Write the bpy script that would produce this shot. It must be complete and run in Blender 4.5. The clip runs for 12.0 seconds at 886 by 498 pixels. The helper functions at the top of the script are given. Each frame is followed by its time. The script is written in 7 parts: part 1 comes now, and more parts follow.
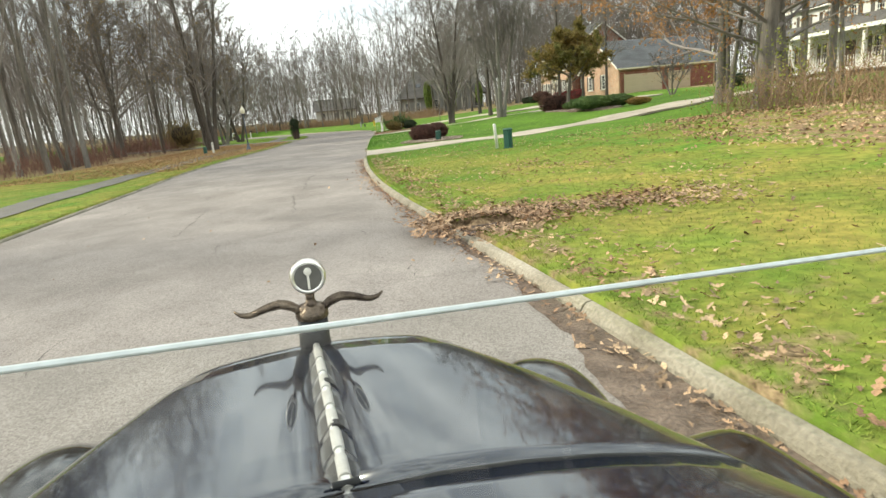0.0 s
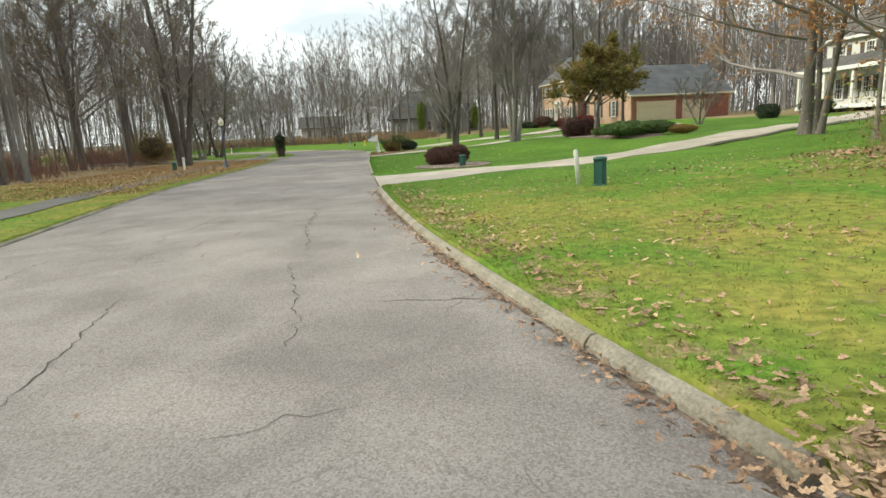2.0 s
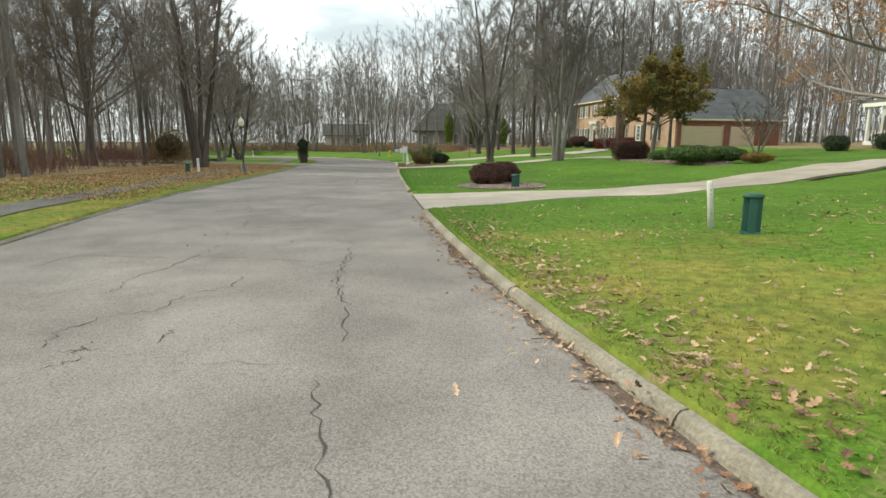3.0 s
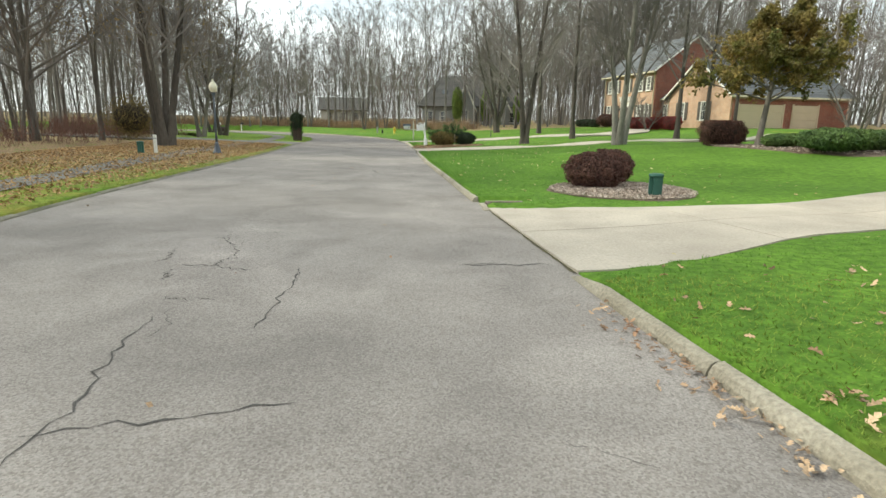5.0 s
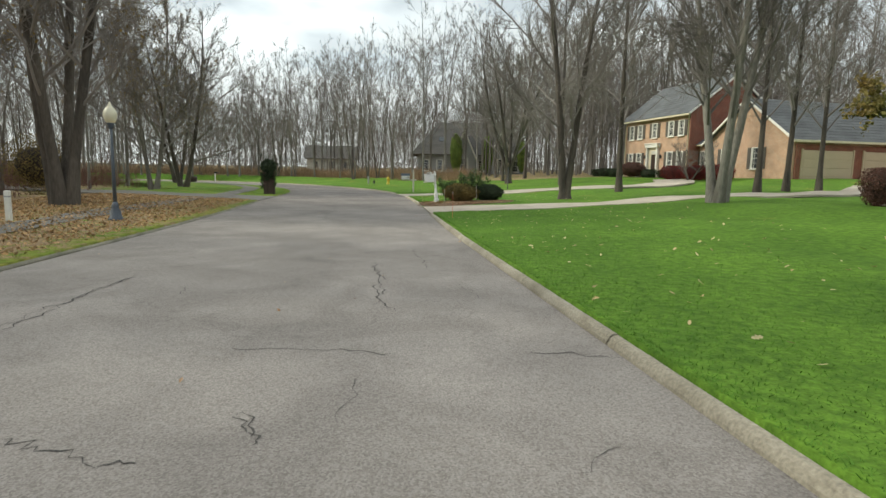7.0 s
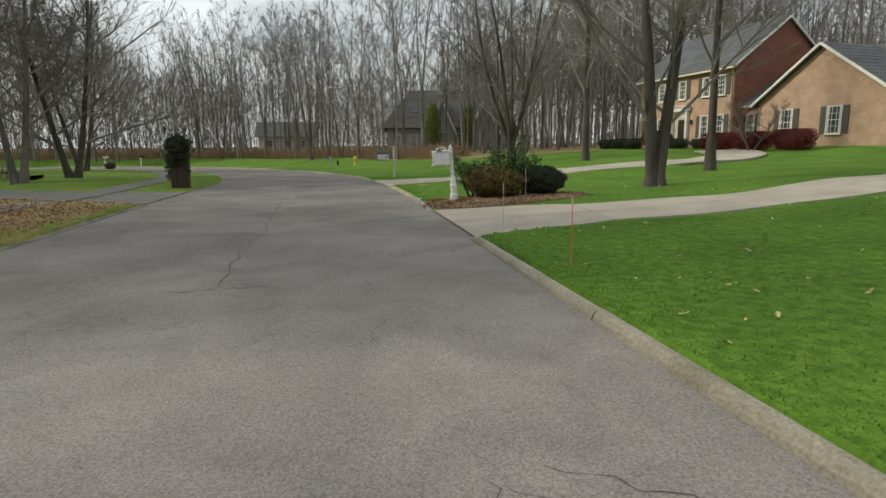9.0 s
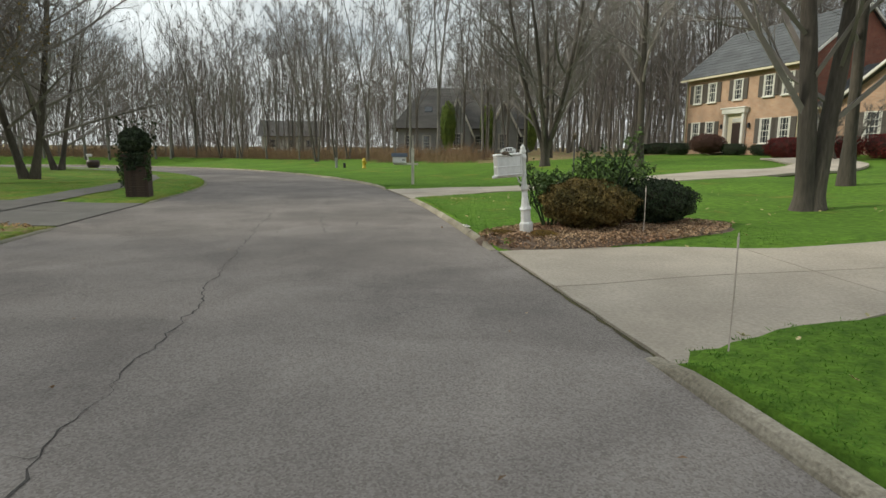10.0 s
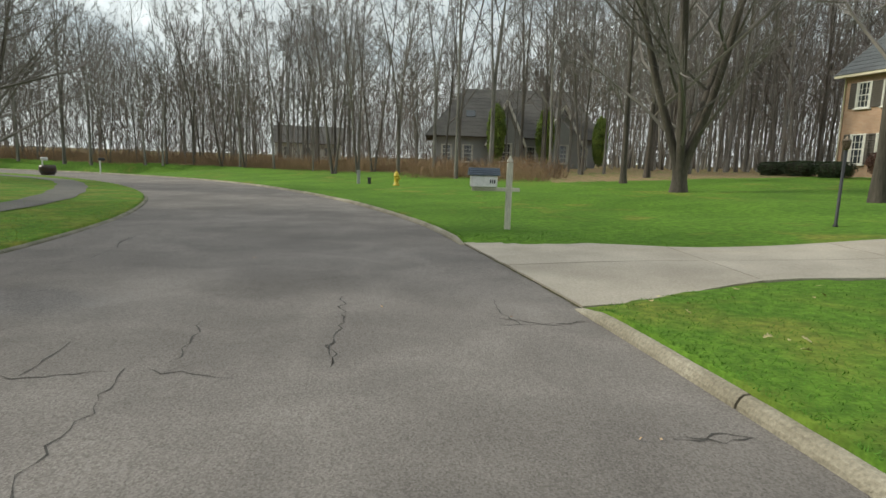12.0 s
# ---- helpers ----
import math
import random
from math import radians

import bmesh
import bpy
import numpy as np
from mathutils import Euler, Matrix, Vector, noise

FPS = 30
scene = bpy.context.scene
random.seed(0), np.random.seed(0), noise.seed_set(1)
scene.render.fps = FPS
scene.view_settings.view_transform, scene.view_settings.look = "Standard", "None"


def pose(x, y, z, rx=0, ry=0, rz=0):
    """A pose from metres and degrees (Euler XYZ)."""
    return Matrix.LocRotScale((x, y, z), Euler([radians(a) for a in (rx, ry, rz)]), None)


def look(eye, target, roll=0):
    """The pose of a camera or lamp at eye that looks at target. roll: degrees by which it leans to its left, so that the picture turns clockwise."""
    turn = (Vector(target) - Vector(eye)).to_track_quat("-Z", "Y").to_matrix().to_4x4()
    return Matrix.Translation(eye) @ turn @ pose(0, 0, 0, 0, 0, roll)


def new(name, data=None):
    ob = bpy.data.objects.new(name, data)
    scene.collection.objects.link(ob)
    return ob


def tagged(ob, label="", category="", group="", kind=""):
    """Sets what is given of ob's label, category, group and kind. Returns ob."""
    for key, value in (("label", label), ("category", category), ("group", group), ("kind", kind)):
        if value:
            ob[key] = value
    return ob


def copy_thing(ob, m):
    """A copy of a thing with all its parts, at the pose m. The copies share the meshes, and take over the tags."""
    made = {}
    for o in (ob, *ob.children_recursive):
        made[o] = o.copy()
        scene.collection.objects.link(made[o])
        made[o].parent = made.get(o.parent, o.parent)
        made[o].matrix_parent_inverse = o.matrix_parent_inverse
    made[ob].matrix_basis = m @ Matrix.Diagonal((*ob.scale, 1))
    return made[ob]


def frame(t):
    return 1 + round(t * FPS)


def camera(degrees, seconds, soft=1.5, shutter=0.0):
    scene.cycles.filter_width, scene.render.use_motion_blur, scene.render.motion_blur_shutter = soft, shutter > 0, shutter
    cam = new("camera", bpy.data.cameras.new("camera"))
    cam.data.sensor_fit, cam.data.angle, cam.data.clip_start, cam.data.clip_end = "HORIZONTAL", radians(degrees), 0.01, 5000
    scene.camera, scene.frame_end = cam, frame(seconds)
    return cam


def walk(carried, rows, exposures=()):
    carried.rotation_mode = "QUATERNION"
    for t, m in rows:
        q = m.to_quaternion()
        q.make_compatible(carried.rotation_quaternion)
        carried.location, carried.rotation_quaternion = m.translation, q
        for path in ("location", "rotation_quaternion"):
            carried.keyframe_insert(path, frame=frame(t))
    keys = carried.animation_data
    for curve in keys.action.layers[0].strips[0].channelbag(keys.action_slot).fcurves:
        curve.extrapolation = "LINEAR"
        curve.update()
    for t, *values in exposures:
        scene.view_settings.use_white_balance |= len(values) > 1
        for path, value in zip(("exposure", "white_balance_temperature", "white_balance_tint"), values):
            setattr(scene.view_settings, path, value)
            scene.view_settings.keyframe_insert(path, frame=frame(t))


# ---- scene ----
cam = camera(76.0, 12.0)
PATH = [
    (0, (4.815, -6.147, 1.591), (4.864, -4.203, 1.122), -5.4),
    (0.5, (4.448, -4.771, 1.592), (4.515, -2.825, 1.136), -5.4),
    (1, (4.078, -3.243, 1.575), (4.165, -1.297, 1.121), -4.3),
    (1.5, (3.695, -1.701, 1.573), (3.81, 0.246, 1.13), -4.1),
    (2, (3.293, -0.043, 1.578), (3.42, 1.912, 1.179), -3.1),
    (2.5, (2.882, 1.764, 1.566), (2.987, 3.726, 1.194), -1.3),
    (3, (2.471, 3.701, 1.585), (2.549, 5.669, 1.233), 0.1),
    (3.2, (2.276, 4.435, 1.577), (2.347, 6.402, 1.225), 0.5),
    (4.8, (0.894, 11.295, 1.591), (0.991, 13.246, 1.164), 1.0),
    (5, (0.783, 12.27, 1.581), (0.882, 14.221, 1.153), 1.0),
    (5.5, (0.493, 14.733, 1.586), (0.61, 16.681, 1.149), 1.0),
    (6, (0.22, 17.272, 1.549), (0.353, 19.228, 1.153), 1.0),
    (6.5, (0.035, 19.829, 1.581), (0.175, 21.804, 1.303), 1.4),
    (7, (-0.163, 22.561, 1.572), (-0.024, 24.539, 1.311), 1.0),
    (7.2, (-0.239, 23.671, 1.58), (-0.101, 25.648, 1.316), 0.8),
    (8.8, (-0.977, 33.485, 1.572), (-0.722, 35.44, 1.233), -0.5),
    (9, (-1.003, 34.782, 1.567), (-0.744, 36.736, 1.227), -0.5),
    (9.5, (-1.105, 37.841, 1.558), (-0.842, 39.793, 1.21), -0.4),
    (10, (-1.269, 40.883, 1.568), (-1.028, 42.841, 1.237), 0.4),
    (10.5, (-1.431, 44.026, 1.563), (-1.222, 45.99, 1.248), 0.6),
    (11, (-1.66, 47.305, 1.587), (-1.459, 49.27, 1.279), 0.9),
    (11.5, (-1.925, 50.745, 1.6), (-1.718, 52.711, 1.292), 1.4),
    (12, (-2.202, 54.129, 1.611), (-2.022, 56.099, 1.321), 1.8),
]
EXPOSURES = [(0.0, 0.18, 6550, 1), (1.5, 0.0, 6500, 1), (2.5, -0.18, 6350, 0), (3.2, -0.26, 6350, 0), (4.8, 0.02, 6300, -1), (5.5, 0.08, 6300, -1), (6.2, 0.04, 6300, -1), (7.2, -0.50, 6350, 1),
             (8.8, -0.80, 6350, 2), (10.0, -0.70, 6350, 2), (12.0, -0.60, 6300, 0)]
walk(cam, [(t, look(eye, target, roll)) for t, eye, target, roll in PATH], EXPOSURES)

# ---------- light ----------
SUN_EL, SUN_AZ = radians(33), radians(-80)   # azimuth from +y, clockwise
world = bpy.data.worlds.new("sky")
scene.world = world
world.use_nodes = True
wn, wl = world.node_tree.nodes, world.node_tree.links
wn.clear()
w_out, w_bg = wn.new("ShaderNodeOutputWorld"), wn.new("ShaderNodeBackground")
w_sky = wn.new("ShaderNodeTexSky")
w_sky.sky_type, w_sky.sun_disc = "NISHITA", False
w_sky.sun_elevation, w_sky.sun_rotation = SUN_EL, SUN_AZ
w_sky.air_density, w_sky.dust_density = 1.0, 2.0
w_co, w_map, w_cl = wn.new("ShaderNodeTexCoord"), wn.new("ShaderNodeMapping"), wn.new("ShaderNodeTexNoise")
w_map.inputs["Scale"].default_value = (1.6, 1.6, 4.5)
w_cl.inputs["Scale"].default_value, w_cl.inputs["Detail"].default_value = 2.4, 7
w_ramp = wn.new("ShaderNodeValToRGB")
w_ramp.color_ramp.elements[0].position, w_ramp.color_ramp.elements[0].color = 0.38, (0.48, 0.48, 0.48, 1)
w_ramp.color_ramp.elements[1].position, w_ramp.color_ramp.elements[1].color = 0.60, (1.0, 1.0, 1.0, 1)
w_mix = wn.new("ShaderNodeMix")
w_mix.data_type = "RGBA"
w_mix.inputs["B"].default_value = (18.2, 18.4, 18.8, 1)
wl.new(w_co.outputs["Generated"], w_map.inputs["Vector"])
wl.new(w_map.outputs["Vector"], w_cl.inputs["Vector"])
wl.new(w_cl.outputs["Fac"], w_ramp.inputs["Fac"])
wl.new(w_ramp.outputs["Color"], w_mix.inputs["Factor"])
wl.new(w_sky.outputs["Color"], w_mix.inputs["A"])
wl.new(w_mix.outputs["Result"], w_bg.inputs["Color"])
w_bg.inputs["Strength"].default_value = 0.093
wl.new(w_bg.outputs["Background"], w_out.inputs["Surface"])

sun = new("sun", bpy.data.lights.new("sun", "SUN"))
sun.data.energy, sun.data.angle, sun.data.color = 4.0, radians(5), (1.0, 0.91, 0.77)
to_sun = Vector((math.cos(SUN_EL) * math.sin(SUN_AZ), math.cos(SUN_EL) * math.cos(SUN_AZ), math.sin(SUN_EL)))
sun.matrix_world = look(to_sun * 80, (0, 0, 0))


# ---------- materials ----------
def mat(name, col, rough=0.8, var=0.25, scale=6.0, bump=0.3, fine=60.0, metal=0.0, col2=None, spec=0.5, stretch=(1, 1, 1), per_object=0.0,
        island=0.0, coat=0.0, world_space=False, translucent=0.0):
    """A surface with two scales of variation, relief and, where asked, a shade of its own for each object or loose piece."""
    m = bpy.data.materials.new(name)
    m.use_nodes = True
    nt = m.node_tree
    n, l = nt.nodes, nt.links
    b = n["Principled BSDF"]
    b.inputs["Roughness"].default_value, b.inputs["Metallic"].default_value = rough, metal
    b.inputs["Specular IOR Level"].default_value = spec
    b.inputs["Coat Weight"].default_value = coat
    b.inputs["Coat Roughness"].default_value = 0.05
    if world_space:
        src = n.new("ShaderNodeNewGeometry").outputs["Position"]
    else:
        src = n.new("ShaderNodeTexCoord").outputs["Object"]
    mp = n.new("ShaderNodeMapping")
    mp.inputs["Scale"].default_value = stretch
    l.new(src, mp.inputs["Vector"])
    big, small = n.new("ShaderNodeTexNoise"), n.new("ShaderNodeTexNoise")
    big.inputs["Scale"].default_value, big.inputs["Detail"].default_value = scale, 4
    small.inputs["Scale"].default_value, small.inputs["Detail"].default_value = fine, 3
    for t in (big, small):
        l.new(mp.outputs["Vector"], t.inputs["Vector"])
    c2 = col2 or tuple(c * (1 - var) for c in col)
    ramp = n.new("ShaderNodeValToRGB")
    ramp.color_ramp.elements[0].position, ramp.color_ramp.elements[0].color = 0.34, (*c2, 1)
    ramp.color_ramp.elements[1].position, ramp.color_ramp.elements[1].color = 0.66, (*col, 1)
    l.new(big.outputs["Fac"], ramp.inputs["Fac"])
    hs = n.new("ShaderNodeHueSaturation")
    mr = n.new("ShaderNodeMapRange")
    mr.inputs["To Min"].default_value, mr.inputs["To Max"].default_value = 1 - var, 1 + var
    mr.inputs["From Min"].default_value, mr.inputs["From Max"].default_value = 0.25, 0.75
    l.new(small.outputs["Fac"], mr.inputs["Value"])
    val = mr.outputs["Result"]
    for kind, amount in (("o", per_object), ("i", island)):
        if amount:
            r = n.new("ShaderNodeObjectInfo").outputs["Random"] if kind == "o" else n.new("ShaderNodeNewGeometry").outputs["Random Per Island"]
            q = n.new("ShaderNodeMapRange")
            q.inputs["To Min"].default_value, q.inputs["To Max"].default_value = 1 - amount, 1 + amount
            l.new(r, q.inputs["Value"])
            mul = n.new("ShaderNodeMath")
            mul.operation = "MULTIPLY"
            l.new(val, mul.inputs[0])
            l.new(q.outputs["Result"], mul.inputs[1])
            val = mul.outputs["Value"]
    l.new(val, hs.inputs["Value"])
    l.new(ramp.outputs["Color"], hs.inputs["Color"])
    l.new(hs.outputs["Color"], b.inputs["Base Color"])
    if bump:
        bp = n.new("ShaderNodeBump")
        bp.inputs["Strength"].default_value, bp.inputs["Distance"].default_value = bump, 0.02
        l.new(small.outputs["Fac"], bp.inputs["Height"])
        l.new(bp.outputs["Normal"], b.inputs["Normal"])
    if translucent:
        tr, mx = n.new("ShaderNodeBsdfTranslucent"), n.new("ShaderNodeMixShader")
        l.new(hs.outputs["Color"], tr.inputs["Color"])
        mx.inputs["Fac"].default_value = translucent
        l.new(b.outputs["BSDF"], mx.inputs[1])
        l.new(tr.outputs["BSDF"], mx.inputs[2])
        l.new(mx.outputs["Shader"], n["Material Output"].inputs["Surface"])
    return m


def turf_material():
    """Lawn that dries out and fills with fallen leaves where the mesh's 'dry' and 'litter' values say so."""
    m = mat("turf", (0.122, 0.228, 0.028), 0.95, 0.26, 0.45, 0.5, 30.0, col2=(0.085, 0.168, 0.021), spec=0.15, world_space=True)
    n, l = m.node_tree.nodes, m.node_tree.links
    b = n["Principled BSDF"]
    green = b.inputs["Base Color"].links[0].from_socket
    pos = n.new("ShaderNodeNewGeometry").outputs["Position"]

    def noise_fac(scale, detail, lo, hi):
        t, r = n.new("ShaderNodeTexNoise"), n.new("ShaderNodeMapRange")
        t.inputs["Scale"].default_value, t.inputs["Detail"].default_value = scale, detail
        r.inputs["From Min"].default_value, r.inputs["From Max"].default_value = lo, hi
        l.new(pos, t.inputs["Vector"])
        l.new(t.outputs["Fac"], r.inputs["Value"])
        return r.outputs["Result"]

    def mixed(a, colour, fac):
        x = n.new("ShaderNodeMix")
        x.data_type = "RGBA"
        l.new(fac, x.inputs["Factor"])
        l.new(a, x.inputs["A"])
        if isinstance(colour, tuple):
            x.inputs["B"].default_value = (*colour, 1)
        else:
            l.new(colour, x.inputs["B"])
        return x.outputs["Result"]

    def combined(attr, noise_socket, gain):
        a = n.new("ShaderNodeAttribute")
        a.attribute_name = attr
        add, cl = n.new("ShaderNodeMath"), n.new("ShaderNodeMath")
        add.operation, cl.operation, cl.use_clamp = "SUBTRACT", "MULTIPLY", True
        l.new(a.outputs["Fac"], add.inputs[0])
        l.new(noise_socket, add.inputs[1])
        l.new(add.outputs["Value"], cl.inputs[0])
        cl.inputs[1].default_value = gain
        return cl.outputs["Value"]

    out = mixed(green, (0.285, 0.255, 0.062), combined("dry", noise_fac(0.9, 5, 0.2, 0.8), 1.4))
    clump = n.new("ShaderNodeMix")
    clump.data_type, clump.blend_type = "RGBA", "MULTIPLY"
    clump.inputs["Factor"].default_value = 1.0
    shade = n.new("ShaderNodeValToRGB")
    shade.color_ramp.elements[0].position, shade.color_ramp.elements[0].color = 0.15, (0.70, 0.72, 0.68, 1)
    shade.color_ramp.elements[1].position, shade.color_ramp.elements[1].color = 0.85, (1.22, 1.18, 1.10, 1)
    l.new(noise_fac(7.0, 8, 0.28, 0.72), shade.inputs["Fac"])
    l.new(out, clump.inputs["A"])
    l.new(shade.outputs["Color"], clump.inputs["B"])
    out = clump.outputs["Result"]
    brown = n.new("ShaderNodeValToRGB")
    brown.color_ramp.elements[0].color, brown.color_ramp.elements[1].color = (0.13, 0.085, 0.05, 1), (0.42, 0.30, 0.175, 1)
    l.new(noise_fac(22, 6, 0.3, 0.7), brown.inputs["Fac"])
    out = mixed(out, brown.outputs["Color"], combined("litter", noise_fac(2.6, 8, 0.25, 0.75), 3.0))
    l.new(out, b.inputs["Base Color"])
    return m


def asphalt_material():
    """Worn grey asphalt: pale aggregate, wheel-track wear, faint stains."""
    m = mat("asphalt", (0.322, 0.291, 0.270), 0.92, 0.12, 0.35, 0.6, 55.0, col2=(0.238, 0.215, 0.199), spec=0.3, world_space=True)
    n, l = m.node_tree.nodes, m.node_tree.links
    b = n["Principled BSDF"]
    base = b.inputs["Base Color"].links[0].from_socket
    pos = n.new("ShaderNodeNewGeometry").outputs["Position"]
    v = n.new("ShaderNodeTexVoronoi")
    v.inputs["Scale"].default_value = 78
    r = n.new("ShaderNodeValToRGB")
    r.color_ramp.elements[0].position, r.color_ramp.elements[0].color = 0.1, (0.66, 0.64, 0.62, 1)
    r.color_ramp.elements[1].position, r.color_ramp.elements[1].color = 0.75, (1.25, 1.25, 1.25, 1)
    l.new(pos, v.inputs["Vector"])
    l.new(v.outputs["Color"], r.inputs["Fac"])
    x = n.new("ShaderNodeMix")
    x.data_type, x.blend_type = "RGBA", "MULTIPLY"
    x.inputs["Factor"].default_value = 0.75
    l.new(base, x.inputs["A"])
    l.new(r.outputs["Color"], x.inputs["B"])
    st, sr = n.new("ShaderNodeTexNoise"), n.new("ShaderNodeValToRGB")
    st.inputs["Scale"].default_value, st.inputs["Detail"].default_value, st.inputs["Distortion"].default_value = 0.9, 9, 0.8
    sr.color_ramp.elements[0].position, sr.color_ramp.elements[0].color = 0.3, (0.76, 0.75, 0.74, 1)
    sr.color_ramp.elements[1].position, sr.color_ramp.elements[1].color = 0.7, (1.12, 1.11, 1.09, 1)
    l.new(pos, st.inputs["Vector"])
    l.new(st.outputs["Fac"], sr.inputs["Fac"])
    y = n.new("ShaderNodeMix")
    y.data_type, y.blend_type = "RGBA", "MULTIPLY"
    y.inputs["Factor"].default_value = 0.8
    l.new(x.outputs["Result"], y.inputs["A"])
    l.new(sr.outputs["Color"], y.inputs["B"])
    # past the first houses the surface darkens smoothly with y, to about three quarters
    sep, along_y, worn = n.new("ShaderNodeSeparateXYZ"), n.new("ShaderNodeMapRange"), n.new("ShaderNodeMix")
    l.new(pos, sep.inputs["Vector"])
    l.new(sep.outputs["Y"], along_y.inputs["Value"])
    along_y.interpolation_type = "SMOOTHSTEP"
    along_y.inputs["From Min"].default_value, along_y.inputs["From Max"].default_value = 36.0, 60.0
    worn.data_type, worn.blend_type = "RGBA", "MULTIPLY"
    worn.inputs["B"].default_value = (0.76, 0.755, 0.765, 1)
    l.new(along_y.outputs["Result"], worn.inputs["Factor"])
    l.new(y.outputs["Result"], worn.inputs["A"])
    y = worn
    net, nr, mask = n.new("ShaderNodeTexVoronoi"), n.new("ShaderNodeMapRange"), n.new("ShaderNodeTexNoise")
    warp, wadd = n.new("ShaderNodeTexNoise"), n.new("ShaderNodeMix")
    warp.inputs["Scale"].default_value, warp.inputs["Detail"].default_value = 3.0, 6
    wadd.data_type, wadd.blend_type, wadd.clamp_factor = "RGBA", "LINEAR_LIGHT", False
    wadd.inputs["Factor"].default_value = 0.28
    l.new(pos, warp.inputs["Vector"])
    l.new(pos, wadd.inputs["A"])
    l.new(warp.outputs["Color"], wadd.inputs["B"])
    net.feature = "DISTANCE_TO_EDGE"
    net.inputs["Scale"].default_value = 1.15
    l.new(wadd.outputs["Result"], net.inputs["Vector"])
    nr.inputs["From Min"].default_value, nr.inputs["From Max"].default_value = 0.004, 0.016
    nr.inputs["To Min"].default_value, nr.inputs["To Max"].default_value = 0.22, 0.0
    l.new(net.outputs["Distance"], nr.inputs["Value"])
    mask.inputs["Scale"].default_value, mask.inputs["Detail"].default_value = 0.33, 3
    l.new(pos, mask.inputs["Vector"])
    mm, mp2 = n.new("ShaderNodeMapRange"), n.new("ShaderNodeMath")
    mm.inputs["From Min"].default_value, mm.inputs["From Max"].default_value = 0.47, 0.60
    l.new(mask.outputs["Fac"], mm.inputs["Value"])
    mp2.operation = "MULTIPLY"
    l.new(mm.outputs["Result"], mp2.inputs[0])
    l.new(nr.outputs["Result"], mp2.inputs[1])
    z = n.new("ShaderNodeMix")
    z.data_type = "RGBA"
    l.new(mp2.outputs["Value"], z.inputs["Factor"])
    l.new(y.outputs["Result"], z.inputs["A"])
    z.inputs["B"].default_value = (0.07, 0.06, 0.055, 1)
    l.new(z.outputs["Result"], b.inputs["Base Color"])
    return m


def brick_material(name, c1, c2, mortar):
    m = mat(name, c1, 0.85, 0.15, 1.0, 0.2)
    n, l = m.node_tree.nodes, m.node_tree.links
    b = n["Principled BSDF"]
    uv = n.new("ShaderNodeTexCoord").outputs["UV"]
    t = n.new("ShaderNodeTexBrick")
    t.inputs["Color1"].default_value, t.inputs["Color2"].default_value, t.inputs["Mortar"].default_value = (*c1, 1), (*c2, 1), (*mortar, 1)
    t.inputs["Scale"].default_value, t.inputs["Mortar Size"].default_value = 1.0, 0.008
    t.inputs["Brick Width"].default_value, t.inputs["Row Height"].default_value = 0.21, 0.075
    l.new(uv, t.inputs["Vector"])
    big, x = n.new("ShaderNodeTexNoise"), n.new("ShaderNodeMix")
    big.inputs["Scale"].default_value, big.inputs["Detail"].default_value = 1.3, 5
    l.new(uv, big.inputs["Vector"])
    x.data_type, x.blend_type = "RGBA", "MULTIPLY"
    rr = n.new("ShaderNodeValToRGB")
    rr.color_ramp.elements[0].position, rr.color_ramp.elements[0].color = 0.3, (0.75, 0.73, 0.72, 1)
    rr.color_ramp.elements[1].position, rr.color_ramp.elements[1].color = 0.7, (1.1, 1.08, 1.05, 1)
    l.new(big.outputs["Fac"], rr.inputs["Fac"])
    x.inputs["Factor"].default_value = 0.8
    l.new(t.outputs["Color"], x.inputs["A"])
    l.new(rr.outputs["Color"], x.inputs["B"])
    l.new(x.outputs["Result"], b.inputs["Base Color"])
    return m


def glass_material(name, tint=(0.975, 0.985, 0.98), gloss=0.035):
    m = bpy.data.materials.new(name)
    m.use_nodes = True
    n, l = m.node_tree.nodes, m.node_tree.links
    n.remove(n["Principled BSDF"])
    t, g, x = n.new("ShaderNodeBsdfTransparent"), n.new("ShaderNodeBsdfGlossy"), n.new("ShaderNodeMixShader")
    t.inputs["Color"].default_value, g.inputs["Roughness"].default_value, x.inputs["Fac"].default_value = (*tint, 1), 0.01, gloss
    l.new(t.outputs["BSDF"], x.inputs[1])
    l.new(g.outputs["BSDF"], x.inputs[2])
    l.new(x.outputs["Shader"], n["Material Output"].inputs["Surface"])
    return m


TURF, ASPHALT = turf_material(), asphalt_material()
CRACK = mat("crack_tar", (0.085, 0.077, 0.07), 0.95, 0.3, 4, 0.5)
CONCRETE = mat("concrete", (0.48, 0.42, 0.345), 0.9, 0.16, 0.8, 0.35, 30, col2=(0.37, 0.32, 0.26), per_object=0.07, world_space=True)
KERB = mat("kerb_concrete", (0.37, 0.33, 0.26), 0.95, 0.28, 1.5, 0.8, 35, col2=(0.24, 0.21, 0.155), per_object=0.10, world_space=True)
KERB_OLD = mat("mossy_kerb_concrete", (0.24, 0.22, 0.165), 0.95, 0.3, 1.5, 0.6, 35, col2=(0.13, 0.125, 0.085), per_object=0.12, world_space=True)
PATH_MAT = mat("old_path", (0.175, 0.162, 0.145), 0.95, 0.2, 1.2, 0.5, 40, world_space=True)
BARK = mat("bark", (0.265, 0.245, 0.22), 0.95, 0.3, 2.0, 1.0, 24, col2=(0.115, 0.103, 0.09), stretch=(1, 1, 0.16), per_object=0.22)
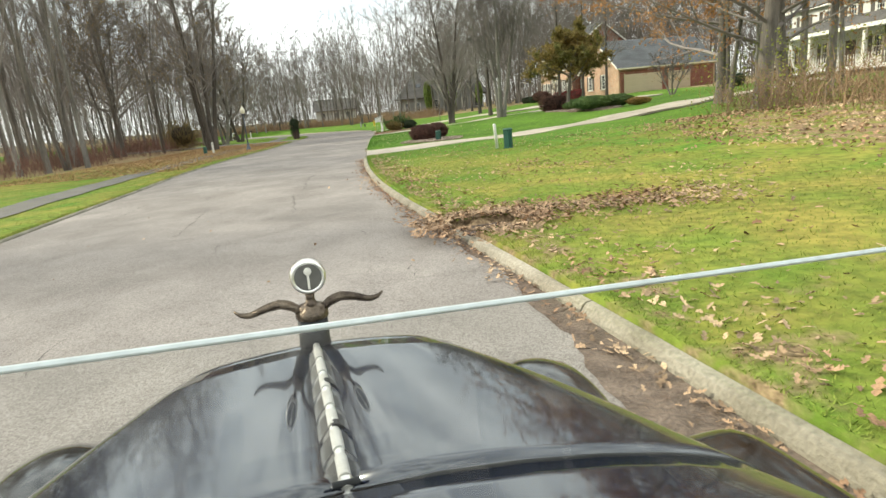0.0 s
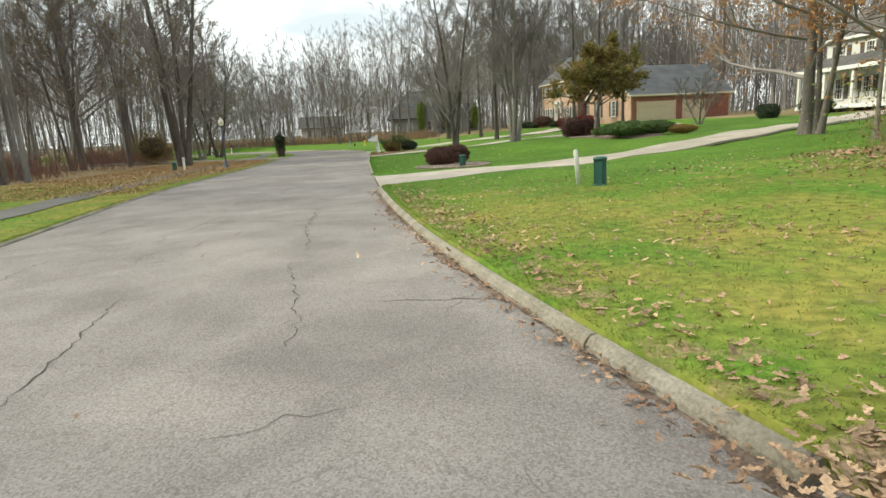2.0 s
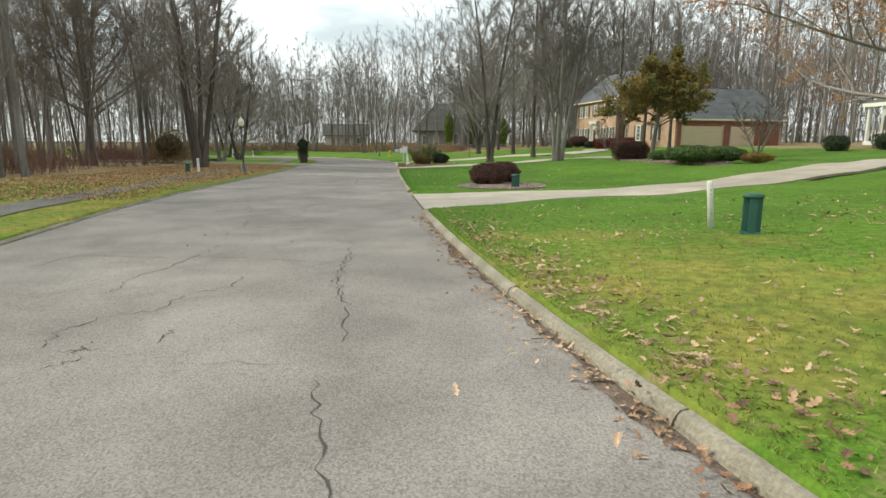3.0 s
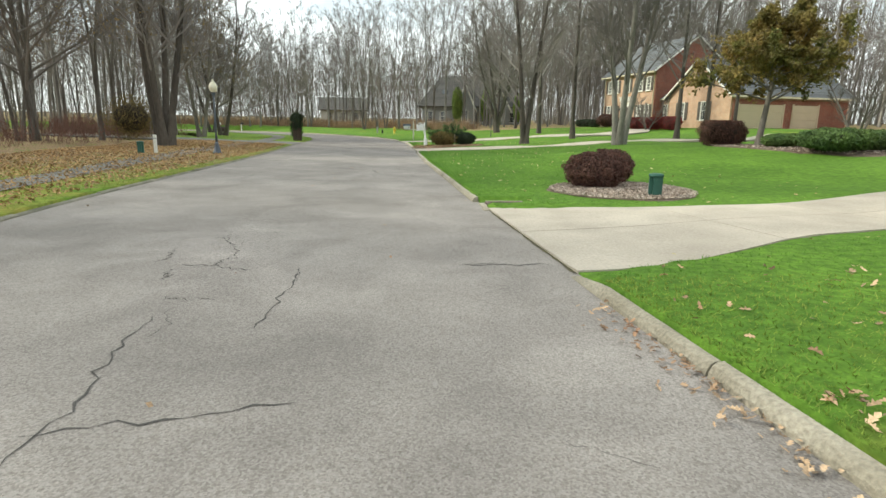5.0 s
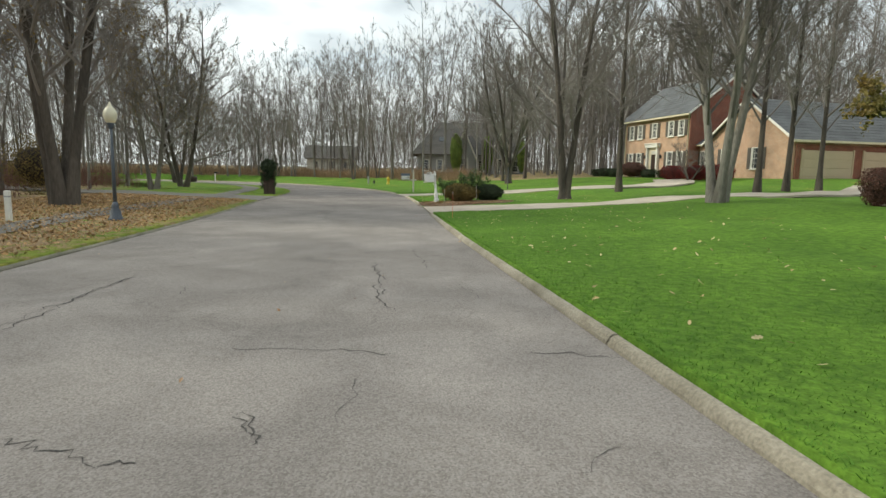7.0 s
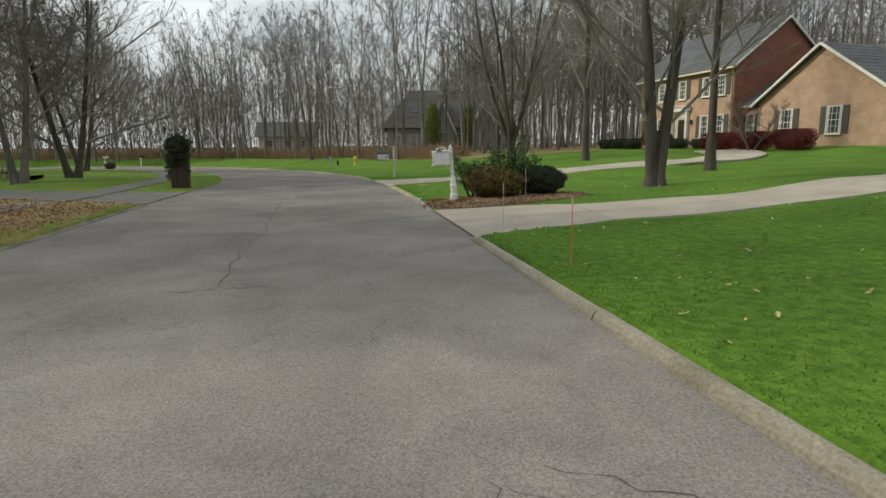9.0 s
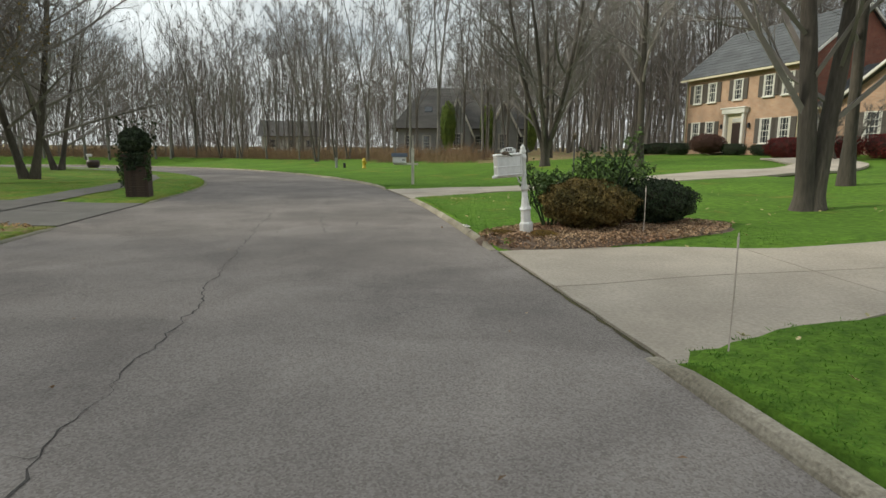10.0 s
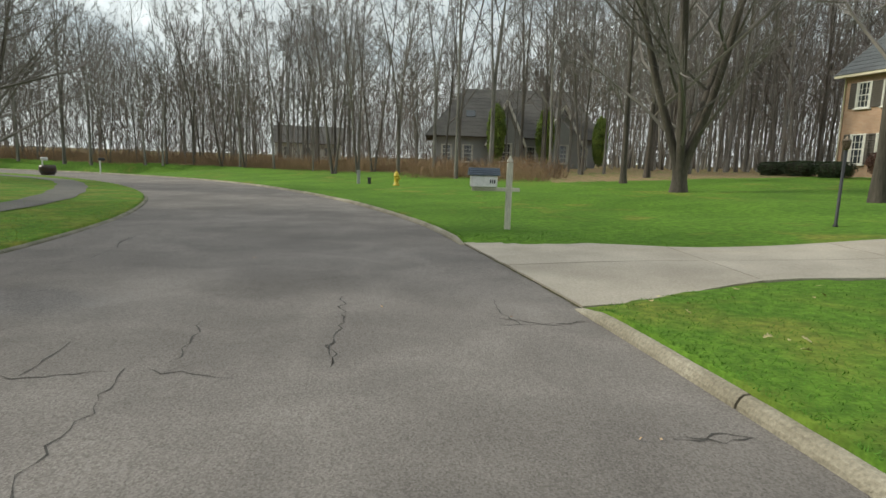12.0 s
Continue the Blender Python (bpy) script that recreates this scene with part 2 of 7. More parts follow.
BARK_PALE = mat("pale_bark", (0.25, 0.235, 0.205), 0.95, 0.3, 2.0, 1.0, 26, col2=(0.15, 0.135, 0.112), stretch=(1, 1, 0.16), per_object=0.1)
BARK_DARK = mat("dark_bark", (0.195, 0.172, 0.147), 0.95, 0.3, 2.0, 1.0, 24, col2=(0.098, 0.086, 0.073), stretch=(1, 1, 0.16), per_object=0.15)
BARK_BROWN = mat("damp_brown_bark", (0.115, 0.096, 0.078), 0.95, 0.3, 2.0, 1.0, 24, col2=(0.05, 0.042, 0.035), stretch=(1, 1, 0.16))
TWIG = mat("twigs", (0.265, 0.236, 0.215), 0.95, 0.2, 0.4, 0.0, col2=(0.17, 0.15, 0.137), per_object=0.2)
TWIG_DARK = mat("dark_twigs", (0.19, 0.165, 0.146), 0.95, 0.2, 0.4, 0.0, col2=(0.125, 0.108, 0.096), per_object=0.2)
TWIG_FAR = mat("distant_twigs", (0.215, 0.185, 0.168), 0.95, 0.2, 0.15, 0.0, col2=(0.14, 0.12, 0.108), island=0.25)
LEAF_GREEN = mat("green_leaves", (0.065, 0.105, 0.028), 0.7, 0.3, 1.0, 0.0, col2=(0.035, 0.065, 0.02), island=0.4, translucent=0.25)
LEAF_OLIVE = mat("olive_leaves", (0.32, 0.22, 0.075), 0.75, 0.3, 0.7, 0.0, col2=(0.15, 0.155, 0.045), island=0.45, translucent=0.42)
LEAF_YELLOW = mat("yellow_leaves", (0.30, 0.21, 0.05), 0.75, 0.3, 0.7, 0.0, col2=(0.20, 0.12, 0.035), island=0.4, translucent=0.35)
LEAF_ORANGE = mat("orange_leaves", (0.50, 0.27, 0.105), 0.8, 0.3, 0.9, 0.0, col2=(0.32, 0.15, 0.06), island=0.45, translucent=0.4)
LEAF_FALLEN = mat("fallen_leaves", (0.50, 0.36, 0.225), 0.85, 0.3, 0.6, 0.0, col2=(0.25, 0.135, 0.075), island=0.55)
LEAF_MAROON = mat("maroon_leaves", (0.15, 0.072, 0.052), 0.8, 0.3, 3.0, 0.0, col2=(0.09, 0.042, 0.034), island=0.5, translucent=0.15)
LEAF_RUST = mat("rusty_leaves", (0.21, 0.145, 0.045), 0.8, 0.3, 1.8, 0.0, col2=(0.10, 0.085, 0.025), island=0.5, translucent=0.2)
LEAF_RED = mat("red_leaves", (0.20, 0.02, 0.018), 0.7, 0.3, 3.0, 0.0, col2=(0.11, 0.015, 0.015), island=0.5, translucent=0.2)
LEAF_JUNIPER = mat("juniper", (0.115, 0.175, 0.04), 0.8, 0.3, 1.0, 0.0, col2=(0.06, 0.105, 0.03), island=0.4)
LEAF_BRIGHT = mat("bright_conifer", (0.25, 0.32, 0.065), 0.8, 0.3, 1.0, 0.0, col2=(0.13, 0.20, 0.04), island=0.4)
LEAF_DARK = mat("dark_evergreen", (0.035, 0.055, 0.02), 0.8, 0.3, 2.0, 0.0, col2=(0.02, 0.032, 0.014), island=0.4)
GRASS_BLADE = mat("grass_blades", (0.105, 0.232, 0.028), 0.8, 0.2, 0.30, 0.0, col2=(0.082, 0.172, 0.022), island=0.15, world_space=True, spec=0.2)
DRY_BLADE = mat("dry_grass_blades", (0.25, 0.29, 0.06), 0.85, 0.2, 0.5, 0.0, col2=(0.17, 0.24, 0.04), island=0.25, world_space=True, spec=0.2)
CHIPS = mat("wood_chips", (0.54, 0.45, 0.38), 0.9, 0.3, 4, 0.0, col2=(0.34, 0.27, 0.22), island=0.5)
SOIL = mat("bark_soil", (0.20, 0.145, 0.11), 0.95, 0.35, 5, 0.9, 40, col2=(0.10, 0.07, 0.05), world_space=True)
BRICK = brick_material("salmon_brick", (0.53, 0.335, 0.22), (0.45, 0.265, 0.17), (0.50, 0.42, 0.33))
# darker, redder copy of the house brick: shade of unlit walls in the colour
BRICK_SHADED = brick_material("shaded_brick", (0.27, 0.085, 0.05), (0.20, 0.06, 0.04), (0.28, 0.18, 0.13))
SHINGLE = mat("roof_shingles", (0.125, 0.13, 0.135), 0.95, 0.3, 0.6, 0.6, 14, col2=(0.085, 0.088, 0.092), stretch=(1, 1, 3))
SHINGLE_BROWN = mat("brown_shingles", (0.15, 0.14, 0.128), 0.95, 0.3, 0.6, 0.6, 14, stretch=(1, 1, 3))
WHITE = mat("white_paint", (0.78, 0.75, 0.68), 0.55, 0.06, 2.0, 0.05, 30)
WHITE_OLD = mat("weathered_white_paint", (0.80, 0.80, 0.79), 0.5, 0.06, 9.0, 0.06, 50, col2=(0.68, 0.68, 0.66))
CREAM = mat("cream_trim", (0.74, 0.66, 0.48), 0.6, 0.06, 2.0, 0.05, 30)
SIDING = mat("pale_siding", (0.64, 0.63, 0.58), 0.7, 0.08, 1.0, 0.15, 20)
GREY_SIDING = mat("grey_siding", (0.36, 0.36, 0.35), 0.8, 0.1, 1.0, 0.15, 20)
SHUTTER = mat("grey_shutters", (0.10, 0.085, 0.07), 0.7, 0.15, 6.0, 0.2)
DOOR_TAN = mat("tan_garage_door", (0.56, 0.45, 0.31), 0.7, 0.06, 1.0, 0.1)
DOOR_DARK = mat("dark_door", (0.05, 0.03, 0.022), 0.4, 0.2, 4.0, 0.1)
PANE = mat("window_pane", (0.045, 0.05, 0.055), 0.06, 0.1, 0.7, 0.0, spec=0.8)
CURTAIN = mat("window_curtain", (0.66, 0.64, 0.58), 0.9, 0.1, 5.0, 0.1)
GREEN_BOX = mat("green_utility_box", (0.022, 0.095, 0.068), 0.5, 0.12, 5.0, 0.1, 40)
WHITE_PVC = mat("white_plastic_post", (0.72, 0.70, 0.64), 0.5, 0.1, 8.0, 0.1)
POST_GREY = mat("weathered_wood", (0.62, 0.59, 0.50), 0.85, 0.2, 4.0, 0.5, 40, stretch=(1, 1, 0.2))
IRON = mat("black_iron", (0.028, 0.028, 0.03), 0.5, 0.2, 6.0, 0.2)
IRON_BLUE = mat("blue_grey_iron", (0.075, 0.09, 0.115), 0.55, 0.2, 6.0, 0.2)
RUST = mat("rusty_iron", (0.15, 0.10, 0.075), 0.85, 0.3, 14.0, 0.6, 60, col2=(0.075, 0.06, 0.052))
PIT_SHADE = mat("drain_shade", (0.012, 0.011, 0.01), 1.0, 0.3, 6, 0.2)
LAMP_GLOBE = mat("lamp_globe", (0.80, 0.76, 0.62), 0.35, 0.05, 3.0, 0.0, translucent=0.3)
YELLOW = mat("hydrant_yellow", (0.62, 0.44, 0.03), 0.5, 0.12, 6.0, 0.15)
STAKE_RED = mat("orange_stake", (0.62, 0.13, 0.07), 0.6, 0.1, 6.0, 0.0)
STAKE_PALE = mat("pale_stake", (0.5, 0.42, 0.36), 0.6, 0.1, 6.0, 0.0)
SLATE = mat("slate_blue_tin", (0.10, 0.125, 0.17), 0.5, 0.15, 6.0, 0.1)
CAR_BLACK = mat("old_black_enamel", (0.006, 0.010, 0.024), 0.22, 0.3, 3.0, 0.0, 80, spec=0.3, coat=1.0)
CAR_BLACK.node_tree.nodes["Principled BSDF"].inputs["Coat IOR"].default_value = 2.0
CAR_FENDER = mat("black_fender_enamel", (0.006, 0.006, 0.007), 0.10, 0.3, 3.0, 0.0, 80, spec=0.6, coat=0.7)
NICKEL = mat("dull_nickel", (0.86, 0.85, 0.82), 0.42, 0.10, 22.0, 0.05, 120, metal=0.45, col2=(0.70, 0.68, 0.64))
CHROME = mat("worn_nickel", (0.92, 0.90, 0.86), 0.30, 0.10, 22.0, 0.06, 120, metal=1.0, col2=(0.74, 0.71, 0.66))
BRONZE = mat("tarnished_brass", (0.20, 0.16, 0.12), 0.38, 0.3, 18.0, 0.3, 90, metal=1.0, col2=(0.07, 0.055, 0.045))
RUBBER = mat("tyre_rubber", (0.02, 0.02, 0.02), 0.85, 0.2, 8.0, 0.3)
SPOKE_WOOD = mat("black_spokes", (0.03, 0.027, 0.025), 0.5, 0.2, 6.0, 0.2)
DIAL = mat("dial_face", (0.13, 0.125, 0.115), 0.4, 0.1, 10.0, 0.0)
GLASS_EDGE = mat("ground_glass_edge", (0.50, 0.55, 0.55), 0.35, 0.12, 8.0, 0.05, 60, spec=0.8)
GLASS = glass_material("clear_glass")


# ---------- mesh helpers ----------
def mesh_of(name, verts, faces, material, smooth=False):
    me = bpy.data.meshes.new(name)
    me.from_pydata([tuple(v) for v in verts], [], [tuple(f) for f in faces])
    me.materials.append(material)
    if smooth:
        me.polygons.foreach_set("use_smooth", [True] * len(me.polygons))
    me.update()
    return me


def from_bm(name, bm, material, smooth=False):
    me = bpy.data.meshes.new(name)
    bmesh.ops.recalc_face_normals(bm, faces=bm.faces)
    bm.to_mesh(me)
    bm.free()
    me.materials.append(material)
    if smooth:
        me.polygons.foreach_set("use_smooth", [True] * len(me.polygons))
    return me


def under(name, me, parent, m=None, label=""):
    """Links a mesh as one part of a thing or of a part."""
    ob = new(name, me)
    ob.parent = parent
    if m is not None:
        ob.matrix_basis = m
    if label:
        tagged(ob, label)
    return ob


def box_mesh(name, size, material, bevel=0.01, centre=(0, 0, 0)):
    bm = bmesh.new()
    bmesh.ops.create_cube(bm, size=1.0)
    bmesh.ops.scale(bm, vec=size, verts=bm.verts)
    if bevel:
        bmesh.ops.bevel(bm, geom=bm.edges[:], offset=min(bevel, 0.45 * min(size)), segments=1, affect="EDGES")
    bmesh.ops.translate(bm, vec=centre, verts=bm.verts)
    return from_bm(name, bm, material)


def box_part(name, size, centre, material, parent, bevel=0.01, label=""):
    return under(name, box_mesh(name, size, material, bevel), parent, pose(*centre), label)


def lathe(name, profile, material, n=20, smooth=True):
    """A turned form from (radius, height) pairs."""
    verts, faces = [], []
    for r, z in profile:
        verts += [(r * math.cos(2 * math.pi * k / n), r * math.sin(2 * math.pi * k / n), z) for k in range(n)]
    for i in range(len(profile) - 1):
        faces += [(i * n + k, i * n + (k + 1) % n, (i + 1) * n + (k + 1) % n, (i + 1) * n + k) for k in range(n)]
    faces += [tuple(range(n - 1, -1, -1)), tuple(range((len(profile) - 1) * n, len(profile) * n))]
    return mesh_of(name, verts, faces, material, smooth)


def tubes(paths):
    """Verts and faces of tapering tubes from (points, radii, sides)."""
    verts, faces, base = [], [], 0
    for pts, radii, n in paths:
        pts = np.asarray(pts, float)
        tan = np.gradient(pts, axis=0)
        tan /= np.linalg.norm(tan, axis=1)[:, None] + 1e-9
        ref = np.array([1.0, 0, 0]) if abs(tan[0][0]) < 0.8 else np.array([0, 1.0, 0])
        a = np.cross(tan, ref)
        a /= np.linalg.norm(a, axis=1)[:, None] + 1e-9
        b = np.cross(tan, a)
        th = 2 * np.pi * np.arange(n) / n
        ring = pts[:, None] + np.asarray(radii)[:, None, None] * (np.cos(th)[None, :, None] * a[:, None] + np.sin(th)[None, :, None] * b[:, None])
        verts.append(ring.reshape(-1, 3))
        i, k = np.meshgrid(np.arange(len(pts) - 1), np.arange(n), indexing="ij")
        q = np.stack([i * n + k, i * n + (k + 1) % n, (i + 1) * n + (k + 1) % n, (i + 1) * n + k], -1).reshape(-1, 4) + base
        faces += q.tolist()
        base += len(pts) * n
    return np.concatenate(verts), faces


def tube_part(name, pts, radii, material, parent, n=8, label=""):
    v, f = tubes([(pts, radii, n)])
    f = f + [list(range(n)), list(range(len(v) - n, len(v)))]
    return under(name, mesh_of(name, v, f, material, True), parent, None, label)


def flat_leaves(rng, places, normals, size, spread=0.6):
    """Small folded leaves, each two triangles, at the places."""
    n = len(places)
    d = rng.normal(size=(n, 3))
    t = np.cross(normals + spread * rng.normal(size=(n, 3)), d)
    t /= np.linalg.norm(t, axis=1)[:, None] + 1e-9
    nn = normals + spread * rng.normal(size=(n, 3))
    b = np.cross(nn, t)
    b /= np.linalg.norm(b, axis=1)[:, None] + 1e-9
    s = size * rng.uniform(0.6, 1.3, n)[:, None]
    up = np.cross(t, b)
    v = np.stack([places - t * s * 0.5, places + b * s * 0.32 + up * s * 0.12, places + t * s * 0.5, places - b * s * 0.32 + up * s * 0.12], 1).reshape(-1, 3)
    i = np.arange(n) * 4
    f = np.concatenate([np.stack([i, i + 1, i + 2], 1), np.stack([i, i + 2, i + 3], 1)])
    return v, f.tolist()


def oak_leaves(rng, places, size):
    """Lobed, curled leaves lying about, at the places."""
    n = len(places)
    half = np.array([(-0.5, 0.03), (-0.30, 0.20), (-0.18, 0.08), (0.02, 0.28), (0.14, 0.10), (0.30, 0.19), (0.5, 0.0)])
    flat = np.vstack([[(0.0, 0.0)], half, half[-2::-1] * (1, -1)])
    m = len(flat)
    a, s = rng.uniform(0, 6.283, n), size * rng.uniform(0.6, 1.35, n)
    curl, bend, tip_x, tip_y = rng.uniform(-0.2, 1.6, n), rng.uniform(-0.5, 0.9, n), rng.normal(0, 0.28, n), rng.normal(0, 0.28, n)
    x, y = flat[None, :, 0] * s[:, None], flat[None, :, 1] * s[:, None] * rng.uniform(0.8, 1.25, n)[:, None]
    z = (curl[:, None] * flat[None, :, 1] ** 2 * 2.0 + bend[:, None] * flat[None, :, 0] ** 2) * s[:, None] + tip_x[:, None] * x + tip_y[:, None] * y
    c, d = np.cos(a)[:, None], np.sin(a)[:, None]
    v = np.stack([places[:, 0:1] + c * x - d * y, places[:, 1:2] + d * x + c * y, places[:, 2:3] + z], -1).reshape(-1, 3)
    tri = np.array([(0, k, k + 1) for k in range(1, m - 1)] + [(0, m - 1, 1)])
    return v, (np.arange(n)[:, None, None] * m + tri[None]).reshape(-1, 3).tolist()


# ---------- plan: road edges, heights ----------
def spline(points, step):
    """A smooth line through the points, sampled at even steps."""
    p = np.array(points, float)
    p = np.vstack([2 * p[0] - p[1], p, 2 * p[-1] - p[-2]])
    out = []
    for i in range(1, len(p) - 2):
        n = max(2, int(np.linalg.norm(p[i + 1] - p[i]) / 0.25))
        t = np.linspace(0, 1, n, endpoint=False)[:, None]
        out.append(0.5 * (2 * p[i] + (p[i + 1] - p[i - 1]) * t + (2 * p[i - 1] - 5 * p[i] + 4 * p[i + 1] - p[i + 2]) * t ** 2
                          + (3 * p[i] - p[i - 1] - 3 * p[i + 1] + p[i + 2]) * t ** 3))
    out = np.vstack(out + [p[-2:-1]])
    s = np.r_[0, np.cumsum(np.linalg.norm(np.diff(out, axis=0), axis=1))]
    at = np.linspace(0, s[-1], max(2, int(s[-1] / step)))
    return np.stack([np.interp(at, s, out[:, 0]), np.interp(at, s, out[:, 1])], 1)


RIGHT_EDGE = spline([(17, -50), (10.9, -24), (6.87, -6), (5.52, 0), (4.4, 4.7), (3.45, 10), (2.75, 16), (2.17, 23), (1.70, 30), (1.26, 37), (0.94, 44),
                     (0.66, 51), (0.22, 58.5), (-0.6, 65), (-1.6, 70.5), (-4.5, 79), (-9.0, 88), (-14.5, 96), (-22, 103), (-33, 109), (-55, 114), (-90, 117)], 0.5)
LEFT_EDGE = spline([(9.2, -52), (3.1, -26), (-0.85, -8), (-1.95, -2), (-3.06, 4.4), (-4.25, 11.8), (-5.3, 18), (-5.96, 24), (-6.3, 31), (-6.6, 38), (-7.1, 45),
                    (-7.8, 53), (-8.25, 60), (-8.75, 66), (-9.97, 71.9), (-12.6, 79), (-17, 86.5), (-22.5, 93), (-29, 98.5), (-38, 102.5), (-57, 106.5), (-90, 109)], 0.5)


def normals_of(line, side):
    t = np.gradient(line, axis=0)
    t /= np.linalg.norm(t, axis=1)[:, None]
    return np.stack([t[:, 1], -t[:, 0]], 1) * side


RIGHT_OUT, LEFT_OUT = normals_of(RIGHT_EDGE, 1), normals_of(LEFT_EDGE, -1)


def beside(line, out, xy):
    """How far points lie outside a road edge (negative: on the road's side)."""
    xy = np.atleast_2d(np.asarray(xy, np.float32))
    l, o = line[::2].astype(np.float32), out[::2].astype(np.float32)
    res = np.empty(len(xy), np.float32)
    for a in range(0, len(xy), 3000):
        x, y = xy[a:a + 3000, 0:1] - l[None, :, 0], xy[a:a + 3000, 1:2] - l[None, :, 1]
        d = x * x + y * y
        k = d.argmin(1)
        r = np.arange(len(k))
        res[a:a + 3000] = np.sqrt(d[r, k]) * np.where(x[r, k] * o[k, 0] + y[r, k] * o[k, 1] < 0, -1, 1)
    return res.astype(float)


DRIVES = [  # centre line and width of the three driveways, and of the one across the road
    (spline([(2.0, 20.5), (4.0, 20.85), (5.4, 21.1), (8.4, 21.95), (12.4, 23.6), (18.4, 26.5), (26.4, 31.0), (36, 36.8)], 0.5), 2.9, 1.9),
    (spline([(0.5, 47.4), (2.4, 47.3), (3.9, 47.0), (6.9, 47.0), (10.9, 48.0), (17, 49.4), (25, 52.6), (31, 58.0)], 0.5), 2.85, 2.3),
    (spline([(-0.6, 63.0), (1.4, 63.05), (2.9, 62.9), (5.9, 62.7), (9.9, 62.8), (15.9, 63.6), (21, 66.5), (24.5, 74)], 0.5), 3.05, 2.4),
    (spline([(-7.6, 56.3), (-12, 57.4), (-20, 60), (-34, 66)], 0.5), 4.0, 1.5),
]


def drive_width(i, k):
    line, w, flare = DRIVES[i]
    s = 0.5 * np.asarray(k)
    return w + flare * np.clip(1 - s / 4.0, 0, 1) ** 1.6


def in_drive(xy, margin=0.0):
    """The index of the nearest driveway and how far inside it each point lies (positive: inside)."""
    xy = np.atleast_2d(xy)
    best, which = np.full(len(xy), -1e9), np.zeros(len(xy), int)
    for i, (line, w, flare) in enumerate(DRIVES):
        inside = np.full(len(xy), -9.0)
        near_ = np.where((xy[:, 0] > line[:, 0].min() - 6) & (xy[:, 0] < line[:, 0].max() + 6) & (xy[:, 1] > line[:, 1].min() - 6) & (xy[:, 1] < line[:, 1].max() + 6))[0]
        for a in range(0, len(near_), 4000):
            q = near_[a:a + 4000]
            d = (xy[q, 0:1] - line[None, :, 0]) ** 2 + (xy[q, 1:2] - line[None, :, 1]) ** 2
            inside[q] = drive_width(i, d.argmin(1)) / 2 + margin - np.sqrt(d.min(1))
        which = np.where(inside > best, i, which)
        best = np.maximum(best, inside)
    return best, which


RISE_D = [-50, 0, 3, 8, 12, 15, 20, 25, 30, 40, 60, 200, 3000]
RISE_START = [0.12, 0.12, 0.20, 0.45, 0.75, 0.86, 0.95, 1.05, 1.3, 1.6, 2.1, 4.5, 8]
RISE_FIRST = [0.12, 0.12, 0.13, 0.20, 0.38, 0.53, 0.83, 1.1, 1.3, 1.6, 2.1, 4.5, 8]    # round the first driveway
RISE_MIDDLE = [0.12, 0.12, 0.20, 0.41, 0.70, 0.84, 0.88, 1.0, 1.3, 1.7, 2.2, 4.5, 8]
RISE_LATE = [0.12, 0.12, 0.18, 0.46, 0.78, 0.92, 1.2, 1.45, 1.7, 1.9, 2.3, 4.5, 8]


def swell(x, y):
    return 0.05 * np.sin(x * 0.31 + 1.3) * np.cos(y * 0.23) + 0.03 * np.sin(x * 0.9 + y * 0.7)


def land(xy, dr=None, dl=None):
    """Height of the lawns and woods."""
    xy = np.atleast_2d(np.asarray(xy, float))
    if dr is None:
        dr, dl = beside(RIGHT_EDGE, RIGHT_OUT, xy), beside(LEFT_EDGE, LEFT_OUT, xy)
    def ease(lo, hi):
        u = np.clip((xy[:, 1] - lo) / (hi - lo), 0, 1)
        return u * u * (3 - 2 * u)

    right = np.interp(dr, RISE_D, RISE_START)
    for lo, hi, rise in ((9, 18, RISE_FIRST), (25, 37, RISE_MIDDLE), (56, 68, RISE_LATE)):
        w = ease(lo, hi)
        right = right * (1 - w) + np.interp(dr, RISE_D, rise) * w
    left = np.interp(dl, [0, 0.12, 0.5, 3, 10, 60, 3000], [0.055, 0.062, 0.085, 0.10, 0.14, 0.5, 4])
    z = np.where(dr > dl, right, left)
    d = np.maximum(dr, dl)
    return z + swell(xy[:, 0], xy[:, 1]) * np.clip((d - 1) / 6, 0, 1)


def drive_z(xy, dr=None, dl=None):
    """Height of a driveway: level with the gutter at the road, with the lawn further in."""
    xy = np.atleast_2d(np.asarray(xy, float))
    if dr is None:
        dr, dl = beside(RIGHT_EDGE, RIGHT_OUT, xy), beside(LEFT_EDGE, LEFT_OUT, xy)
    return 0.015 + (land(xy, dr, dl) - 0.015) * np.clip(np.maximum(dr, dl) / 3.0, 0, 1)


PITS = [(5.55, 1.13, 0.44, 0.34), (2.60, 23.6, 0.48, 0.30)]  # where the storm drains lie: centre and half sizes


def surface(xy):
    """Height of the lawn as laid, dipped along the driveways."""
    xy = np.atleast_2d(np.asarray(xy, float))
    dr, dl = beside(RIGHT_EDGE, RIGHT_OUT, xy), beside(LEFT_EDGE, LEFT_OUT, xy)
    z = land(xy, dr, dl)
    ins = in_drive(xy)[0]
    z = z * (1 - np.clip(1 - np.maximum(dr, dl) / 0.9, 0, 1) * (1 - np.clip(-ins / 0.7, 0.12, 1)))
    for px, py, hx, hy in PITS:
        z = np.where((np.abs(xy[:, 0] - px) < hx) & (np.abs(xy[:, 1] - py) < hy), -0.05, z)
    dz = drive_z(xy, dr, dl)
    u = np.clip((-ins - 0.12) / 0.55, 0, 1)
    u = u * u * (3 - 2 * u)
    z = np.minimum(z, dz - 0.012) * (1 - u) + z * u
    return np.where(ins > 0.10, np.minimum(z, dz - 0.05), z)


def ground_at(x, y):
    return float(land([(x, y)])[0])


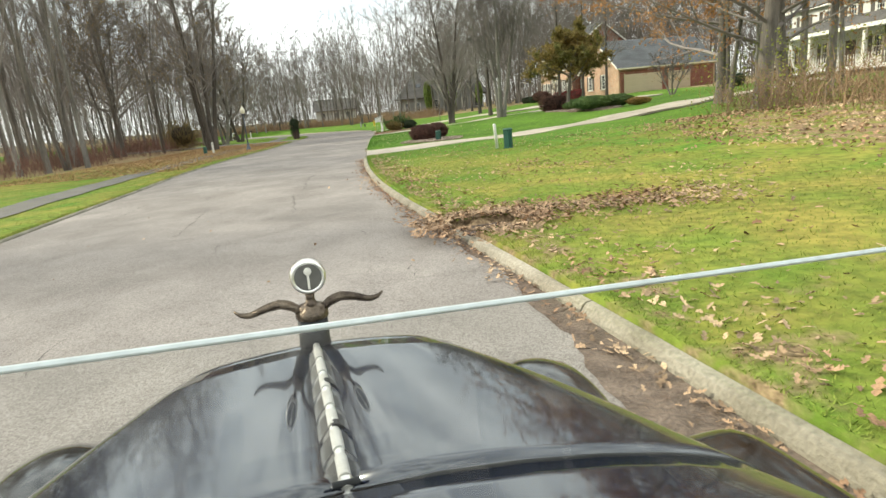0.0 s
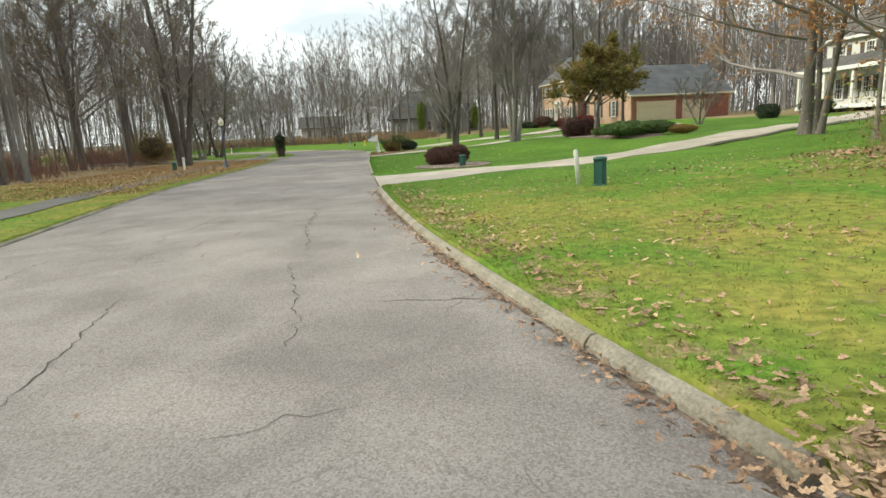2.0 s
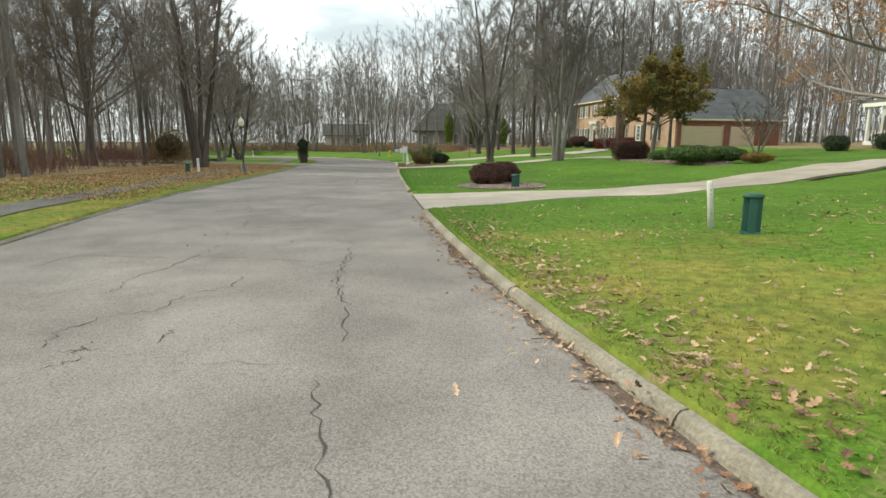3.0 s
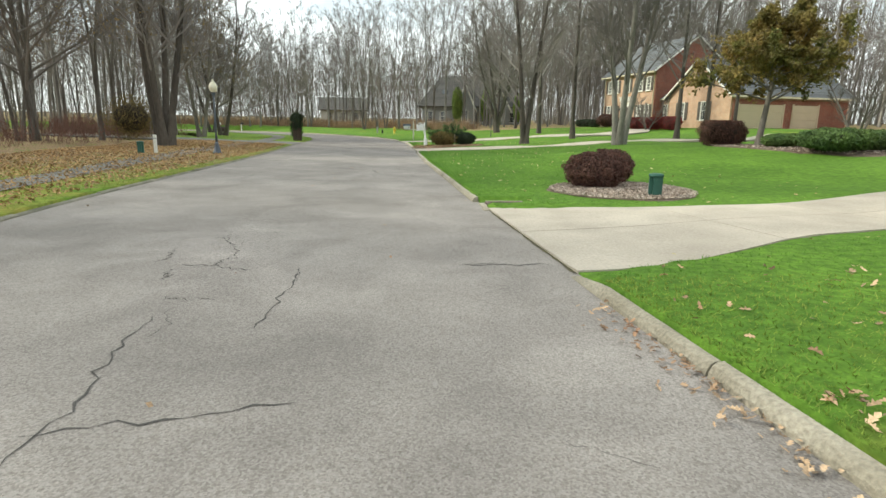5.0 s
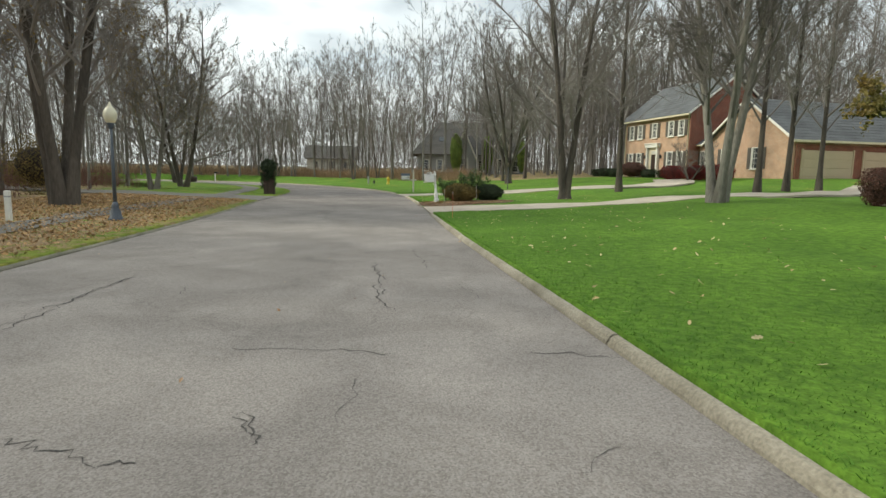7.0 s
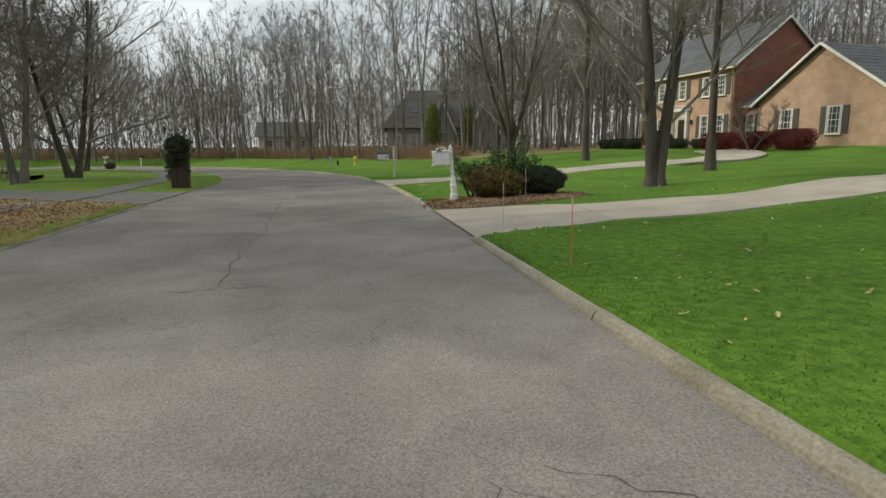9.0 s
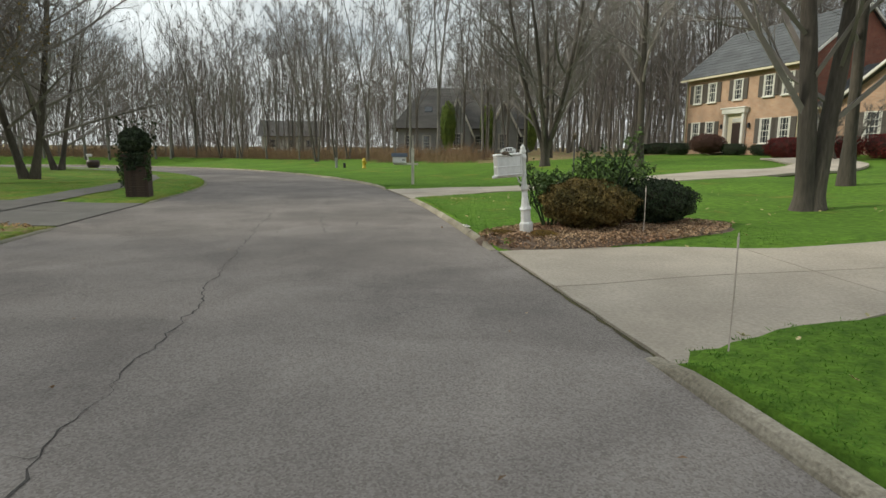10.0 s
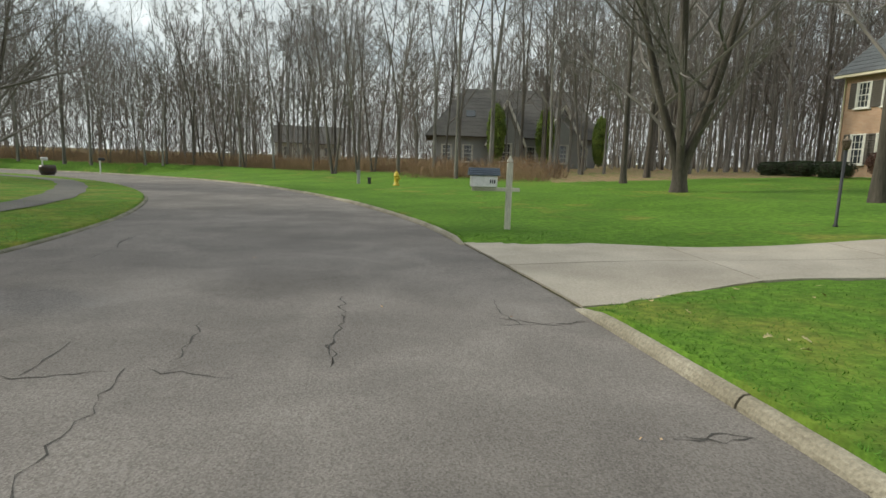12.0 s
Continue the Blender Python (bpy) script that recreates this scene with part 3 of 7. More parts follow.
def strip_mesh(line, out, ds):
    pts = (line[:, None] + out[:, None] * np.array(ds)[None, :, None]).reshape(-1, 2)
    n, m = len(line), len(ds)
    i, k = np.meshgrid(np.arange(n - 1), np.arange(m - 1), indexing="ij")
    f = np.stack([i * m + k, (i + 1) * m + k, (i + 1) * m + k + 1, i * m + k + 1], -1).reshape(-1, 4)
    return pts, f


def turf_values(xy):
    """How dry the grass is and how thick the fallen leaves lie."""
    x, y = xy[:, 0], xy[:, 1]
    dr, dl = beside(RIGHT_EDGE, RIGHT_OUT, xy), beside(LEFT_EDGE, LEFT_OUT, xy)
    right = dr > dl
    wob = np.sin(x * 0.8 + y * 0.33) * 0.12 + np.sin(x * 0.21 - y * 0.5) * 0.1
    first = np.clip((17.5 - y) / 4, 0, 1)
    dry = np.where(right, 0.7 * first * np.clip((16.5 - y) / 8, 0.3, 1) + 0.1 + 0.1 * first, 0.85) + wob
    third = np.clip((y - 51) / 2, 0, 1)
    dry = np.where(right, dry + 0.26 * third, dry)
    litter = np.where(right, 0.20 * np.clip((9.5 - y) / 5, 0, 1) + 0.40 * np.exp(-((dr - 0.4) / 0.5) ** 2) * np.clip((16 - y) / 4, 0, 1) - 0.02, 0.0)
    litter = np.where(right & (dr > 6) & (y < 16), litter + 0.6 * np.clip((dr - 6.6 - 0.5 * np.maximum(0, y - 6)) / 1.5, 0, 1), litter)
    litter = np.where(right & ((dr > 36) | ((dr > 14.5) & (y > 86))), 0.85, litter)
    leafy = np.clip((y - 20) / 14, 0, 1) * np.clip((60 - y) / 4, 0, 1)
    far_left = np.clip((dl - 11) / 3, 0, 1)
    litter = np.where(~right, np.maximum(0.08 + 0.82 * leafy * np.clip((dl + 0.6) / 1.6, 0.5, 1), 0.85 * far_left), litter) + 0.5 * wob * (litter > 0.2)
    litter = np.where(~right & (y > 58) & (dl < 10), 0.04, litter)
    # left grass past y = 58: sunlit yellow-green put into the dry tint
    dry = np.where(~right & (y > 58), 0.6, dry)
    litter = np.where(np.hypot(x - 5.5, y - 1.2) < 0.9, 1.2, litter)
    return np.clip(dry, 0, 1.2), np.clip(litter, 0, 1.2)


def set_turf(me, xy):
    dry, litter = turf_values(xy)
    for name, values in (("dry", dry), ("litter", litter)):
        a = me.attributes.new(name, "FLOAT", "POINT")
        a.data.foreach_set("value", values.astype(np.float32))


def turf_strip(name, line, out, ds, keep, label):
    side = 1 if out is RIGHT_OUT else -1
    line = line[keep]
    line = np.concatenate([line[line[:, 1] < -9], spline(line[(line[:, 1] >= -9) & (line[:, 1] < 72)][::4], 0.2), line[line[:, 1] >= 72]])
    out = normals_of(line, side)
    xy, f = strip_mesh(line, out, ds)
    z = surface(xy)
    z[::len(ds)] = -0.05
    me = mesh_of(name, np.c_[xy, z], f, TURF, True)
    set_turf(me, xy)
    return tagged(new(name, me), label, "lawn", kind="structure")


NEAR_D = [0.03, 0.045, 0.15, 0.3, 0.5, 0.75, 1.0, 1.3, 1.6, 2.0, 2.4, 2.8, 3.3, 3.8, 4.3, 4.8, 5.4, 6, 6.6, 7.2, 7.8, 8.5, 9.2, 10, 11, 12, 13, 14]
turf_strip("lawn_right", RIGHT_EDGE, RIGHT_OUT, NEAR_D, slice(0, 330), "green autumn lawn with scattered fallen leaves beside the road")
turf_strip("lawn_left", LEFT_EDGE, LEFT_OUT, NEAR_D[:-4], slice(0, 330), "leaf-strewn yellowing grass verge beside the road")

# the wide ground, sunk a little where the lawns and the road lie on it
gx = np.r_[-3000, -900, -350, -200, np.arange(-120, 121, 2.0), 200, 350, 900, 3000]
gy = np.r_[-3000, -900, -300, -120, np.arange(-70, 201, 2.0), 280, 450, 1000, 3000]
GX, GY = np.meshgrid(gx, gy, indexing="ij")
gxy = np.stack([GX.ravel(), GY.ravel()], 1)
gd = np.maximum(beside(RIGHT_EDGE, RIGHT_OUT, gxy), beside(LEFT_EDGE, LEFT_OUT, gxy))
gdrive, _ = in_drive(gxy)
gz = land(gxy) - 0.03
gz = np.where(gd < 11.5, -0.5, np.where(gd < 14, gz - 0.10, gz))
gz = np.where(gdrive > -1.5, np.minimum(gz, drive_z(gxy) - 0.12), gz)
i, k = np.meshgrid(np.arange(len(gx) - 1), np.arange(len(gy) - 1), indexing="ij")
m = len(gy)
gf = np.stack([i * m + k, (i + 1) * m + k, (i + 1) * m + k + 1, i * m + k + 1], -1).reshape(-1, 4)
me = mesh_of("ground", np.c_[gxy, gz], gf, TURF, True)
set_turf(me, gxy)
tagged(new("ground", me), "leaf-littered woodland floor reaching to the horizon", "ground", kind="structure")

# the road, a ribbon between the two edges, with a slight crown
n_r = 420
sr = np.linspace(0, 1, n_r)
ra = np.stack([np.interp(sr, np.linspace(0, 1, len(RIGHT_EDGE)), RIGHT_EDGE[:, c]) for c in (0, 1)], 1)
la = np.stack([LEFT_EDGE[np.linalg.norm(LEFT_EDGE - p, axis=1).argmin()] for p in ra])
la = np.stack([np.convolve(np.pad(la[:, c], 4, mode="edge"), np.ones(9) / 9, "valid") for c in (0, 1)], 1)
across = np.linspace(-0.02, 1.02, 9)
rv = [(*(r + (l - r) * u), 0.0) for r, l in zip(ra, la) for u in across]
rf = [(a * 9 + b, a * 9 + b + 1, (a + 1) * 9 + b + 1, (a + 1) * 9 + b) for a in range(n_r - 1) for b in range(8)]
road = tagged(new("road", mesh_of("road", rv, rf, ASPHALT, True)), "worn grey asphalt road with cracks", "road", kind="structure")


def road_point(y, u):
    """A point of the road abreast of a place y on its right edge; u from 0 at that edge to 1 at the other."""
    k = np.abs(ra[:, 1] - y).argmin()
    return ra[k] + (la[k] - ra[k]) * u


# cracks: thin tarry ribbons on the asphalt
def crack(rng, a, b, width, jag):
    n = max(8, int(np.linalg.norm(np.subtract(b, a)) / 0.10))
    t = np.linspace(0, 1, n)
    d = np.subtract(b, a)
    nrm = np.array([-d[1], d[0]]) / np.linalg.norm(d)
    off = np.cumsum(rng.normal(size=n)) * jag * 0.30 + rng.normal(size=n) * jag * 0.4
    off -= off[0] + (off[-1] - off[0]) * t
    c = np.array(a)[None] + t[:, None] * d[None] + off[:, None] * nrm[None]
    w = 0.62 * width * rng.uniform(0.2, 1.4, n) * np.sin(np.pi * np.clip(t * 0.96 + 0.02, 0, 1)) ** 0.3
    v = np.concatenate([np.c_[c - nrm * w[:, None] / 2, np.full(n, 0.004)], np.c_[c + nrm * w[:, None] / 2, np.full(n, 0.004)]])
    f = [(i, i + 1, n + i + 1, n + i) for i in range(n - 1)]
    return v, f


rng = np.random.default_rng(5)
cracks = []
CRACKS_START = [
    [(0.67, 2.98), (0.70, 3.31), (0.12, 6.26)],
    [(1.88, 1.35), (1.77, 2.04), (2.11, 2.09)],
    [(2.30, 4.26), (1.72, 7.45)],
    [(-1.73, 5.97), (-2.15, 8.14), (-1.89, 9.34)],
    [(2.94, 5.31), (4.07, 5.10)],
    [(1.82, 8.20), (1.45, 10.64)],
    [(1.49, 10.01), (1.31, 13.27)],
]
CRACKS_MIDDLE = [
    [(1.35, 18.66), (2.34, 18.64)],
    [(-1.75, 17.92), (-1.82, 18.27)],
    [(-4.13, 28.28), (-4.11, 30.43), (-4.10, 31.08)],
    [(-0.49, 29.28), (-0.65, 32.57)],
    [(0.98, 27.41), (1.82, 27.24)],
    [(-1.21, 26.19), (-1.06, 25.83)],
    [(-1.12, 13.95), (-1.15, 14.78), (-1.37, 16.81)],
    [(-1.24, 14.96), (0.10, 15.31)],
    [(-0.47, 16.53), (-0.47, 18.21)],
]
CRACKS_END = [
    [(-2.77, 41.59), (-2.89, 42.55), (-3.05, 44.37), (-3.39, 49.16), (-4.22, 58.48)],
    [(-3.37, 41.43), (-2.75, 41.55), (-2.16, 41.50)],
    [(-5.02, 58.33), (-4.32, 58.41)],
    [(-4.13, 58.41), (-3.35, 58.27)],
    [(-3.95, 58.63), (-4.06, 59.88)],
    [(-2.67, 58.51), (-2.72, 59.24)],
    [(-4.89, 58.33), (-4.96, 59.13)],
    [(-7.16, 64.71), (-7.46, 66.62)],
    [(-0.93, 60.88), (-0.86, 59.76)],
    [(-1.10, 59.75), (-0.09, 59.88)],
    [(-0.47, 57.25), (0.04, 57.26)],
    [(-2.36, 53.00), (-2.53, 55.82)],
]
CRACKS_A = [
    [(-0.57, 8.14), (-0.66, 8.62), (-0.51, 9.0), (-0.13, 9.18), (-0.12, 9.82), (0.32, 10.13), (0.24, 10.67)],
    [(-0.27, 7.72), (-0.2, 8.0), (-0.25, 8.29)],
    [(0.3, 8.23), (0.31, 8.61)],
    [(-0.96, 9.93), (-1.11, 10.47), (-0.88, 11.29), (-0.79, 13.25)],
    [(1.54, 9.63), (1.39, 11.0), (1.45, 11.97)],
    [(-2.82, 11.28), (-2.61, 12.14), (-1.61, 11.95), (-0.91, 12.03), (0.29, 11.79), (1.21, 11.55)],
    [(3.2, 8.19), (3.58, 8.23)],
]
CRACKS_B = [
    [(-2.16, 18.66), (-2.15, 19.12), (-2.2, 19.43)],
    [(-2.02, 20.35), (-1.74, 19.87), (-1.5, 19.47), (-1.36, 18.99), (-1.47, 18.76), (-1.41, 18.49)],
    [(-1.91, 18.55), (-1.37, 18.46), (-0.99, 18.35)],
    [(-0.49, 18.43), (-0.42, 17.92)],
    [(1.31, 18.66), (1.87, 18.65), (2.32, 18.71)],
    [(-1.39, 20.46), (-0.76, 20.46)],
    [(-1.77, 17.95), (-1.82, 18.23), (-1.83, 18.36)],
    [(-1.51, 17.35), (-1.33, 17.32), (-1.01, 17.26)],
]
CRACKS_C = [
    [(-4.05, 28.18), (-4.06, 28.98), (-4.17, 29.88), (-4.09, 31.07)],
    [(-1.21, 26.19), (-1.05, 25.86), (-1.03, 25.72)],
    [(-0.68, 32.25), (-0.48, 30.71), (-0.47, 29.59), (-0.25, 28.99)],
    [(0.03, 34.53), (0.23, 31.98)],
    [(-1.68, 27.56), (-0.93, 27.52), (-0.23, 27.42)],
    [(-2.48, 25.84), (-2.21, 25.69), (-1.82, 25.52), (-1.59, 25.54)],
]
CRACKS_D = [
    [(-4.62, 52.08), (-3.89, 51.93), (-3.73, 51.87)],
    [(-3.44, 51.88), (-3.26, 52.01)],
    [(-3.16, 52.31), (-3.24, 53.15)],
    [(-2.26, 52.18), (-2.29, 53.46)],
    [(-1.68, 53.2), (-1.75, 54.61)],
    [(-0.13, 51.84), (0.62, 51.83)],
]
CRACKS_E = [
    [(-2.67, 58.51), (-2.72, 59.25), (-2.81, 61.1)],
    [(-1.16, 60.09), (-0.62, 59.77), (-0.12, 59.89)],
    [(-7.14, 62.72), (-6.93, 63.24), (-7.53, 66.38)],
    [(-0.47, 57.25), (0.05, 57.26)],
]
for stroke in CRACKS_START + CRACKS_MIDDLE + CRACKS_END + CRACKS_A + CRACKS_B + CRACKS_C + CRACKS_D + CRACKS_E:
    for p, q in zip(stroke, stroke[1:]):
        cracks.append(crack(rng, p, q, 0.027, 0.06))
for _ in range(60):
    y0, u0 = rng.uniform(-3, 66), rng.uniform(0.1, 0.9)
    p = road_point(y0, u0)
    a = rng.uniform(0, 6.28)
    cracks.append(crack(rng, p, p + rng.uniform(0.3, 1.1) * np.array([math.cos(a), math.sin(a)]), rng.uniform(0.008, 0.016), 0.07))
for v, f in cracks:
    ob = under("crack", mesh_of("crack", v, f, CRACK), road)


def kerb_stone(root, seg, nn, section, material, r):
    d0, d1 = seg[1] - seg[0], seg[-1] - seg[-2]
    seg[0] = seg[0] + d0 * 0.05
    seg[-1] = seg[-1] - d1 * 0.05
    drop = np.clip(-in_drive(seg)[0] / 0.7, 0.15, 1)
    dz, m, v, f = r.uniform(-0.008, 0.008), len(section), [], []
    for p, q, h in zip(seg, nn, drop):
        v += [(*(p + q * x), z if z < 0 else z * h + dz + r.uniform(-0.003, 0.003)) for x, z in section]
    for i in range(len(seg) - 1):
        f += [(i * m + k, (i + 1) * m + k, (i + 1) * m + k + 1, i * m + k + 1) for k in range(m - 1)]
    f += [tuple(range(m - 1, -1, -1)), tuple(range(len(v) - m, len(v)))]
    under("kerb_stone", mesh_of("kerb_stone", v, f, material), root)


# kerbs: short cast lengths with open joints, left out at the driveways
def kerb(name, line, out, y_from, y_to, label, material, lip):
    root = tagged(new(name), label, "kerb", kind="structure")
    section = [(-0.10, -0.02), (-0.092, 0.035 * lip), (-0.066, 0.080 * lip), (-0.04, 0.100 * lip), (0.008, 0.105 * lip), (0.024, 0.095 * lip), (0.030, -0.02)]
    fine = spline(line[(line[:, 1] > y_from) & (line[:, 1] < y_to) & (line[:, 0] > -60)][::4], 0.25)
    fo = normals_of(fine, 1 if out is RIGHT_OUT else -1)
    per = 12
    r = random.Random(3)
    for a in range(0, len(fine) - per, per):
        seg, nn = fine[a:a + per + 1].copy(), fo[a:a + per + 1]
        inside, _ = in_drive(seg, -0.1)
        good = inside < 0
        if out is RIGHT_OUT:
            good &= ~((seg[:, 1] > 0.6) & (seg[:, 1] < 1.9)) & ~((seg[:, 1] > 23.38) & (seg[:, 1] < 23.92))
        runs = np.split(np.arange(len(good)), np.where(np.diff(good.astype(int)) != 0)[0] + 1)
        runs = [q for q in runs if good[q[0]] and len(q) > 1]
        if not runs:
            continue
        for q in runs:
            kerb_stone(root, seg[q].copy(), nn[q], section, material, r)


kerb("kerb_right", RIGHT_EDGE, RIGHT_OUT, -14, 112, "weathered concrete kerb with open joints and leaves", KERB, 1.0)
kerb("kerb_left", LEFT_EDGE, LEFT_OUT, -14, 104, "low weathered kerb overgrown by the verge", KERB_OLD, 0.40)


# driveways of cast slabs: the first row follows the road's edge, later rows the driveway's own line
def driveway_grid(i, us):
    line, w, flare = DRIVES[i]
    edge, out = (RIGHT_EDGE, RIGHT_OUT) if i < 3 else (LEFT_EDGE, LEFT_OUT)
    side = normals_of(line, 1)
    arc = np.r_[0, np.cumsum(np.linalg.norm(np.diff(edge, axis=0), axis=1))]
    k0 = np.linalg.norm(edge - line[np.argmax(beside(edge, out, line) > 0)], axis=1).argmin()
    go = -1 if i < 3 else 1
    e = np.stack([np.interp(arc[k0] + go * us * (w + flare), arc, edge[:, c]) for c in (0, 1)], 1)
    on = out[k0][None]
    first = np.argmax(beside(edge, out, line) > 0.02)
    rows = []
    for k in range(first, len(line)):
        s = 0.5 * (k - first)
        own = line[k][None] + side[k][None] * (us * drive_width(i, k))[:, None]
        b = min(1.0, s / 3.5)
        b = b * b * (3 - 2 * b)
        rows.append((1 - b) * (e + on * (0.03 + s)) + b * own)
    return np.array(rows)


def driveway(i, name, label, material):
    root = tagged(new(name), label, "driveway", kind="structure")
    us = np.r_[np.linspace(-0.5, -0.003, 7), np.linspace(0.003, 0.5, 7)]
    grid = driveway_grid(i, us)
    for a in range(0, len(grid) - 1, 6):
        b = min(a + 6, len(grid) - 1)
        for h in (slice(0, 7), slice(7, 14)):
            rows = grid[a:b + 1, h].copy()
            if b < len(grid) - 1:
                rows[-1] -= (rows[-1] - rows[-2]) * 0.03
            v = [(x, y, z) for r in rows for (x, y), z in zip(r, drive_z(r) + 0.008)]
            top, m, f = len(v), 7, []
            v += [(x, y, z - 0.1) for x, y, z in v]
            for r in range(len(rows) - 1):
                f += [(r * m + q, (r + 1) * m + q, (r + 1) * m + q + 1, r * m + q + 1) for q in range(m - 1)]
                f += [(r * m, r * m + top, (r + 1) * m + top, (r + 1) * m), (r * m + m - 1, (r + 1) * m + m - 1, (r + 1) * m + m - 1 + top, r * m + m - 1 + top)]
            e0 = len(rows) - 1
            f += [(q, q + 1, q + 1 + top, q + top) for q in range(m - 1)] + [(e0 * m + q + 1, e0 * m + q, e0 * m + q + top, e0 * m + q + 1 + top) for q in range(m - 1)]
            under("slab", mesh_of("slab", v, f, material), root)


def seam(i):
    """A dirty, mossy joint where a driveway meets the road."""
    us = np.linspace(-0.5, 0.5, 40)
    line_ = driveway_grid(i, us)[0] - (RIGHT_OUT[0] if i < 3 else LEFT_OUT[0]) * 0.0
    out = np.array([1.0, 0.08])
    r = np.random.default_rng(i)
    w = r.uniform(0.02, 0.055, 40)
    v = [(*(p - out * a), 0.005) for p, a in zip(line_, w)] + [(*(p + out * 0.01), 0.006) for p in line_]
    under("joint", mesh_of("joint", v, [(k, k + 1, 41 + k, 40 + k) for k in range(39)], MOSS), road)


MOSS = mat("mossy_joint", (0.11, 0.10, 0.035), 0.95, 0.4, 9.0, 0.4, 60, col2=(0.055, 0.045, 0.035), world_space=True)
for i in range(3):
    seam(i)
driveway(0, "driveway_1", "pale concrete driveway curving up to a house", CONCRETE)
driveway(1, "driveway_2", "pale concrete driveway leading to a garage", CONCRETE)
driveway(2, "driveway_3", "pale concrete driveway leading to a brick house", CONCRETE)
driveway(3, "driveway_4", "dark asphalt driveway across the road", PATH_MAT)

# the footpath along the far verge
pl = spline([(-1.8, -20), (-3.9, -2), (-6.0, 8.6), (-7.45, 17.5), (-8.5, 26), (-9.6, 36), (-10.1, 41), (-10.6, 46), (-11.0, 52), (-11.35, 59.5), (-12.4, 68), (-14.2, 75.6), (-19.0, 85.5), (-24, 91.5), (-34, 97)], 1.0)
pn = normals_of(pl, 1)
pv, pf = [], []
for p, q in zip(pl, pn):
    for u in (-0.62, -0.2, 0.2, 0.62):
        c = p + q * u * (1 + 0.08 * math.sin(p[1] * 1.7))
        pv.append((*c, ground_at(*c) + 0.022))
for a in range(len(pl) - 1):
    pf += [(a * 4 + b, (a + 1) * 4 + b, (a + 1) * 4 + b + 1, a * 4 + b + 1) for b in range(3)]
tagged(new("footpath", mesh_of("footpath", pv, pf, PATH_MAT, True)), "narrow grey asphalt footpath in the leafy verge", "footpath", kind="structure")


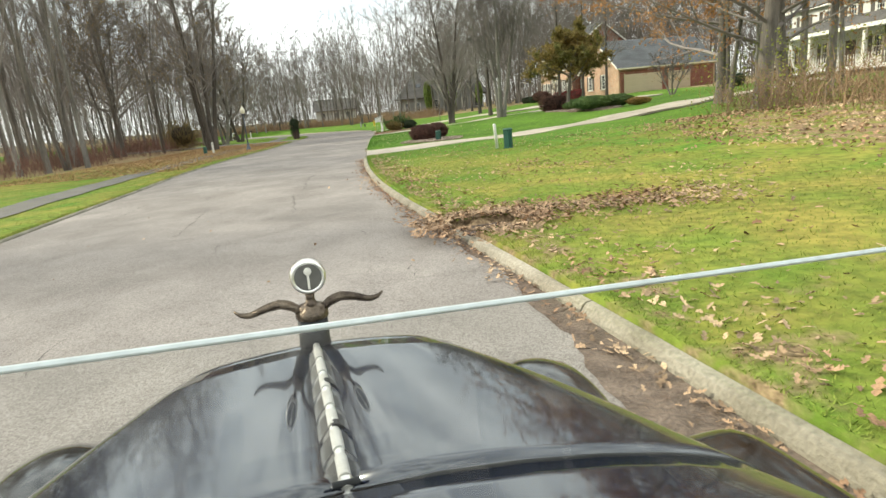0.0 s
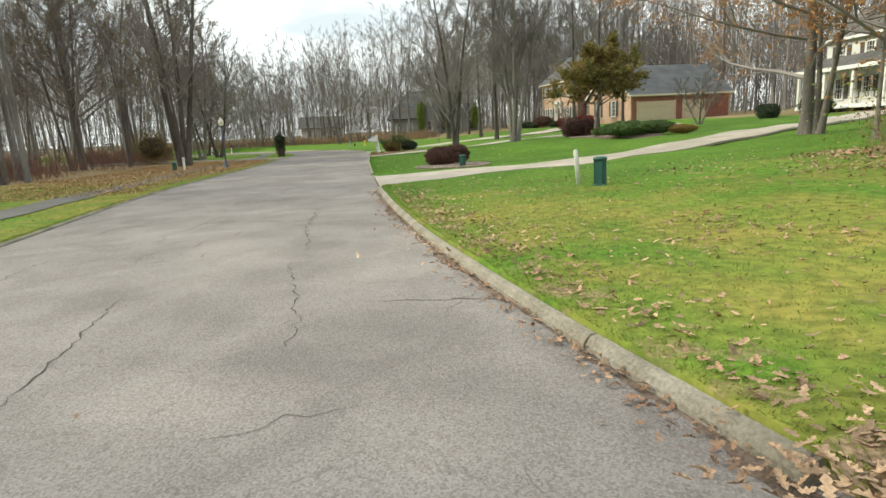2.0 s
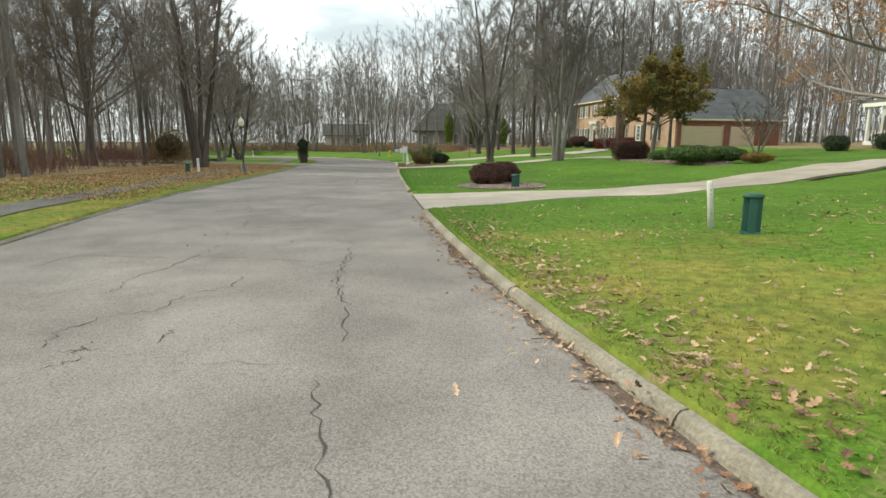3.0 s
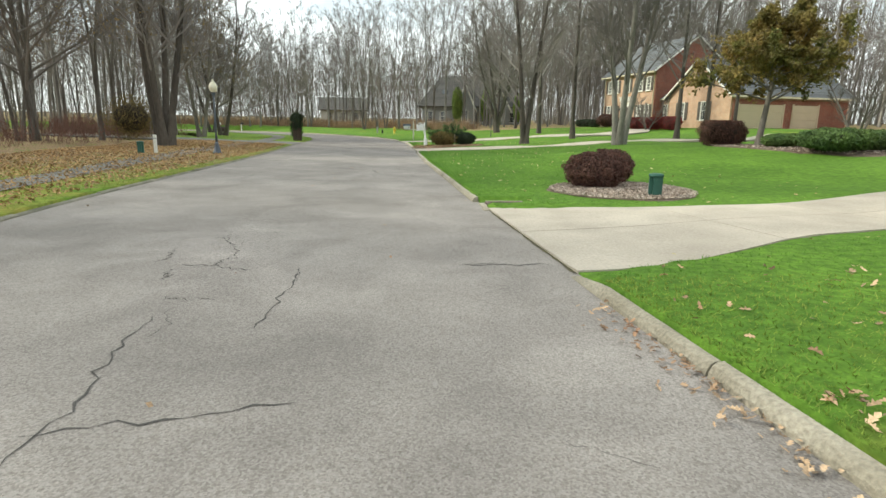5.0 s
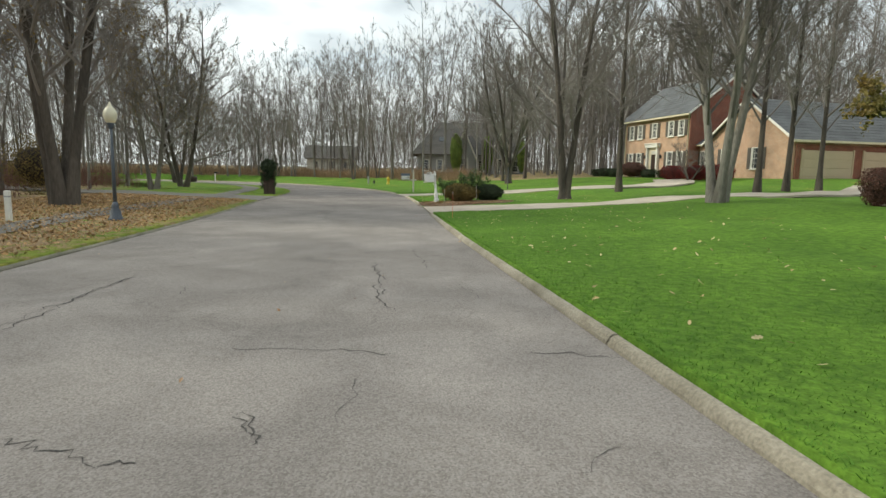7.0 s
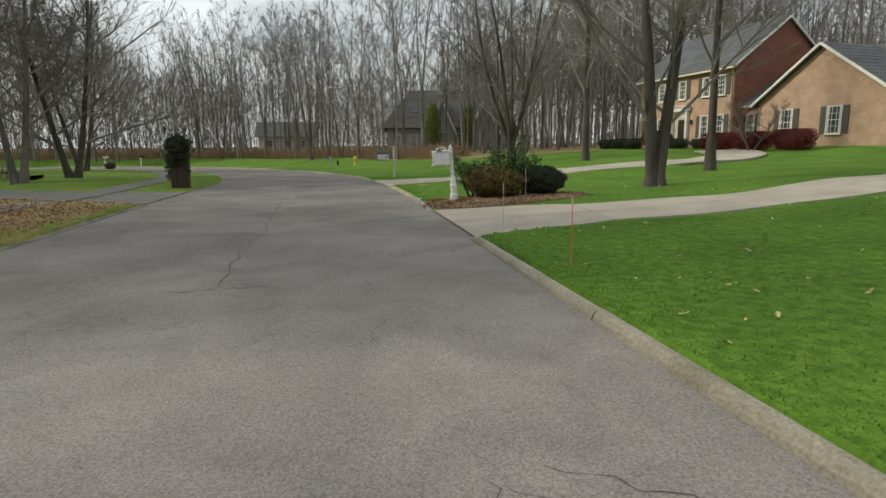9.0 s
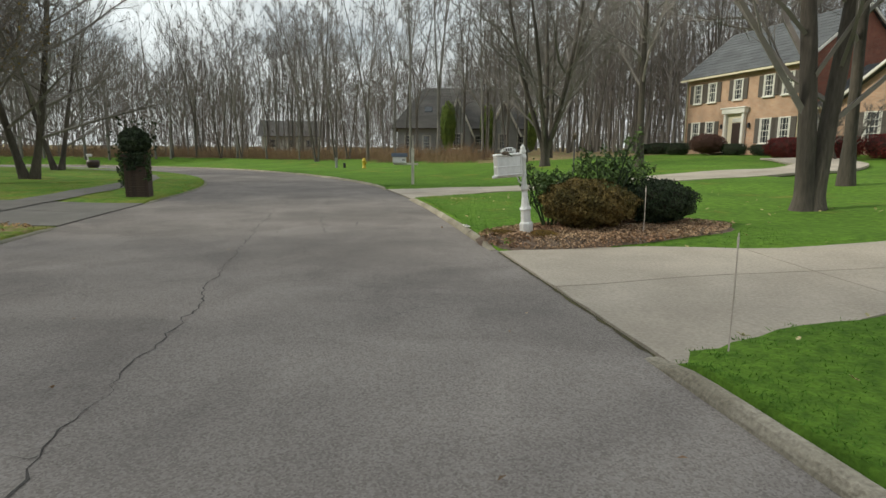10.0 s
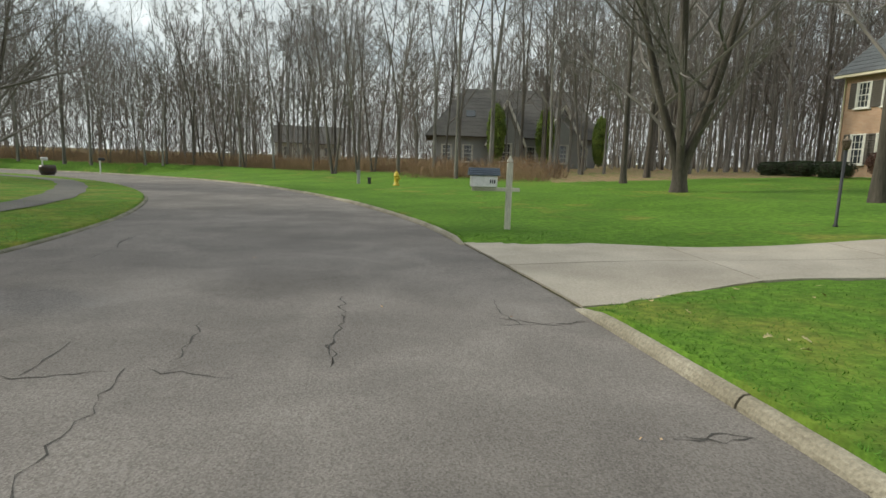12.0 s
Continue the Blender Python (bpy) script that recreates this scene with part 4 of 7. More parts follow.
# ---------- trees ----------
def grow(rng, height, r0, stems=1, lean=0.06, first=0.35, spread=0.75, limbs=16, subs=5, fine=9, reach=0.30, wander=0.02, upward=0.35, rod=6, fork_z=0.0):
    """Trunk tubes, branch tubes and twig slivers of a bare tree standing at the origin."""
    trunk, branch, tips = [], [], []

    def bent(p, d, length, n, up, w):
        pts, step = [p], length / (n - 1)
        for _ in range(n - 1):
            d = d + up * np.array([0, 0, 1.0]) * step / length + rng.normal(size=3) * w
            d = d / np.linalg.norm(d)
            pts.append(pts[-1] + d * step)
        return np.array(pts)

    for s in range(stems):
        a = 2 * np.pi * (s + rng.uniform(-0.2, 0.2)) / max(stems, 1)
        tilt = lean * (1.0 if stems == 1 else 1.8)
        d = np.array([math.cos(a) * tilt, math.sin(a) * tilt, 1.0])
        h = height * (1.0 if s == 0 else rng.uniform(0.8, 1.0))
        start = np.array([math.cos(a), math.sin(a), 0]) * (0.0 if stems == 1 else r0 * 0.75) + np.array([0, 0, -0.15])
        if fork_z:
            start = start * (0.45, 0.45, 1)
            top = start + np.array([start[0] * 0.3, start[1] * 0.3, fork_z])
            pts = np.vstack([start, (start + top) / 2, bent(top, d / np.linalg.norm(d), h - fork_z, 11, 0.3, wander * 1.6)])
        else:
            pts = bent(start, d / np.linalg.norm(d), h + 0.15, 13, 0.25 if stems > 1 else 0.1, wander)
        t = np.linspace(0, 1, 13)
        rs = r0 * (1.0 if stems == 1 else 0.72)
        rad = rs * (1 - t) ** 0.9 + 0.012
        rad[0] *= 1.55
        dense = np.linspace(0, 1, 16) ** 1.5
        pts2 = np.stack([np.interp(dense, t, pts[:, c]) for c in range(3)], 1)
        rad2 = np.interp(dense, t, rad)
        rad2[1] = max(rad2[1], rs * 1.12)
        trunk.append((pts2, rad2, rod + 2))
        for k in range(limbs):
            u = first + (0.97 - first) * ((k + rng.uniform(0, 0.8)) / limbs)
            p = np.array([np.interp(u, t, pts[:, c]) for c in range(3)])
            r = np.interp(u, t, rad)
            az = k * 2.4 + rng.uniform(-0.5, 0.5) + a
            sp = spread * rng.uniform(0.75, 1.25)
            d = np.array([math.cos(az) * sp, math.sin(az) * sp, 1.0 - 0.3 * sp])
            length = height * reach * (1.15 - 0.85 * (u - first) / (1 - first)) * rng.uniform(0.7, 1.25)
            b = bent(p, d / np.linalg.norm(d), length, 6, upward, 0.11)
            br = min(r * 0.5, 0.009 * length + 0.013)
            brad = br * (1 - np.linspace(0, 1, 6)) ** 0.8 + 0.006
            branch.append((b, brad, 4 if rod > 4 else 3))
            for j in range(subs):
                v = 0.25 + 0.72 * (j + rng.uniform(0, 1)) / subs
                q = np.array([np.interp(v, np.linspace(0, 1, 6), b[:, c]) for c in range(3)])
                bd = b[min(5, int(v * 5) + 1)] - b[int(v * 5)]
                bd = bd / np.linalg.norm(bd)
                d2 = bd + rng.normal(size=3) * 0.55 + np.array([0, 0, 0.15])
                l2 = length * rng.uniform(0.25, 0.5) * (1.1 - 0.6 * v)
                c2 = bent(q, d2 / np.linalg.norm(d2), l2, 3, 0.3, 0.14)
                branch.append((c2, np.array([br * 0.38, br * 0.22, 0.003]) + 0.003, 3))
                w = rng.uniform(0.15, 1, fine)
                at = np.stack([np.interp(w, np.linspace(0, 1, 3), c2[:, c]) for c in range(3)], 1)
                dd = (c2[-1] - c2[0]) / (np.linalg.norm(c2[-1] - c2[0]) + 1e-9)
                td = dd[None] * 0.8 + rng.normal(size=(fine, 3)) * 0.5 + np.array([0, 0, 0.12])
                td /= np.linalg.norm(td, axis=1)[:, None]
                tips.append(np.c_[at, td, np.full(fine, l2) * rng.uniform(0.4, 1.0, fine)])
    return trunk, branch, np.concatenate(tips)


def slivers(rng, tips, width):
    n = len(tips)
    p, d, l = tips[:, :3], tips[:, 3:6], tips[:, 6:7]
    side = np.cross(d, rng.normal(size=(n, 3)))
    side /= np.linalg.norm(side, axis=1)[:, None] + 1e-9
    v = np.stack([p - side * width, p + side * width, p + d * l], 1).reshape(-1, 3)
    i = np.arange(n) * 3
    return v, np.stack([i, i + 1, i + 2], 1).tolist()


def joined(*pieces):
    verts, faces, base = [], [], 0
    for v, f in pieces:
        verts.append(np.asarray(v))
        faces += [[i + base for i in q] for q in f]
        base += len(v)
    return np.concatenate(verts), faces


def tree(name, label, seed, bark, leaves=None, leaf_n=0, leaf_size=0.1, twig_w=0.008, group="", leaf_low=0.0, **how):
    rng = np.random.default_rng(seed)
    trunk, branch, tips = grow(rng, **how)
    root = tagged(new(name), label, "tree", group)
    v, f = tubes(trunk)
    under("trunk", mesh_of("trunk", v, f, bark, True), root)
    v, f = joined(tubes(branch), slivers(rng, tips, twig_w))
    under("crown", mesh_of("crown", v, f, TWIG_DARK if how["height"] < 6 else TWIG), root)
    if leaves:
        pick = tips[rng.integers(0, len(tips), leaf_n)]
        pick = pick[pick[:, 2] > leaf_low]
        places = pick[:, :3] + pick[:, 3:6] * pick[:, 6:7] * rng.uniform(0, 1, (len(pick), 1)) + rng.normal(size=(len(pick), 3)) * 0.06
        v, f = flat_leaves(rng, places, np.tile([0, 0, 1.0], (len(places), 1)), leaf_size, 1.2)
        under("leaves", mesh_of("leaves", v, f, leaves), root)
    return root


def stand(ob, x, y, turn=0.0, size=1.0, sink=0.04):
    ob.matrix_basis = pose(x, y, ground_at(x, y) - sink, 0, 0, turn) @ Matrix.Diagonal((size, size, size, 1))
    return ob


def copied(ob, x, y, turn=0.0, size=1.0):
    c = copy_thing(ob, pose(x, y, ground_at(x, y) - 0.04, 0, 0, turn))
    c.scale = (size, size, size)
    return c


# the trees that stand on the lawns
LAWN = "bare trees on the lawns"
big = dict(limbs=26, subs=9, fine=26, twig_w=0.010)
stand(tree("maple_tree", "tall bare twin-trunked maple standing on the lawn", 11, BARK_BROWN, height=17, r0=0.30, stems=2, lean=0.05, fork_z=0.9, first=0.22, spread=0.8, reach=0.32, group=LAWN, **big), 8.41, 52.5, 15)
stand(tree("maple_tree", "bare pale-barked tree with several stems from one base", 12, BARK_PALE, height=16, r0=0.24, stems=3, lean=0.09, first=0.2, spread=0.7, reach=0.30, group=LAWN, **big), 12.22, 44.3, 20)
slim = tree("maple_tree", "slim bare maple with a straight trunk on the lawn", 13, BARK_BROWN, height=17, r0=0.17, lean=0.012, wander=0.007, first=0.22, spread=0.75, reach=0.27, group=LAWN, limbs=28, subs=8, fine=22, twig_w=0.010)
stand(slim, 12.9, 56.5, 0)
copied(slim, 19.74, 53.5, 140, 0.95)
copied(slim, 22.65, 55.25, 230, 0.95)
copied(slim, 25.6, 56.4, 310, 0.9)
copied(slim, 13.41, 71.2, 60, 1.1)
copied(slim, 14.2, 90.0, 250, 0.95)
copied(slim, 10.8, 85.5, 20, 0.85)
stand(tree("maple_tree", "broad bare maple with rising limbs on the lawn", 14, BARK_BROWN, height=17, r0=0.29, stems=5, lean=0.19, first=0.20, spread=1.05, reach=0.40, fork_z=1.3, group=LAWN, limbs=9, subs=7, fine=13, twig_w=0.009), 9.95, 77.5, 10)
oak = tree("oak_tree", "oak with a stout trunk still holding orange-brown leaves", 15, BARK_DARK, LEAF_ORANGE, 24000, 0.13, height=15, r0=0.29, first=0.17, spread=1.5, reach=0.52,
           upward=0.06, limbs=24, subs=8, fine=10, leaf_low=2.5)
stand(oak, 17.3, 14.4, 30)
copied(oak, 19.15, 16.1, 190, 0.8)
copied(oak, 20.6, 23.4, 75, 0.9)
stand(tree("pear_tree", "round-headed ornamental tree with olive and rusty leaves", 16, BARK_DARK, LEAF_OLIVE, 42000, 0.16, height=5.7, r0=0.15, first=0.36, spread=1.7, reach=0.50,
           upward=0.3, limbs=30, subs=8, fine=8), 16.4, 37.9, 0)
crab = tree("crabapple_tree", "small bare reddish tree with spreading twiggy crown", 17, BARK_DARK, height=5.0, r0=0.11, stems=3, lean=0.35, first=0.2, spread=1.0, reach=0.42, limbs=12, subs=7, fine=14)
stand(crab, 29.0, 48.0, 0)
copied(crab, 24.0, 69.5, 80, 0.75)
# across the road
stand(tree("maple_tree", "bare multi-stemmed tree with a few yellow leaves", 18, BARK_BROWN, LEAF_YELLOW, 3600, 0.13, height=21, r0=0.29, stems=4, lean=0.08, first=0.18, spread=0.75, reach=0.26,
           limbs=22, subs=9, fine=22, twig_w=0.011, leaf_low=3), -13.3, 45.6, 0)
yel = tree("maple_tree", "maple with thin yellow-brown leaves by the road", 19, BARK_DARK, LEAF_YELLOW, 6500, 0.12, height=15, r0=0.24, stems=2, lean=0.08, first=0.18, spread=1.0, reach=0.42,
           limbs=24, subs=10, fine=22, twig_w=0.011, leaf_low=2.0)
stand(yel, -19.5, 68.2, 0)
copied(yel, -23.2, 49.9, 120, 1.15)
spreader = tree("maple_tree", "wide-spreading bare tree on the verge", 20, BARK_BROWN, height=15, r0=0.27, stems=2, lean=0.12, first=0.15, spread=1.05, reach=0.46, upward=0.15, limbs=24, subs=9, fine=16, twig_w=0.009)
stand(spreader, -19.1, 73.2, 0)
copied(spreader, -25.5, 88.5, 200, 0.95)

# the woods: tall slender trunks
HOUSES = [(24, 44, 62, 92), (36, 56, 42, 62), (-3, 21, 112, 132), (-22, -10, 148, 160)]
WOODS = "bare trees of the wood"
WOOD_KINDS = [  # height, trunk radius, stems, height of the fork, spread, reach, first limb, bark
    (24, 0.13, 1, 0, 0.80, 0.27, 0.22, BARK), (26, 0.16, 2, 6.0, 0.70, 0.25, 0.20, BARK_DARK), (22, 0.10, 1, 0, 0.95, 0.28, 0.20, BARK), (25, 0.16, 3, 8.0, 0.60, 0.24, 0.28, BARK),
    (19, 0.075, 1, 0, 0.85, 0.26, 0.22, BARK_PALE), (23, 0.15, 2, 0, 0.75, 0.24, 0.24, BARK_DARK), (25, 0.14, 2, 10.0, 0.80, 0.25, 0.34, BARK),
]
woods = [tree("woodland_tree", "tall slender bare tree of the wood", 30 + i, bark, height=h, r0=r, stems=n, fork_z=fz, spread=sp, reach=re, first=fi, lean=0.03 if n == 1 else 0.07,
              limbs=(22, 13, 9)[n - 1], subs=5, fine=14, twig_w=0.013, wander=0.016, group=WOODS, rod=3) for i, (h, r, n, fz, sp, re, fi, bark) in enumerate(WOOD_KINDS)]
rng = np.random.default_rng(77)


def wood_places(n, x0, x1, y0, y1, gap, dr_min, dl_min, taken):
    tries = np.c_[rng.uniform(x0, x1, n * 14), rng.uniform(y0, y1, n * 14)]
    ok = ((beside(RIGHT_EDGE, RIGHT_OUT, tries) > dr_min) | (beside(LEFT_EDGE, LEFT_OUT, tries) > dl_min)) & (in_drive(tries, 2.0)[0] < 0)
    for a, b, c, d in HOUSES:
        ok &= ~((tries[:, 0] > a - 2) & (tries[:, 0] < b + 2) & (tries[:, 1] > c - 2) & (tries[:, 1] < d + 2))
    out = []
    for p in tries[ok]:
        if len(out) >= n:
            break
        if taken and ((np.array(taken[-900:]) - p) ** 2).sum(1).min() < gap * gap:
            continue
        taken.append(p)
        out.append(p)
    return out


taken = []
near = []  # places, with the least and greatest size of the trees there
for size, spots in (((0.85, 1.12), wood_places(60, -44, -13.5, 2, 84, 1.5, 1e9, 11.0, taken)), ((0.72, 0.92), wood_places(66, -60, 20, 94, 128, 1.9, 9.0, 1e9, taken)),
                    ((0.90, 1.15), wood_places(18, 20, 38, 92, 124, 2.0, 9.0, 1e9, taken)), ((0.95, 1.2), wood_places(56, 38, 62, 8, 118, 2.2, 28, 1e9, taken)),
                    ((0.75, 0.95), wood_places(28, -70, -26, 84, 104, 1.8, 1e9, 11, taken)), ((0.8, 1.05), wood_places(10, 17, 30, 10, 24, 1.8, 12, 1e9, taken))):
    near += [(p, rng.uniform(*size)) for p in spots]
for q, (p, size) in enumerate(near):
    k = len(woods)
    if q < k:
        stand(woods[q], p[0], p[1], rng.uniform(0, 360), size)
    else:
        c = copied(woods[q % k], p[0], p[1], rng.uniform(0, 360))
        c.scale = (size, size, size)

# deeper woods, past counting
far = wood_places(170, -100, -24, -30, 125, 1.5, 1e9, 18, taken)
far += wood_places(380, -110, 80, 108, 165, 1.7, 22, 1e9, taken)
far += wood_places(240, 46, 92, 0, 135, 1.8, 38, 1e9, taken)
far += wood_places(60, 22, 46, 100, 135, 1.8, 22, 1e9, taken)
kinds = []
for i in range(4):
    tr, br, tp = grow(np.random.default_rng(60 + i), 21 + i, 0.085 + 0.012 * i, first=0.22, spread=0.85, reach=0.25, limbs=13, subs=3, fine=9, rod=2, wander=0.012)
    kinds.append((tubes([(p[::3], r[::3], 4) for p, r, n in tr]), joined(tubes([(p[::2], r[::2], 3) for p, r, n in br[::1] if len(p) > 4]), slivers(rng, tp, 0.02))))
tv, tf, cv, cf, tb, cb = [], [], [], [], 0, 0
for p in far:
    (a, af), (b, bf) = kinds[rng.integers(4)]
    th, s = rng.uniform(0, 6.28), rng.uniform(0.8, 1.2) * (0.82 if -62 < p[0] < 16 and p[1] > 100 else 1.0)
    rot = np.array([[math.cos(th), -math.sin(th), 0], [math.sin(th), math.cos(th), 0], [0, 0, 1]]) * s
    off = np.array([p[0], p[1], ground_at(*p) - 0.05])
    tv.append(a @ rot.T + off)
    tf.append(np.array([q for q in af]) + tb)
    tb += len(a)
    cv.append(b @ rot.T + off)
    cf += [[i + cb for i in q] for q in bf]
    cb += len(b)
wood = tagged(new("woodland"), "deep bare autumn wood of slender trunks", "woods", kind="stuff")
under("trunks", mesh_of("trunks", np.concatenate(tv), np.concatenate(tf).tolist(), BARK), wood)
under("branches", mesh_of("branches", np.concatenate(cv), cf, TWIG), wood)


# the far edge of the woods, where trunks and twigs run together
r_t = np.random.default_rng(8)
n_t = 150000
a_t, d_t = r_t.uniform(radians(-25), radians(205), n_t), r_t.uniform(88, 175, n_t)
xy_t = np.c_[d_t * np.cos(a_t) - 5, 45 + d_t * np.sin(a_t)]
ok_t = np.minimum(np.abs(beside(RIGHT_EDGE, RIGHT_OUT, xy_t)), np.abs(beside(LEFT_EDGE, LEFT_OUT, xy_t))) > 10
for ha, hb, hc, hd in HOUSES:
    ok_t &= ~((xy_t[:, 0] > ha - 1) & (xy_t[:, 0] < hb + 1) & (xy_t[:, 1] > hc - 9) & (xy_t[:, 1] < hd + 1))
xy_t = xy_t[ok_t]
n_t = len(xy_t)
crest = 22 - 5.0 * np.exp(-((xy_t[:, 0] + 18) / 34) ** 2) * (xy_t[:, 1] > 80) + 2.2 * np.sin(xy_t[:, 0] * 0.21) + 1.6 * np.sin(xy_t[:, 0] * 0.53 + xy_t[:, 1] * 0.17)
low_t = r_t.uniform(0, 1, n_t) ** 1.15 * (crest - 3)
dir_t = np.c_[r_t.normal(size=(n_t, 2)) * 0.42, np.ones(n_t)]
dir_t /= np.linalg.norm(dir_t, axis=1)[:, None]
tips_t = np.c_[xy_t, land(xy_t) - 0.1 + low_t, dir_t, r_t.uniform(1.6, 4.2, n_t)]
v, f = slivers(r_t, tips_t, 0.045)
tagged(new("treeline", mesh_of("treeline", v, f, TWIG_FAR)), "hazy distant twigs of the bare woods", "woods", kind="stuff")


# brush along the wood's edge: thin upright stems and twigs
def brush(name, label, seed, spots, height, n, material, width=0.012):
    r = np.random.default_rng(seed)
    tips = []
    for x, y, rad in spots:
        a, d = r.uniform(0, 6.28, n), rad * np.sqrt(r.uniform(0, 1, n))
        px, py = x + d * np.cos(a), y + d * np.sin(a)
        z = land(np.c_[px, py])
        dirs = np.c_[r.normal(size=(n, 2)) * 0.35, np.ones(n)]
        dirs /= np.linalg.norm(dirs, axis=1)[:, None]
        l = height * r.uniform(0.3, 1.0, n) * (1 - 0.4 * d / rad)
        base = np.c_[px, py, z - 0.05]
        tips.append(np.c_[base, dirs, l])
        for _ in range(3):
            at = base + dirs * l[:, None] * r.uniform(0.2, 0.9, (n, 1))
            dd = dirs + r.normal(size=(n, 3)) * 0.5
            tips.append(np.c_[at, dd / np.linalg.norm(dd, axis=1)[:, None], l * 0.4])
    v, f = slivers(r, np.concatenate(tips), width)
    return tagged(new(name, mesh_of(name, v, f, material)), label, "undergrowth", kind="stuff")


BRUSH_RED = mat("red_brush", (0.20, 0.10, 0.075), 0.95, 0.25, 0.5, 0.0, col2=(0.13, 0.075, 0.055), world_space=True)
BRUSH_TAN = mat("tan_brush", (0.34, 0.225, 0.13), 0.95, 0.25, 0.5, 0.0, col2=(0.20, 0.13, 0.08), world_space=True)
edge = [(LEFT_EDGE[k] + LEFT_OUT[k] * rng.uniform(12, 22)) for k in range(90, 300, 3) if not 54 < LEFT_EDGE[k][1] < 62]
brush("undergrowth", "reddish leafless undergrowth along the wood's edge", 91, [(*p, 2.2) for p in edge], 2.6, 110, BRUSH_RED)
edge = [(RIGHT_EDGE[k] + RIGHT_OUT[k] * rng.uniform(13, 18)) for k in range(272, 400, 2)]
brush("undergrowth", "tan and russet undergrowth below the far trees", 92, [(*p, 2.4) for p in edge], 2.1, 260, BRUSH_TAN)
brush("undergrowth", "thin leafless brush round the oaks", 93, [(16, 12.2, 1.6), (17.5, 13.5, 2.0), (17.5, 10.5, 2.2), (17, 8, 2.0), (20, 12, 3), (22, 9, 3)], 2.4, 200, BRUSH_TAN, 0.009)

sprig_rng = np.random.default_rng(95)
sprig = np.c_[sprig_rng.uniform(14.6, 20, 2600), sprig_rng.uniform(9, 16, 2600)]
sprig = sprig[beside(RIGHT_EDGE, RIGHT_OUT, sprig) > 8.6]
sprig = np.c_[sprig, land(sprig) + 2.3 * sprig_rng.uniform(0.05, 1, len(sprig)) ** 1.4]
v, f = flat_leaves(sprig_rng, sprig, np.tile([0, 0, 1.0], (len(sprig), 1)), 0.085, 1.0)
tagged(new("sapling_leaves", mesh_of("sapling_leaves", v, f, mat("lime_leaves", (0.30, 0.31, 0.06), 0.75, 0.3, 0.7, 0.0, col2=(0.17, 0.20, 0.04), island=0.4, translucent=0.35))),
       "yellow-green leaves on the saplings below the oaks", "undergrowth", kind="stuff")


# ---------- bushes ----------
def bush(name, label, seed, rx, ry, rz, n, leaf, material, lumps=7, inner=None, flat=False, boxy=False, category="bush", group="", fuzz=1.0):
    """A shrub: a lumpy dark solid core with a coat of small leaves."""
    r = np.random.default_rng(seed)
    root = tagged(new(name), label, category, group)
    cents = r.normal(size=(lumps, 3))
    cents /= np.linalg.norm(cents, axis=1)[:, None]
    cents[:, 2] = np.abs(cents[:, 2]) * 0.8

    def swollen(d):
        k = np.max(np.clip(d @ cents.T, 0, 1) ** 6, axis=1)
        return 0.80 + 0.18 * k + 0.045 * np.sin(d[:, 0] * 9 + seed) * np.sin(d[:, 1] * 8 + 2 * seed) + 0.04 * np.sin(d[:, 2] * 11 + d[:, 0] * 7)

    bm = bmesh.new()
    bmesh.ops.create_icosphere(bm, subdivisions=3, radius=1.0)
    for v in bm.verts:
        d = np.array(v.co)
        s = 0.80 * swollen(d[None])[0]
        z = d[2] * s
        if flat:
            z = np.sign(z) * min(abs(z), 0.62) / 0.66
        elif boxy:
            z = np.sign(z) * min(abs(z), 0.72) / 0.83
        v.co = (d[0] * s * rx, d[1] * s * ry, rz * 0.5 * (1 + z) if not flat else rz * 0.5 * (1 + z))
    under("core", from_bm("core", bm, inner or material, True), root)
    d = r.normal(size=(n, 3))
    d /= np.linalg.norm(d, axis=1)[:, None]
    s = swollen(d) * r.uniform(1 - 0.20 * fuzz, 1 + 0.10 * fuzz, n)
    z = d[:, 2] * s
    if flat:
        z = np.sign(z) * np.minimum(np.abs(z), 0.62 + 0.05 * r.uniform(0, 1, n)) / 0.66
    elif boxy:
        z = np.sign(z) * np.minimum(np.abs(z), 0.76 + 0.07 * r.uniform(0, 1, n)) / 0.83
    p = np.c_[d[:, 0] * s * rx, d[:, 1] * s * ry, rz * 0.5 * (1 + z)]
    p[:, 2] = np.maximum(p[:, 2], 0.02)
    v, f = flat_leaves(r, p, d, leaf, 0.8)
    under("foliage", mesh_of("foliage", v, f, material), root)
    return root


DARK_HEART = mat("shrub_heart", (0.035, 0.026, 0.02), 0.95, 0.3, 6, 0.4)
BUSHES = "clipped shrubs"
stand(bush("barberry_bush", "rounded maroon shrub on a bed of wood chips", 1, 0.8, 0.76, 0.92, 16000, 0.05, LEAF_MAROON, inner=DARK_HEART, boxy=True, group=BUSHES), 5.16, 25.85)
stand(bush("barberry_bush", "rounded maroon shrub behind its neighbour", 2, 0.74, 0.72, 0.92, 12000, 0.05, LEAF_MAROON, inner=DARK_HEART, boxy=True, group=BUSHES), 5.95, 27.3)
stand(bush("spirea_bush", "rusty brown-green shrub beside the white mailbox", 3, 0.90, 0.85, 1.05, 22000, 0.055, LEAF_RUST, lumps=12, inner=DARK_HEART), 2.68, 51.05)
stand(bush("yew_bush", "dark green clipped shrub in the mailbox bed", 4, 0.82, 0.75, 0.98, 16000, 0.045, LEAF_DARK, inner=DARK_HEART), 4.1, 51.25)


